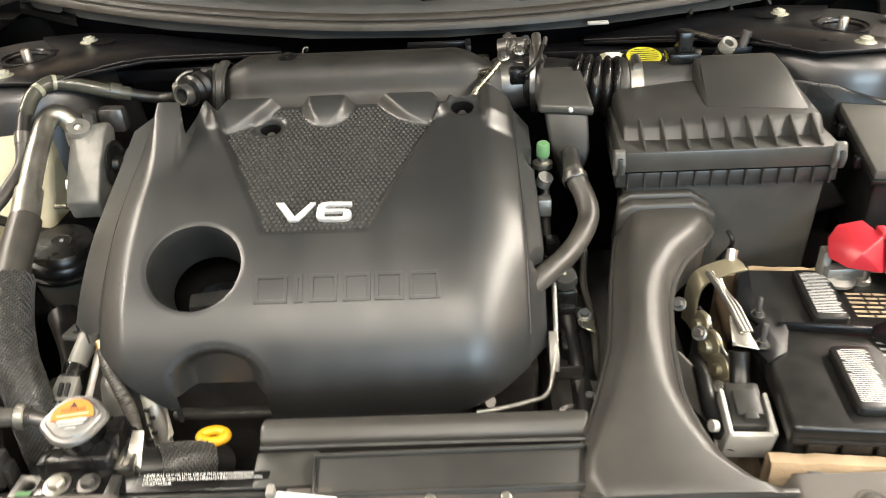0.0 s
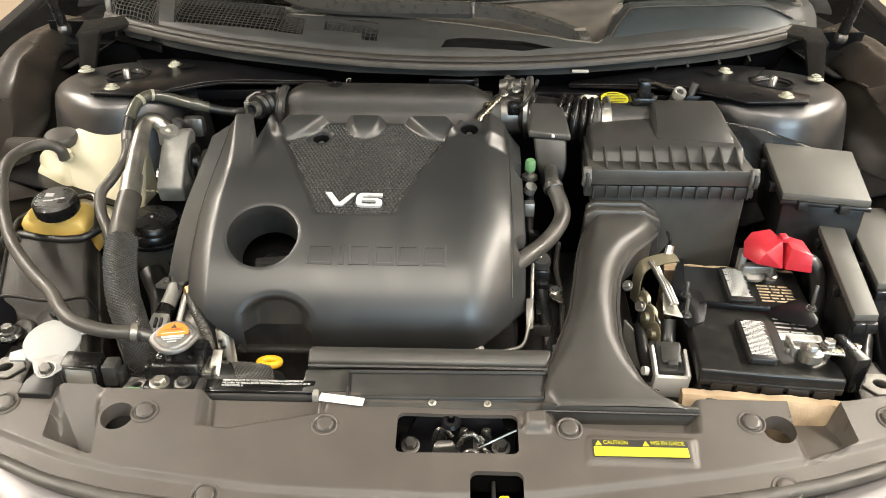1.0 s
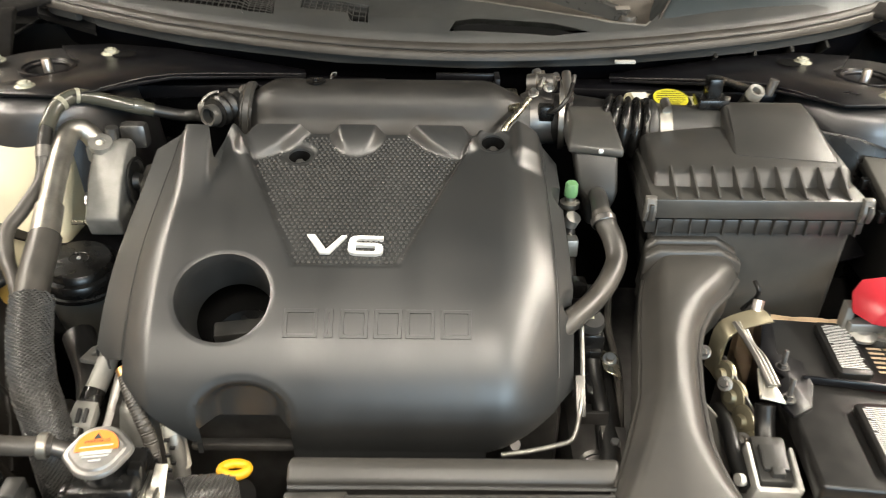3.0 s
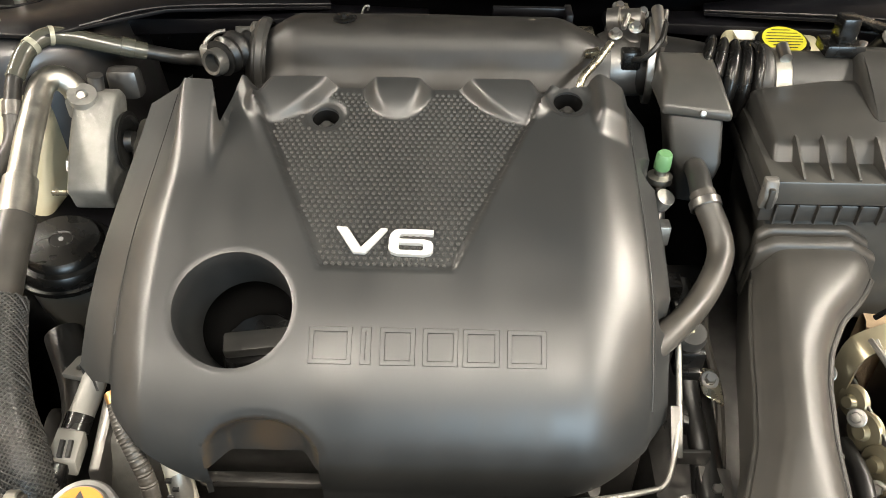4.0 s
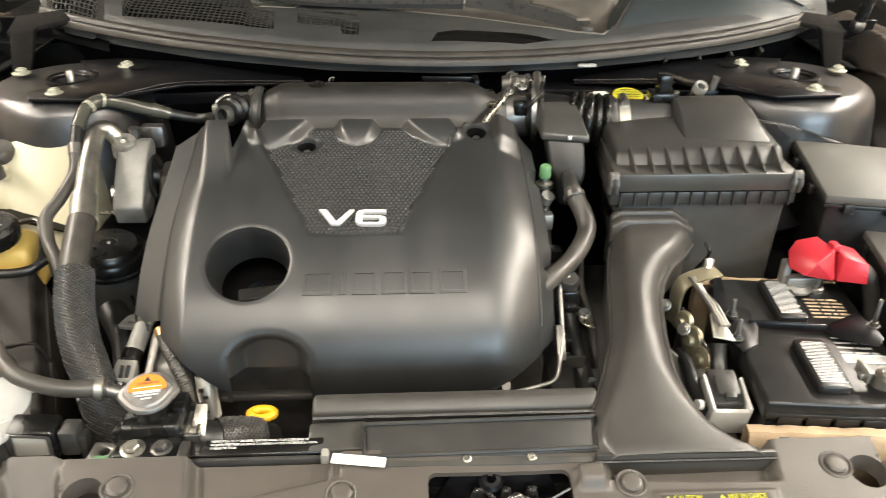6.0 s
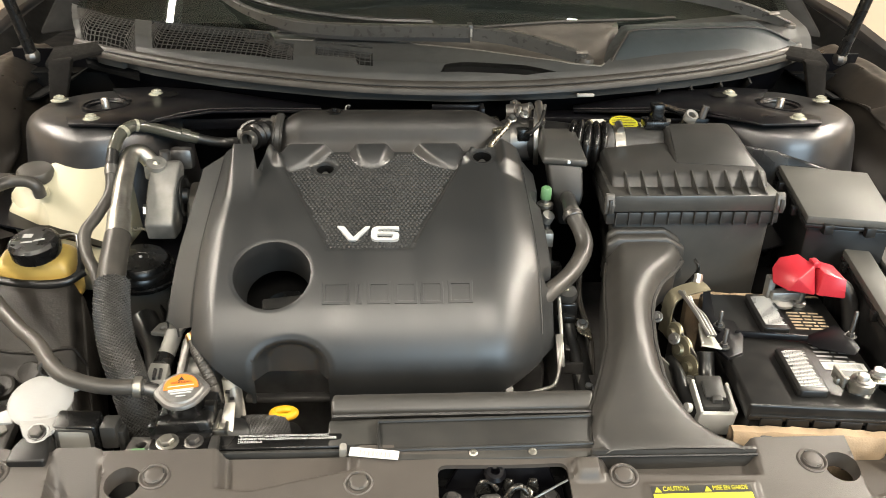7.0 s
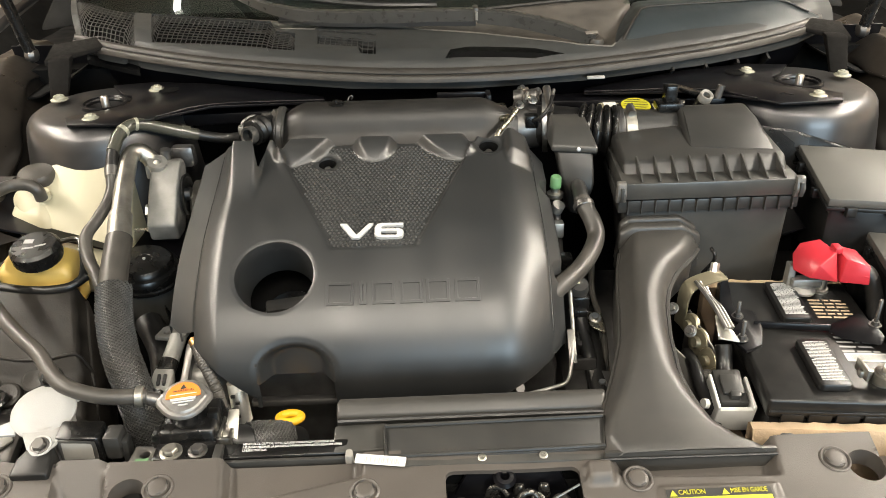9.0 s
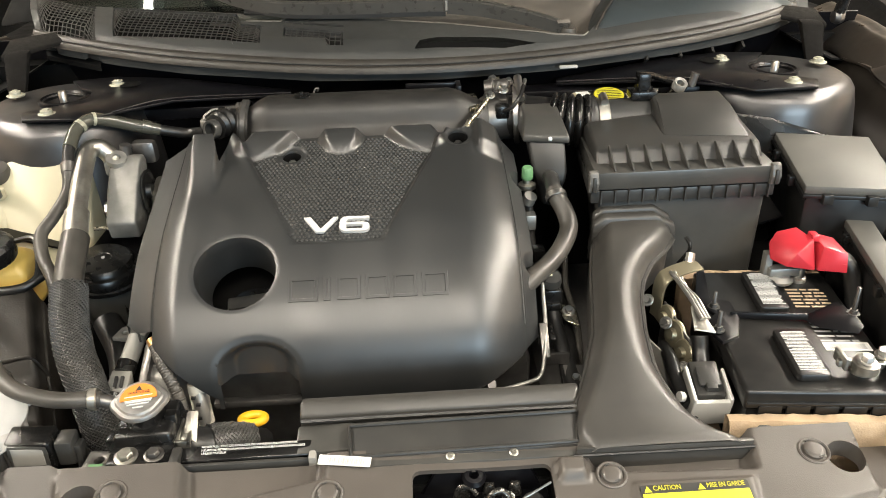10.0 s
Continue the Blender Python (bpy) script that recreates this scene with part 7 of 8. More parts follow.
def fluid_reservoir():
    t = thing("fluid_reservoir", (-0.57, 0.72, 0.72), "amber fluid reservoir with black ribbed screw cap", "reservoir")
    part("bowl", hull([(-0.628, 0.715, 0.790), (-0.528, 0.715, 0.790), (-0.605, 0.745, 0.806), (-0.545, 0.75, 0.806), (-0.625, 0.77, 0.795), (-0.53, 0.77, 0.795), (-0.62, 0.72, 0.72), (-0.53, 0.72, 0.72), (-0.62, 0.77, 0.72), (-0.53, 0.77, 0.72)], 0.009, 4), AMBER, t, "amber plastic bowl")
    m = axis((-0.565, 0.722, 0.805), (0, -0.2, 1))
    cap = part("cap", lathe([(0, 0), (0.029, 0), (0.031, 0.004), (0.031, 0.020), (0.027, 0.024), (0.0, 0.0245)], m, 56, rf=lambda u: 1 + 0.025 * (math.cos(u * math.tau * 28) > 0)), GLOSSBLACK, t, "glossy black ribbed cap")
    part("printed_mark", join(slab([(-0.014, 0.002), (-0.002, 0.002), (-0.002, 0.010), (-0.014, 0.010)], 0.0245, 0.0249, 0, m=m), slab([(0.003, -0.006), (0.016, -0.002), (0.016, 0.001), (0.003, -0.003)], 0.0245, 0.0249, 0, m=m), slab([(-0.012, -0.010), (0.002, -0.008), (0.002, -0.005), (-0.012, -0.007)], 0.0245, 0.0249, 0, m=m)), PALEGREY, cap)
    part("strap", tube([(-0.632, 0.70, 0.775), (-0.625, 0.735, 0.79), (-0.54, 0.77, 0.808), (-0.518, 0.745, 0.80), (-0.512, 0.715, 0.78), (-0.525, 0.70, 0.772)], 0.006, 10, 6, flat=0.6), RUBBER, t, "black rubber strap")
    s = thing("splash_cover", (-0.54, 0.64, 0.60), "dull black rubber splash cover with folds below the reservoir", "cover")

    def dom(u, v):
        return u, v

    def pt(u, v):
        x0, x1 = -0.642 + 0.022 * v, -0.512 + 0.045 * v
        x = x0 + (x1 - x0) * u
        y = 0.712 - 0.150 * v - 0.010 * math.sin(u * math.pi) * (1 - v)
        z = 0.772 - 0.080 * v - 0.02 * v * v
        z += 0.006 * math.sin(u * 9) * v + 0.010 * math.exp(-((u - 0.5) / 0.1) ** 2 - ((v - 0.75) / 0.12) ** 2) - 0.012 * step(0.62, 0.68, v) - 0.03 * step(0.9, 1.0, u)
        for cu in (0.25, 0.75):
            z += 0.010 * math.exp(-((u - cu) / 0.09) ** 2 - ((v - 0.86) / 0.08) ** 2)
        return Vector((x, y, z))
    part("face", sheet(30, 30, dom, pt, skirt=(0, 0.02, -0.12)), SPLASH, s, angle=60)
    for u, v in ((0.30, 0.84), (0.74, 0.86), (0.52, 0.72)):
        part("boss", lathe([(0.017, -0.002), (0.016, 0.003), (0.013, 0.0045), (0.006, 0.003), (0, 0.003)], axis(pt(u, v), (0, -0.55, 1)), 22), SPLASH, s)
    part("seam", tube([pt(u, 0.60) + Vector((0, -0.001, 0.0015)) for u in np.linspace(0.0, 1.0, 14)], 0.0022, 8, 3), SPLASH, s)
    for u in (0.02, 0.985):
        part("edge_fold", tube([pt(u, v) + Vector((0, -0.001, 0.001)) for v in np.linspace(0.02, 0.98, 12)], 0.0026, 8, 3), SPLASH, s)
    part("rim", tube([(-0.644, 0.712, 0.775), (-0.58, 0.700, 0.770), (-0.53, 0.70, 0.772), (-0.508, 0.718, 0.778)], 0.006, 10, 6), RUBBER, s)


def cooling_hoses():
    t = thing("ac_line", (-0.45, 0.70, 0.75), "aluminium air-conditioning line turning into a braided hose", "hose")
    part("pipe", tube([(-0.442, 0.872, 0.862), (-0.451, 0.880, 0.878), (-0.463, 0.880, 0.889), (-0.473, 0.868, 0.8885), (-0.473, 0.845, 0.879), (-0.470, 0.81, 0.864), (-0.466, 0.775, 0.848), (-0.462, 0.745, 0.834)], 0.0125, 18, 8), ALU, t, "bright aluminium pipe")
    part("ferrule", tube([(-0.4645, 0.765, 0.8435), (-0.460, 0.735, 0.829), (-0.458, 0.725, 0.825)], 0.0155, 18, 5, rf=lambda s: 1 - 0.06 * (0.010 < s < 0.014 or 0.024 < s < 0.028)), ALU, t)
    part("hose", tube([(-0.458, 0.728, 0.826), (-0.454, 0.69, 0.812), (-0.449, 0.655, 0.798), (-0.444, 0.63, 0.787)], 0.0175, 18, 8), RUBBERGREY, t, "dark rubber hose")
    part("sleeve", tube([(-0.447, 0.652, 0.797), (-0.438, 0.612, 0.775), (-0.424, 0.575, 0.752), (-0.410, 0.552, 0.728), (-0.398, 0.532, 0.70), (-0.39, 0.52, 0.665), (-0.388, 0.515, 0.63)], 0.0205, 22, 10), RUBBER, t)
    part("sleeve_weave", braid([(-0.447, 0.652, 0.797), (-0.438, 0.612, 0.775), (-0.424, 0.575, 0.752), (-0.410, 0.552, 0.728), (-0.398, 0.532, 0.70), (-0.39, 0.52, 0.665), (-0.388, 0.515, 0.63)], 0.0214, 26), STRAND, t, "grey-black braided sleeve")
    part("mount_lug", join(lathe([(0.006, 0), (0.014, 0), (0.014, 0.008), (0.006, 0.008), (0.006, 0)], axis((-0.438, 0.868, 0.872), (0.2, -0.4, 1)), 20), box(-0.456, -0.432, 0.862, 0.88, 0.852, 0.874, 0.004)), CASTALU, t)
    part("service_port", tube([(-0.430, 0.885, 0.872), (-0.428, 0.885, 0.890)], 0.008, 10, 1), DARKSTEEL, t)
    h = thing("heater_hose", (-0.47, 0.80, 0.84), "thin dark hose wrapped in clear foil along the turret", "hose")
    run = [(-0.318, 0.912, 0.893), (-0.335, 0.940, 0.884), (-0.361, 0.950, 0.880), (-0.395, 0.944, 0.889), (-0.43, 0.928, 0.904), (-0.457, 0.912, 0.918), (-0.474, 0.900, 0.923), (-0.487, 0.880, 0.916), (-0.492, 0.855, 0.900), (-0.490, 0.830, 0.880)]
    part("hose", tube(run, 0.0078, 12, 8), RUBBER, h)
    part("tail", tube([(-0.490, 0.830, 0.880), (-0.488, 0.807, 0.856), (-0.497, 0.768, 0.838), (-0.505, 0.738, 0.826), (-0.494, 0.706, 0.808), (-0.474, 0.675, 0.795), (-0.46, 0.64, 0.76)], 0.0082, 12, 8), RUBBERGREY, h)
    part("cap_joint", tube([(-0.491, 0.836, 0.885), (-0.489, 0.826, 0.875)], 0.0095, 10, 1), DARKSTEEL, h)
    part("clear_sleeve", tube(run[3:9], 0.0092, 14, 8), FOIL, h, "clear plastic sleeve, creased")
    for a, b in (((-0.468, 0.9045, 0.9225), (-0.4715, 0.902, 0.9235)), ((-0.482, 0.889, 0.920), (-0.4845, 0.884, 0.9185))):
        part("tape", tube([a, b], 0.0096, 12, 1), PAINTNUT, h, "yellowed tape")
    part("clip", lathe([(0.0085, 0), (0.0105, 0.001), (0.0105, 0.014), (0.0085, 0.015)], axis((-0.405, 0.940, 0.8935), (-0.85, -0.35, 0.38)), 16), FOIL, h, "cloudy plastic clip")
    l = thing("vacuum_hose", (-0.30, 0.90, 0.88), "thick black hose loop with spring clip behind the cover", "hose")
    part("hose", tube([(-0.262, 0.945, 0.880), (-0.275, 0.928, 0.898), (-0.288, 0.910, 0.908), (-0.300, 0.890, 0.908)], 0.019, 22, 14, rf=lambda q: (1.0 + 0.10 * math.cos(q * math.tau / 0.011)) * (1 - 3.2 * max(q - 0.045, 0))), RUBBER, l)
    part("open_end", lathe([(0.009, -0.010), (0.009, 0.006), (0.012, 0.007), (0.0135, 0.004), (0.0135, -0.004)], axis((-0.303, 0.885, 0.907), (-0.45, -0.8, 0.15)), 22), PLASTIC_GREY, l, "cut end of the elbow")
    part("clip", tube([(-0.312, 0.902, 0.905), (-0.318, 0.906, 0.916), (-0.308, 0.914, 0.924), (-0.298, 0.916, 0.926)], 0.0024, 8, 5), DARKSTEEL, l, "dull spring clip")
    part("tab", box(-0.323, -0.312, 0.898, 0.910, 0.902, 0.916, 0.003), CASTALU, l)


FOIL = bpy.data.materials.new("clear_foil")
FOIL.use_nodes = True
fb = FOIL.node_tree.nodes["Principled BSDF"]
fb.inputs["Base Color"].default_value = (0.05, 0.05, 0.04, 1)
fb.inputs["Roughness"].default_value, fb.inputs["Coat Weight"].default_value = 0.22, 0.3


def engine_mount():
    t = thing("engine_mount", (-0.42, 0.85, 0.74), "cast aluminium engine mount bracket with black bush", "engine mount")
    outline = [(0.806, 0.782), (0.799, 0.808), (0.832, 0.846), (0.858, 0.868), (0.874, 0.876), (0.889, 0.874), (0.897, 0.862), (0.880, 0.825), (0.862, 0.80), (0.838, 0.780)]
    turn = Matrix(((0, 0, 1, 0), (1, 0, 0, 0), (0, 1, 0, 0), (0, 0, 0, 1)))
    part("arch", slab(outline[::-1], -0.447, -0.406, 0.004, 3, m=turn), MOUNTALU, t, "rough cast aluminium")
    part("bush", lathe([(0.030, 0), (0.031, 0.003), (0.027, 0.004), (0.024, 0.001), (0.012, 0.001), (0.010, 0.008), (0, 0.009)], axis((-0.4045, 0.866, 0.826), (1, 0, 0)), 28), RUBBER, t)
    part("foot", hull([(-0.40, 0.90, 0.835), (-0.365, 0.90, 0.84), (-0.40, 0.86, 0.825), (-0.365, 0.86, 0.83), (-0.40, 0.84, 0.77), (-0.362, 0.84, 0.77), (-0.40, 0.9, 0.77), (-0.362, 0.9, 0.77)], 0.005), ALU, t, "bright machined foot")
    part("rear_lug", hull([(-0.43, 0.905, 0.885), (-0.395, 0.905, 0.885), (-0.43, 0.925, 0.885), (-0.395, 0.925, 0.885), (-0.43, 0.905, 0.85), (-0.395, 0.905, 0.85), (-0.43, 0.93, 0.85), (-0.395, 0.93, 0.85)], 0.008), DARKSTEEL, t)
    part("bolt", lathe([(0.0, 0), (0.010, 0), (0.010, 0.008), (0, 0.009)], axis((-0.448, 0.835, 0.815), (-1, -0.2, 0.1)), 6), STEEL, t)
    part("rod", tube([(-0.47, 0.815, 0.795), (-0.44, 0.815, 0.795)], 0.003, 8, 1), ZINC, t)


TAGPAPER = mat("aged_tag", (0.40, 0.375, 0.32), 0.55, var=0.1, vscale=60)


def vacuum_canister():
    t = thing("canister", (-0.445, 0.76, 0.66), "glossy black round canister with domed lid", "canister")
    m = axis((-0.452, 0.772, 0.70), (0.08, -0.12, 1)) @ Matrix.Diagonal((1.12, 1.12, 1, 1))
    part("lid", lathe([(0.040, 0.045), (0.042, 0.050), (0.042, 0.062), (0.0395, 0.067), (0.035, 0.0685), (0.034, 0.073), (0.031, 0.0765), (0.010, 0.0785), (0.009, 0.0775), (0, 0.0775)], m, 48), GLOSSBLACK, t)
    part("body", lathe([(0, -0.04), (0.026, -0.04), (0.034, 0.0), (0.038, 0.04), (0.040, 0.045)], m, 36), LIDGREY, t)
    part("lid_rim", lathe([(0.0405, 0.045), (0.0445, 0.047), (0.0445, 0.052), (0.041, 0.054)], m, 40), GLOSSBLACK, t)
    part("pip", lathe([(0.002, 0.077), (0.002, 0.079), (0, 0.079)], m, 10), PALEGREY, t)
    part("side_lead", tube([(-0.405, 0.735, 0.72), (-0.395, 0.70, 0.725), (-0.392, 0.66, 0.715), (-0.40, 0.62, 0.69)], 0.005, 10, 6), RUBBER, t)
    part("strut", hull([(-0.415, 0.72, 0.73), (-0.395, 0.71, 0.70), (-0.37, 0.64, 0.66), (-0.38, 0.65, 0.65), (-0.42, 0.73, 0.715), (-0.40, 0.715, 0.68)], 0.003), GLOSSBLACK, t)
    c = thing("cam_sensor", (-0.365, 0.58, 0.73), "grey plug on an aluminium sensor by the timing case", "sensor")
    part("tab", slab([(-0.398, 0.620), (-0.360, 0.612), (-0.356, 0.640), (-0.372, 0.652), (-0.392, 0.640)], 0.738, 0.744, 0.002, holes=[ring_poly(-0.384, 0.628, 0.0038, 12)]), MOUNTALU, c)
    part("barrel", tube([(-0.368, 0.618, 0.742), (-0.370, 0.600, 0.735), (-0.373, 0.586, 0.728)], 0.0105, 18, 4), PLUG, c)
    part("collar", tube([(-0.373, 0.588, 0.729), (-0.375, 0.576, 0.723)], 0.0112, 18, 1), GLOSSBLACK, c)
    part("plug", hull([(-0.389, 0.578, 0.727), (-0.364, 0.575, 0.729), (-0.393, 0.553, 0.716), (-0.366, 0.549, 0.718), (-0.389, 0.575, 0.712), (-0.364, 0.572, 0.712), (-0.393, 0.550, 0.702), (-0.366, 0.546, 0.702)], 0.0025), PLUG, c, "pale grey plug")
    part("slot", join(*[box(x, x + 0.003, 0.5525, 0.5665, 0.7215, 0.7255, 0, m=Matrix.Translation((0, 0.560, 0.72)) @ Matrix.Rotation(0.42, 4, "X") @ Matrix.Translation((0, -0.560, -0.72))) for x in (-0.381, -0.374)]), INK, c)
    part("lead", tube([(-0.381, 0.553, 0.712), (-0.384, 0.54, 0.700), (-0.382, 0.53, 0.67)], 0.009, 12, 5), GLOSSBLACK, c)
    k = thing("wire_conduit", (-0.32, 0.55, 0.70), "black corrugated conduit with brass end", "conduit")
    part("conduit", tube([(-0.333, 0.578, 0.756), (-0.325, 0.562, 0.747), (-0.314, 0.548, 0.733), (-0.304, 0.536, 0.712), (-0.300, 0.525, 0.685), (-0.30, 0.52, 0.65)], 0.0070, 14, 20, rf=ribbed(0.0032, 0.05)), RUBBERGREY, k)
    part("brass_end", tube([(-0.338, 0.586, 0.76), (-0.333, 0.578, 0.756)], 0.007, 10, 1), COPPER, k)
    part("bright_bracket", hull([(-0.352, 0.60, 0.748), (-0.340, 0.595, 0.750), (-0.356, 0.545, 0.712), (-0.346, 0.545, 0.714), (-0.358, 0.535, 0.66), (-0.348, 0.535, 0.66), (-0.345, 0.60, 0.73)], 0.002), DARKSTEEL, k)
    g = thing("tag_tube", (-0.285, 0.545, 0.66), "pale tube with a printed white tag", "tube")
    part("tube", tube([(-0.290, 0.562, 0.72), (-0.285, 0.548, 0.695), (-0.282, 0.54, 0.655)], 0.009, 16, 4), CASTALU, g)
    part("tag", tube([(-0.289, 0.558, 0.716), (-0.2835, 0.5445, 0.668)], 0.0110, 20, 1), TAGPAPER, g, "white printed tag")
    part("bars", join(*[box(-0.293 + 0.005 * (k % 2), -0.288 + 0.005 * (k % 2), 0.5315 + 0.0022 * k, 0.5345 + 0.0022 * k, 0.673 + 0.008 * k, 0.676 + 0.008 * k, 0) for k in range(5)]), INK, g)


CAPSTEEL = mat("dull_steel", (0.260, 0.256, 0.250), 0.48, metal=0.9, var=0.2, vscale=60, rvar=0.08, dust=0.05)


def radiator_neck():
    n = thing("radiator_filler", (-0.32, 0.48, 0.66), "black radiator filler neck with steel cap and orange warning label", "radiator filler")
    m = axis((-0.322, 0.475, 0.760), (0.02, -0.24, 1)) @ Matrix.Rotation(radians(4), 4, "Z")

    def lobes(u):
        return 1 + 0.16 * max(math.cos(u * math.tau * 2), 0) ** 5
    t = n
    cap = part("cap", lathe([(0.018, -0.006), (0.0245, -0.005), (0.0262, -0.003), (0.0262, -0.001), (0.0245, 0.0015), (0.0212, 0.002), (0.0195, 0.004), (0, 0.0045)], m, 48, rf=lobes), CAPSTEEL, t, "pressed steel cap")
    part("label", slab([(0.0185 * math.cos(a), 0.0185 * math.sin(a)) for a in [radians(-6 + 192 * k / 20) for k in range(21)]], 0.0045, 0.0054, 0, m=m), ORANGE, cap, "orange warning label")
    part("triangle", slab([(-0.0035, 0.0095), (0.0035, 0.0095), (0, 0.0155)], 0.0054, 0.0057, 0, m=m), INK, cap)
    part("notice_text", text_bm("WARNING", 0.0046, m @ Matrix.Translation((-0.0112, 0.0045, 0.0056)), 0.0001, 1.0), INK, cap)
    part("bars", join(*[slab([(-w, y), (w, y), (w, y + 0.0008), (-w, y + 0.0008)], 0.0044, 0.0058, 0, m=m) for y, w in ((0.0015, 0.014), (-0.0035, 0.0135), (-0.0055, 0.013), (-0.0085, 0.011), (-0.0125, 0.005))]), PAPER, cap)
    part("neck", lathe([(0.020, 0.69), (0.020, 0.745), (0.022, 0.748), (0.022, 0.756), (0.018, 0.757)], Matrix.Translation((-0.322, 0.479, 0)), 28), GLOSSBLACK, n)
    part("spout", tube([(-0.34, 0.479, 0.752), (-0.366, 0.479, 0.762)], 0.007, 12, 1), DARKSTEEL, n)
    part("bolt_shelf", box(-0.352, -0.288, 0.426, 0.452, 0.70, 0.7195, 0.002), GLOSSBLACK, n)
    part("neck_box", hull([(-0.350, 0.452, 0.733), (-0.290, 0.452, 0.735), (-0.350, 0.505, 0.737), (-0.290, 0.505, 0.738), (-0.355, 0.448, 0.70), (-0.285, 0.448, 0.70), (-0.355, 0.51, 0.70), (-0.285, 0.51, 0.70)], 0.005, 3), GLOSSBLACK, n)
    part("tank_end", hull([(-0.355, 0.44, 0.71), (-0.285, 0.44, 0.71), (-0.355, 0.51, 0.72), (-0.285, 0.51, 0.72), (-0.36, 0.435, 0.62), (-0.28, 0.435, 0.62), (-0.36, 0.52, 0.62), (-0.28, 0.52, 0.62)], 0.006), GLOSSBLACK, n)
    part("side_clip", box(-0.300, -0.288, 0.47, 0.482, 0.71, 0.742, 0.002), GLOSSBLACK, n)
    part("side_clip", box(-0.358, -0.345, 0.452, 0.47, 0.70, 0.728, 0.002), GLOSSBLACK, n)
    part("lug", slab([(-0.38, 0.432), (-0.345, 0.43), (-0.345, 0.455), (-0.378, 0.458)], 0.702, 0.712, 0.002, holes=[ring_poly(-0.364, 0.443, 0.005, 14)]), DARKSTEEL, n)
    part("green_dab", box(-0.372, -0.358, 0.4315, 0.436, 0.7122, 0.7128, 0), GREEN, n)
    for p, r in (((-0.333, 0.436, 0.720), 0.0105), ((-0.305, 0.436, 0.720), 0.009)):
        hexbolt(n, "bolt", p, (0, -0.1, 1), r * 0.75, 0.006, r * 1.15, ALU if r > 0.0092 else DARKSTEEL)
    h = thing("upper_radiator_hose", (-0.25, 0.48, 0.66), "black radiator hose with plated clamp and woven cover", "hose")
    part("hose", tube([(-0.31, 0.478, 0.70), (-0.285, 0.474, 0.70), (-0.262, 0.476, 0.695), (-0.235, 0.492, 0.682), (-0.215, 0.51, 0.66)], 0.019, 20, 8), RUBBER, h)
    part("woven_cover", tube([(-0.262, 0.476, 0.695), (-0.245, 0.486, 0.688), (-0.225, 0.50, 0.674)], 0.0205, 20, 8), RUBBER, h)
    part("cover_weave", braid([(-0.262, 0.476, 0.695), (-0.245, 0.486, 0.688), (-0.225, 0.50, 0.674)], 0.0213, 24), STRAND, h)
    part("clamp", join(lathe([(0.0195, 0), (0.021, 0.001), (0.021, 0.010), (0.0195, 0.011)], axis((-0.286, 0.474, 0.70), (1, 0, -0.05)), 26), box(-0.289, -0.273, 0.462, 0.466, 0.712, 0.716, 0.0005), box(-0.289, -0.285, 0.452, 0.49, 0.716, 0.7215, 0.001), box(-0.277, -0.273, 0.452, 0.49, 0.716, 0.7215, 0.001), box(-0.289, -0.273, 0.452, 0.456, 0.7, 0.7215, 0.001), hull([(-0.284, 0.4515, 0.700), (-0.270, 0.4515, 0.700), (-0.282, 0.470, 0.7225), (-0.268, 0.470, 0.7225), (-0.280, 0.486, 0.734), (-0.268, 0.486, 0.734), (-0.282, 0.473, 0.7215), (-0.268, 0.473, 0.7215)], 0.0012)), ALU, h, "plated hose clamp")


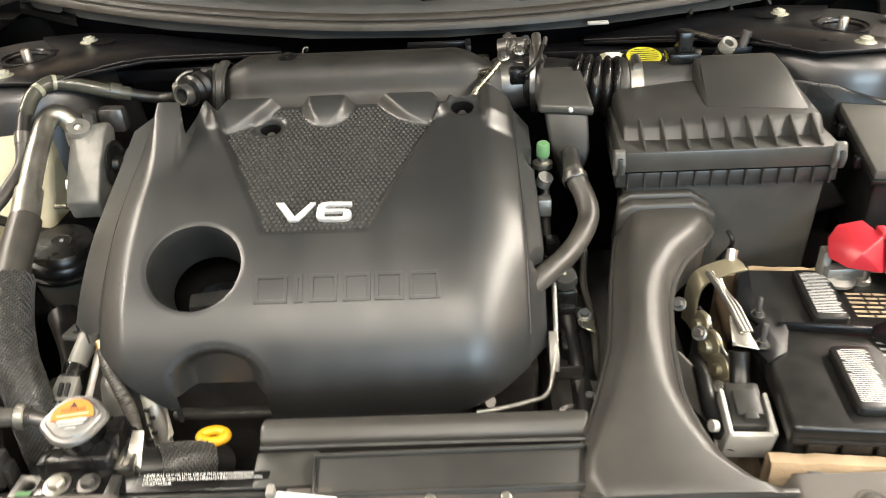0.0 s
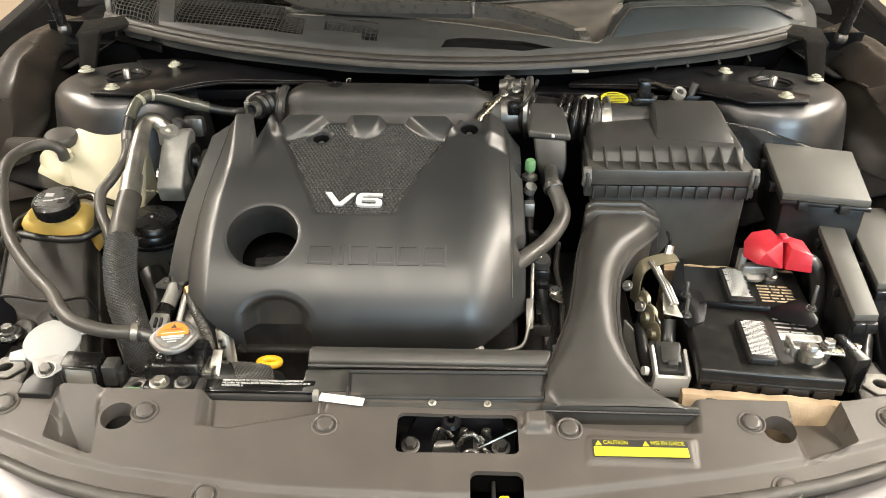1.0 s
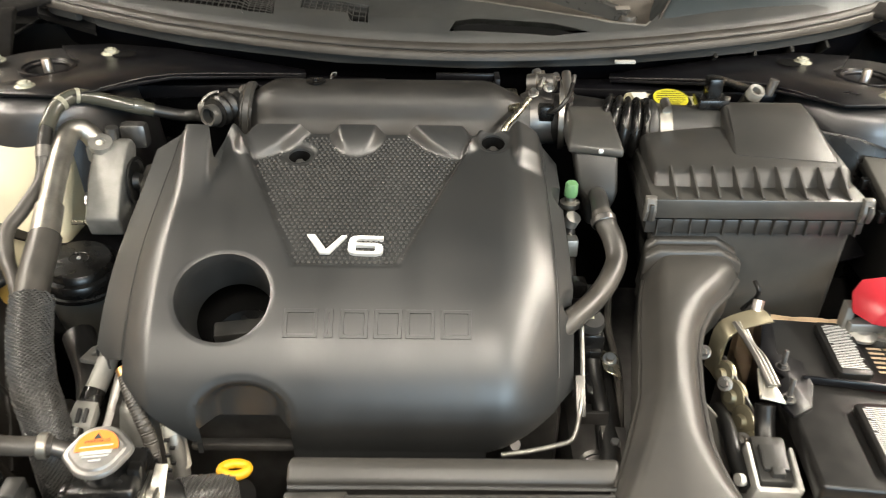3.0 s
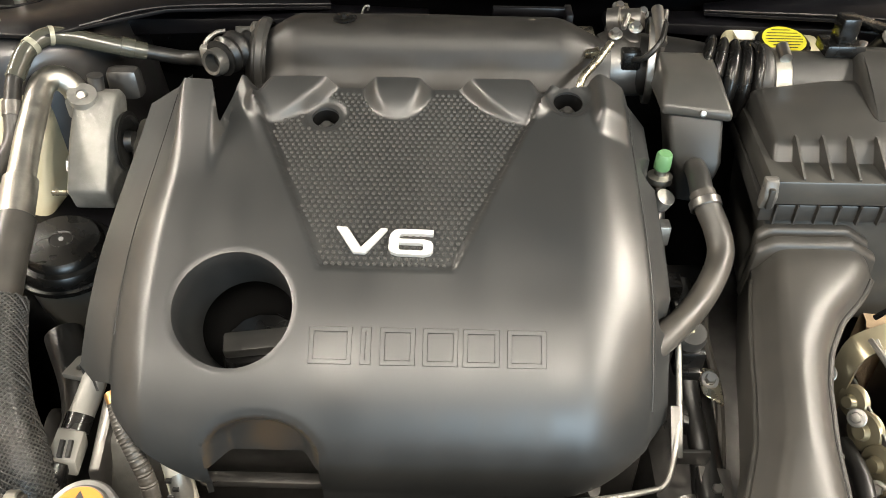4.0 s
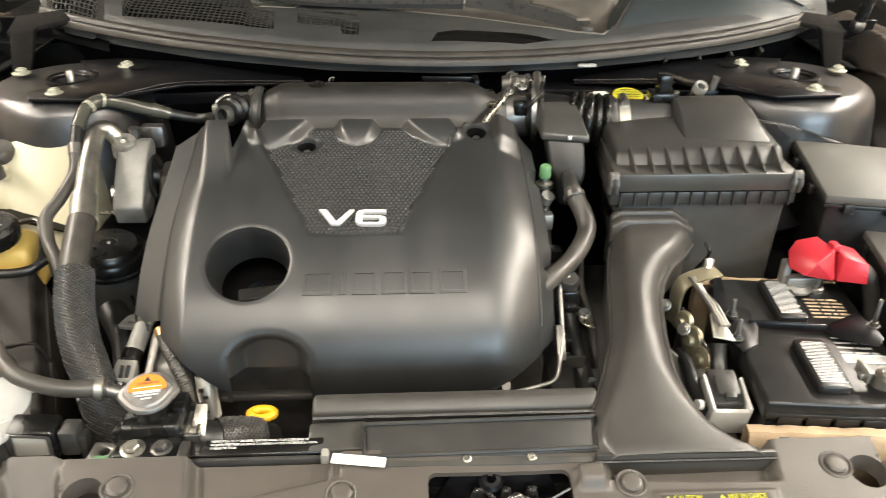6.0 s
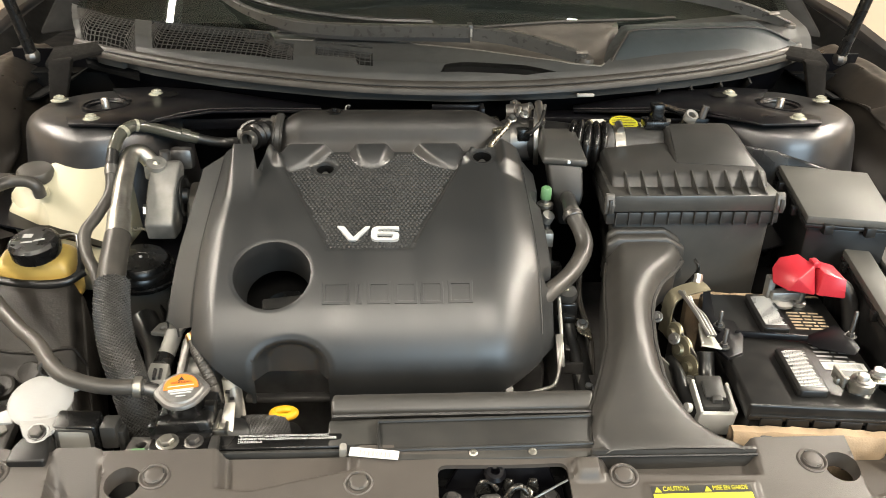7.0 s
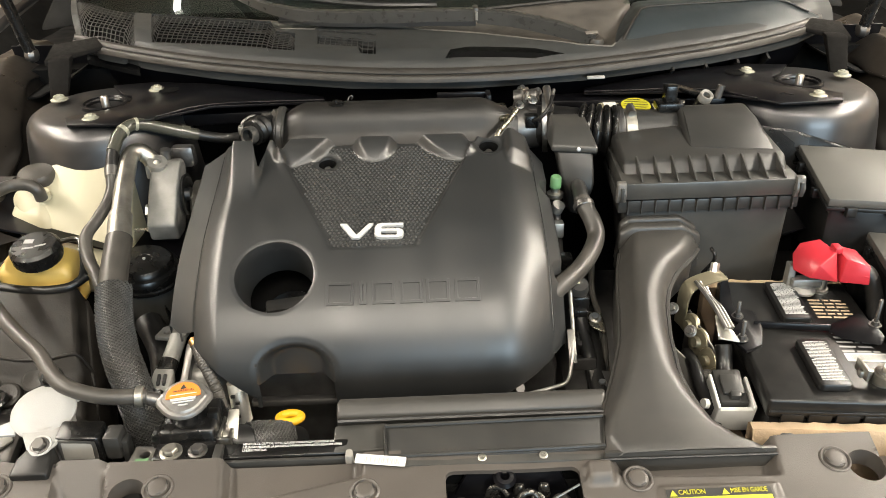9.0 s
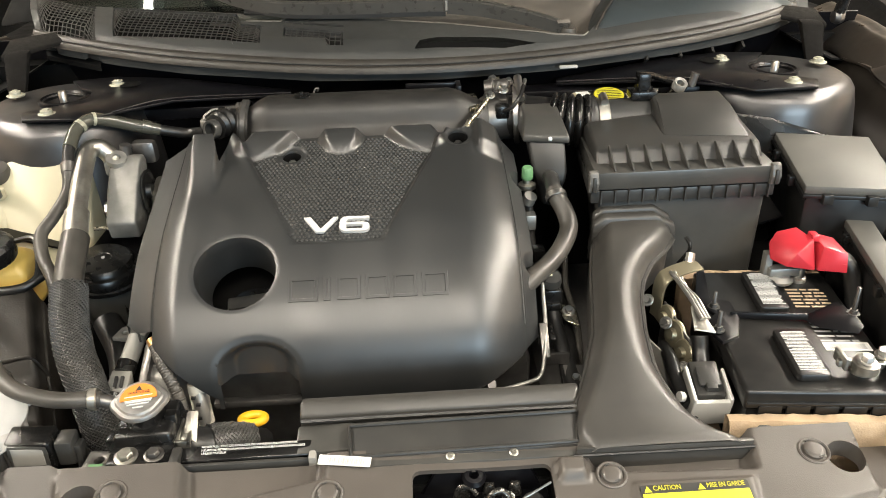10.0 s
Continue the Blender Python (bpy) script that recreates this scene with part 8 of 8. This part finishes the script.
def dipstick():
    t = thing("dipstick", (-0.222, 0.525, 0.66), "yellow ring handle of the oil dipstick", "dipstick")
    m = axis((-0.222, 0.522, 0.688), (0.0, 0.12, 1))
    ring = [(0.0130 * math.cos(k * math.tau / 24), 0.0090 * math.sin(k * math.tau / 24), 0) for k in range(25)]
    part("ring", place(tube(ring, 0.0050, 12, 1, flat=1.0), m), YELLOW, t, "yellow plastic ring")
    part("grip", hull([(-0.229, 0.513, 0.686), (-0.215, 0.513, 0.686), (-0.226, 0.517, 0.672), (-0.218, 0.517, 0.672), (-0.229, 0.520, 0.688), (-0.215, 0.520, 0.688)], 0.002), YELLOW, t)
    part("rod", tube([(-0.222, 0.516, 0.676), (-0.222, 0.525, 0.62)], 0.0035, 10, 1), DARKSTEEL, t)
    part("tube_mouth", lathe([(0.004, 0.64), (0.007, 0.64), (0.008, 0.664), (0.004, 0.664)], Matrix.Translation((-0.222, 0.521, 0)), 14), DARKSTEEL, t)
    b = thing("bright_bolt", (-0.243, 0.518, 0.65), "bright rounded bolt beside the dipstick", "bolt")
    part("head", lathe([(0, 0), (0.010, 0), (0.010, 0.005), (0.006, 0.010), (0, 0.011)], axis((-0.243, 0.517, 0.672), (-0.3, -0.4, 1)), 16), STEEL, b)
    part("shank", tube([(-0.243, 0.517, 0.673), (-0.238, 0.53, 0.64)], 0.005, 8, 1), STEEL, b)
    n = thing("oil_notice", (-0.21, 0.435, 0.71), "black plate with a white printed oil level notice", "sign")
    part("plate", hull([(-0.280, 0.430, 0.714), (-0.146, 0.430, 0.715), (-0.280, 0.446, 0.7195), (-0.146, 0.446, 0.7205), (-0.280, 0.430, 0.700), (-0.146, 0.430, 0.700), (-0.280, 0.446, 0.700), (-0.146, 0.446, 0.700)], 0.0015), GLOSSBLACK, n)
    sl = Matrix.Translation((-0.258, 0.4412, 0.7192)) @ Matrix.Rotation(math.atan(0.344), 4, "X")
    for k, words in enumerate(("NEVER PULL OUT OIL LEVEL GAUGE WHILE FILLING ENGINE OIL", "NE JAMAIS RETIRER LA JAUGE DE NIVEAU D'HUILE LORSQU'ON VERSE", "L'HUILE MOTEUR")):
        part("notice_text", text_bm(words, 0.0036, sl @ Matrix.Translation((0, -0.0037 * k, 0.0012)), 0.0001, 0.9, (0.098, 0.106, 0.026)[k]), PAPER, n)
    part("hinge", box(-0.288, -0.278, 0.42, 0.445, 0.70, 0.722, 0.002), PLASTIC, n)
    part("end_stop", box(-0.148, -0.140, 0.422, 0.444, 0.70, 0.717, 0.002), PLUG, n)
    part("front_lip", box(-0.284, -0.146, 0.4245, 0.4295, 0.70, 0.7125, 0.0015), PLASTIC, n)


def washer_filler():
    t = thing("washer_filler", (-0.478, 0.48, 0.66), "pale grey washer fluid cap with pull tabs on its neck", "washer cap")
    m = axis((-0.484, 0.490, 0.738), (0.05, -0.32, 1))
    part("cap", lathe([(0, -0.006), (0.030, -0.006), (0.034, -0.003), (0.0345, 0.001), (0.031, 0.004), (0.02, 0.0055), (0, 0.006)], m, 40), PALEGREY, t, "pale grey flexible cap")
    part("tab", place(hull([(0.028, 0.006, -0.003), (0.028, 0.024, -0.003), (0.044, 0.02, -0.002), (0.046, 0.012, -0.002), (0.028, 0.006, 0.002), (0.028, 0.024, 0.002), (0.044, 0.02, 0.001), (0.046, 0.012, 0.001)], 0.001), m), PALEGREY, t)
    part("hinge_tab", place(hull([(-0.028, -0.006, -0.003), (-0.026, -0.026, -0.003), (-0.046, -0.024, -0.004), (-0.048, -0.012, -0.004), (-0.028, -0.006, 0.001), (-0.026, -0.026, 0.001), (-0.046, -0.024, 0.0), (-0.048, -0.012, 0.0)], 0.001), m), PALEGREY, t)
    part("neck", lathe([(0.024, 0.64), (0.024, 0.70), (0.026, 0.735)], Matrix.Translation((-0.480, 0.490, 0)), 28), PALEGREY, t)
    part("ear", hull([(-0.503, 0.470, 0.733), (-0.449, 0.470, 0.733), (-0.482, 0.434, 0.7335), (-0.456, 0.434, 0.7335), (-0.503, 0.470, 0.722), (-0.449, 0.470, 0.722), (-0.480, 0.434, 0.730), (-0.458, 0.434, 0.730), (-0.469, 0.426, 0.733)], 0.002), PALEGREY, t)
    b = thing("washer_bracket", (-0.466, 0.42, 0.69), "black bracket with bolt holding the washer neck", "bracket")
    part("plate", hull([(-0.490, 0.404, 0.7265), (-0.450, 0.404, 0.7265), (-0.488, 0.424, 0.731), (-0.452, 0.424, 0.731), (-0.481, 0.444, 0.732), (-0.457, 0.444, 0.732), (-0.490, 0.404, 0.705), (-0.450, 0.404, 0.705), (-0.486, 0.44, 0.705), (-0.452, 0.44, 0.705)], 0.003, 3), DEEPBLACK, b)
    hexbolt(b, "bolt", (-0.468, 0.438, 0.7345), (0, -0.4, 1), 0.0075, 0.006, 0.0095, DARKSTEEL)
    part("pale_ring", lathe([(0.0095, 0.0), (0.0125, 0.0), (0.0120, 0.0015), (0.0100, 0.0015)], axis((-0.468, 0.438, 0.7342), (0, -0.4, 1)), 22), PALEGREY, b)
    r = thing("relay", (-0.43, 0.46, 0.68), "small black relay box with shiny top", "relay")
    part("body", hull([(-0.458, 0.448, 0.735), (-0.412, 0.448, 0.733), (-0.458, 0.474, 0.738), (-0.412, 0.474, 0.736), (-0.456, 0.445, 0.70), (-0.410, 0.445, 0.70), (-0.456, 0.478, 0.70), (-0.410, 0.478, 0.70)], 0.003), GLOSSBLACK, r)
    part("window_frame", hull([(-0.455, 0.4462, 0.7325), (-0.415, 0.4462, 0.7305), (-0.455, 0.4448, 0.704), (-0.415, 0.4448, 0.704), (-0.455, 0.449, 0.7325), (-0.415, 0.449, 0.704)], 0.0004), PLASTIC_GREY, r)
    part("window", hull([(-0.451, 0.4455, 0.7295), (-0.419, 0.4455, 0.7275), (-0.451, 0.4438, 0.708), (-0.419, 0.4438, 0.708), (-0.451, 0.449, 0.7295), (-0.419, 0.449, 0.708)], 0.0004), PLUG, r, "pale smooth window")
    part("plug", join(box(-0.410, -0.392, 0.45, 0.474, 0.70, 0.73, 0.003), box(-0.394, -0.386, 0.455, 0.47, 0.69, 0.72, 0.002)), PLASTIC, r)
    c = thing("corner_bolt", (-0.59, 0.57, 0.66), "steel bolt and plate at the front corner", "bolt")
    part("plate", lathe([(0, 0.69), (0.019, 0.69), (0.020, 0.694), (0.017, 0.698), (0, 0.699)], Matrix.Translation((-0.59, 0.567, 0)), 24), GLOSSBLACK, c)
    hexbolt(c, "bolt_head", (-0.59, 0.567, 0.698), (0, 0, 1), 0.008, 0.008, 0.012, DARKSTEEL)
    for y, z in ((0.64, 0.69), (0.60, 0.68)):
        part("bundle", tube([(-0.68, y, z), (-0.64, y - 0.01, z + 0.004), (-0.60, y - 0.005, z - 0.01)], 0.008, 10, 5), DARKSTEEL, c)


coolant_tank()
overflow_hose()
fluid_reservoir()
cooling_hoses()
engine_mount()
vacuum_canister()
radiator_neck()
dipstick()
washer_filler()


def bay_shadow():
    """Unseen deep parts between the visible ones, near-black as shade: radiator, fan, subframe."""
    r = thing("radiator", (0, 0.45, 0.40), "unseen radiator and fan shroud below the front panel, near-black for shade", "radiator")
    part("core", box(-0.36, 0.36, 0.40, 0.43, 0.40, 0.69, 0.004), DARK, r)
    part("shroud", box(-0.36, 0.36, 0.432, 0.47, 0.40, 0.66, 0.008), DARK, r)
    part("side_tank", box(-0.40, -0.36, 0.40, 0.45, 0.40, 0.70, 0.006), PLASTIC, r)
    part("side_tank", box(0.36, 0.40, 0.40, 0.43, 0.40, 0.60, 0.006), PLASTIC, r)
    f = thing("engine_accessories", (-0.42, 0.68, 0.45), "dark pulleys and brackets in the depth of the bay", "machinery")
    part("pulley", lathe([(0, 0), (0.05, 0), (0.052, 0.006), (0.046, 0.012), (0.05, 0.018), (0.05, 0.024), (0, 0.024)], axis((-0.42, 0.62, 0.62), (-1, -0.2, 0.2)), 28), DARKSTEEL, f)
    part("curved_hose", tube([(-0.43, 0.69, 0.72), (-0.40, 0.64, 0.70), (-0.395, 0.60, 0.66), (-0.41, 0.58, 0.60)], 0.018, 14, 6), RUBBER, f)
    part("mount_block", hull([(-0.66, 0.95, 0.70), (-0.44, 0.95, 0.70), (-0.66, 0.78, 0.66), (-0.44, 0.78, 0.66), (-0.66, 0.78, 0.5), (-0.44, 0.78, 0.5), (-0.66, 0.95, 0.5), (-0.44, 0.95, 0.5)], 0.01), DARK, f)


bay_shadow()
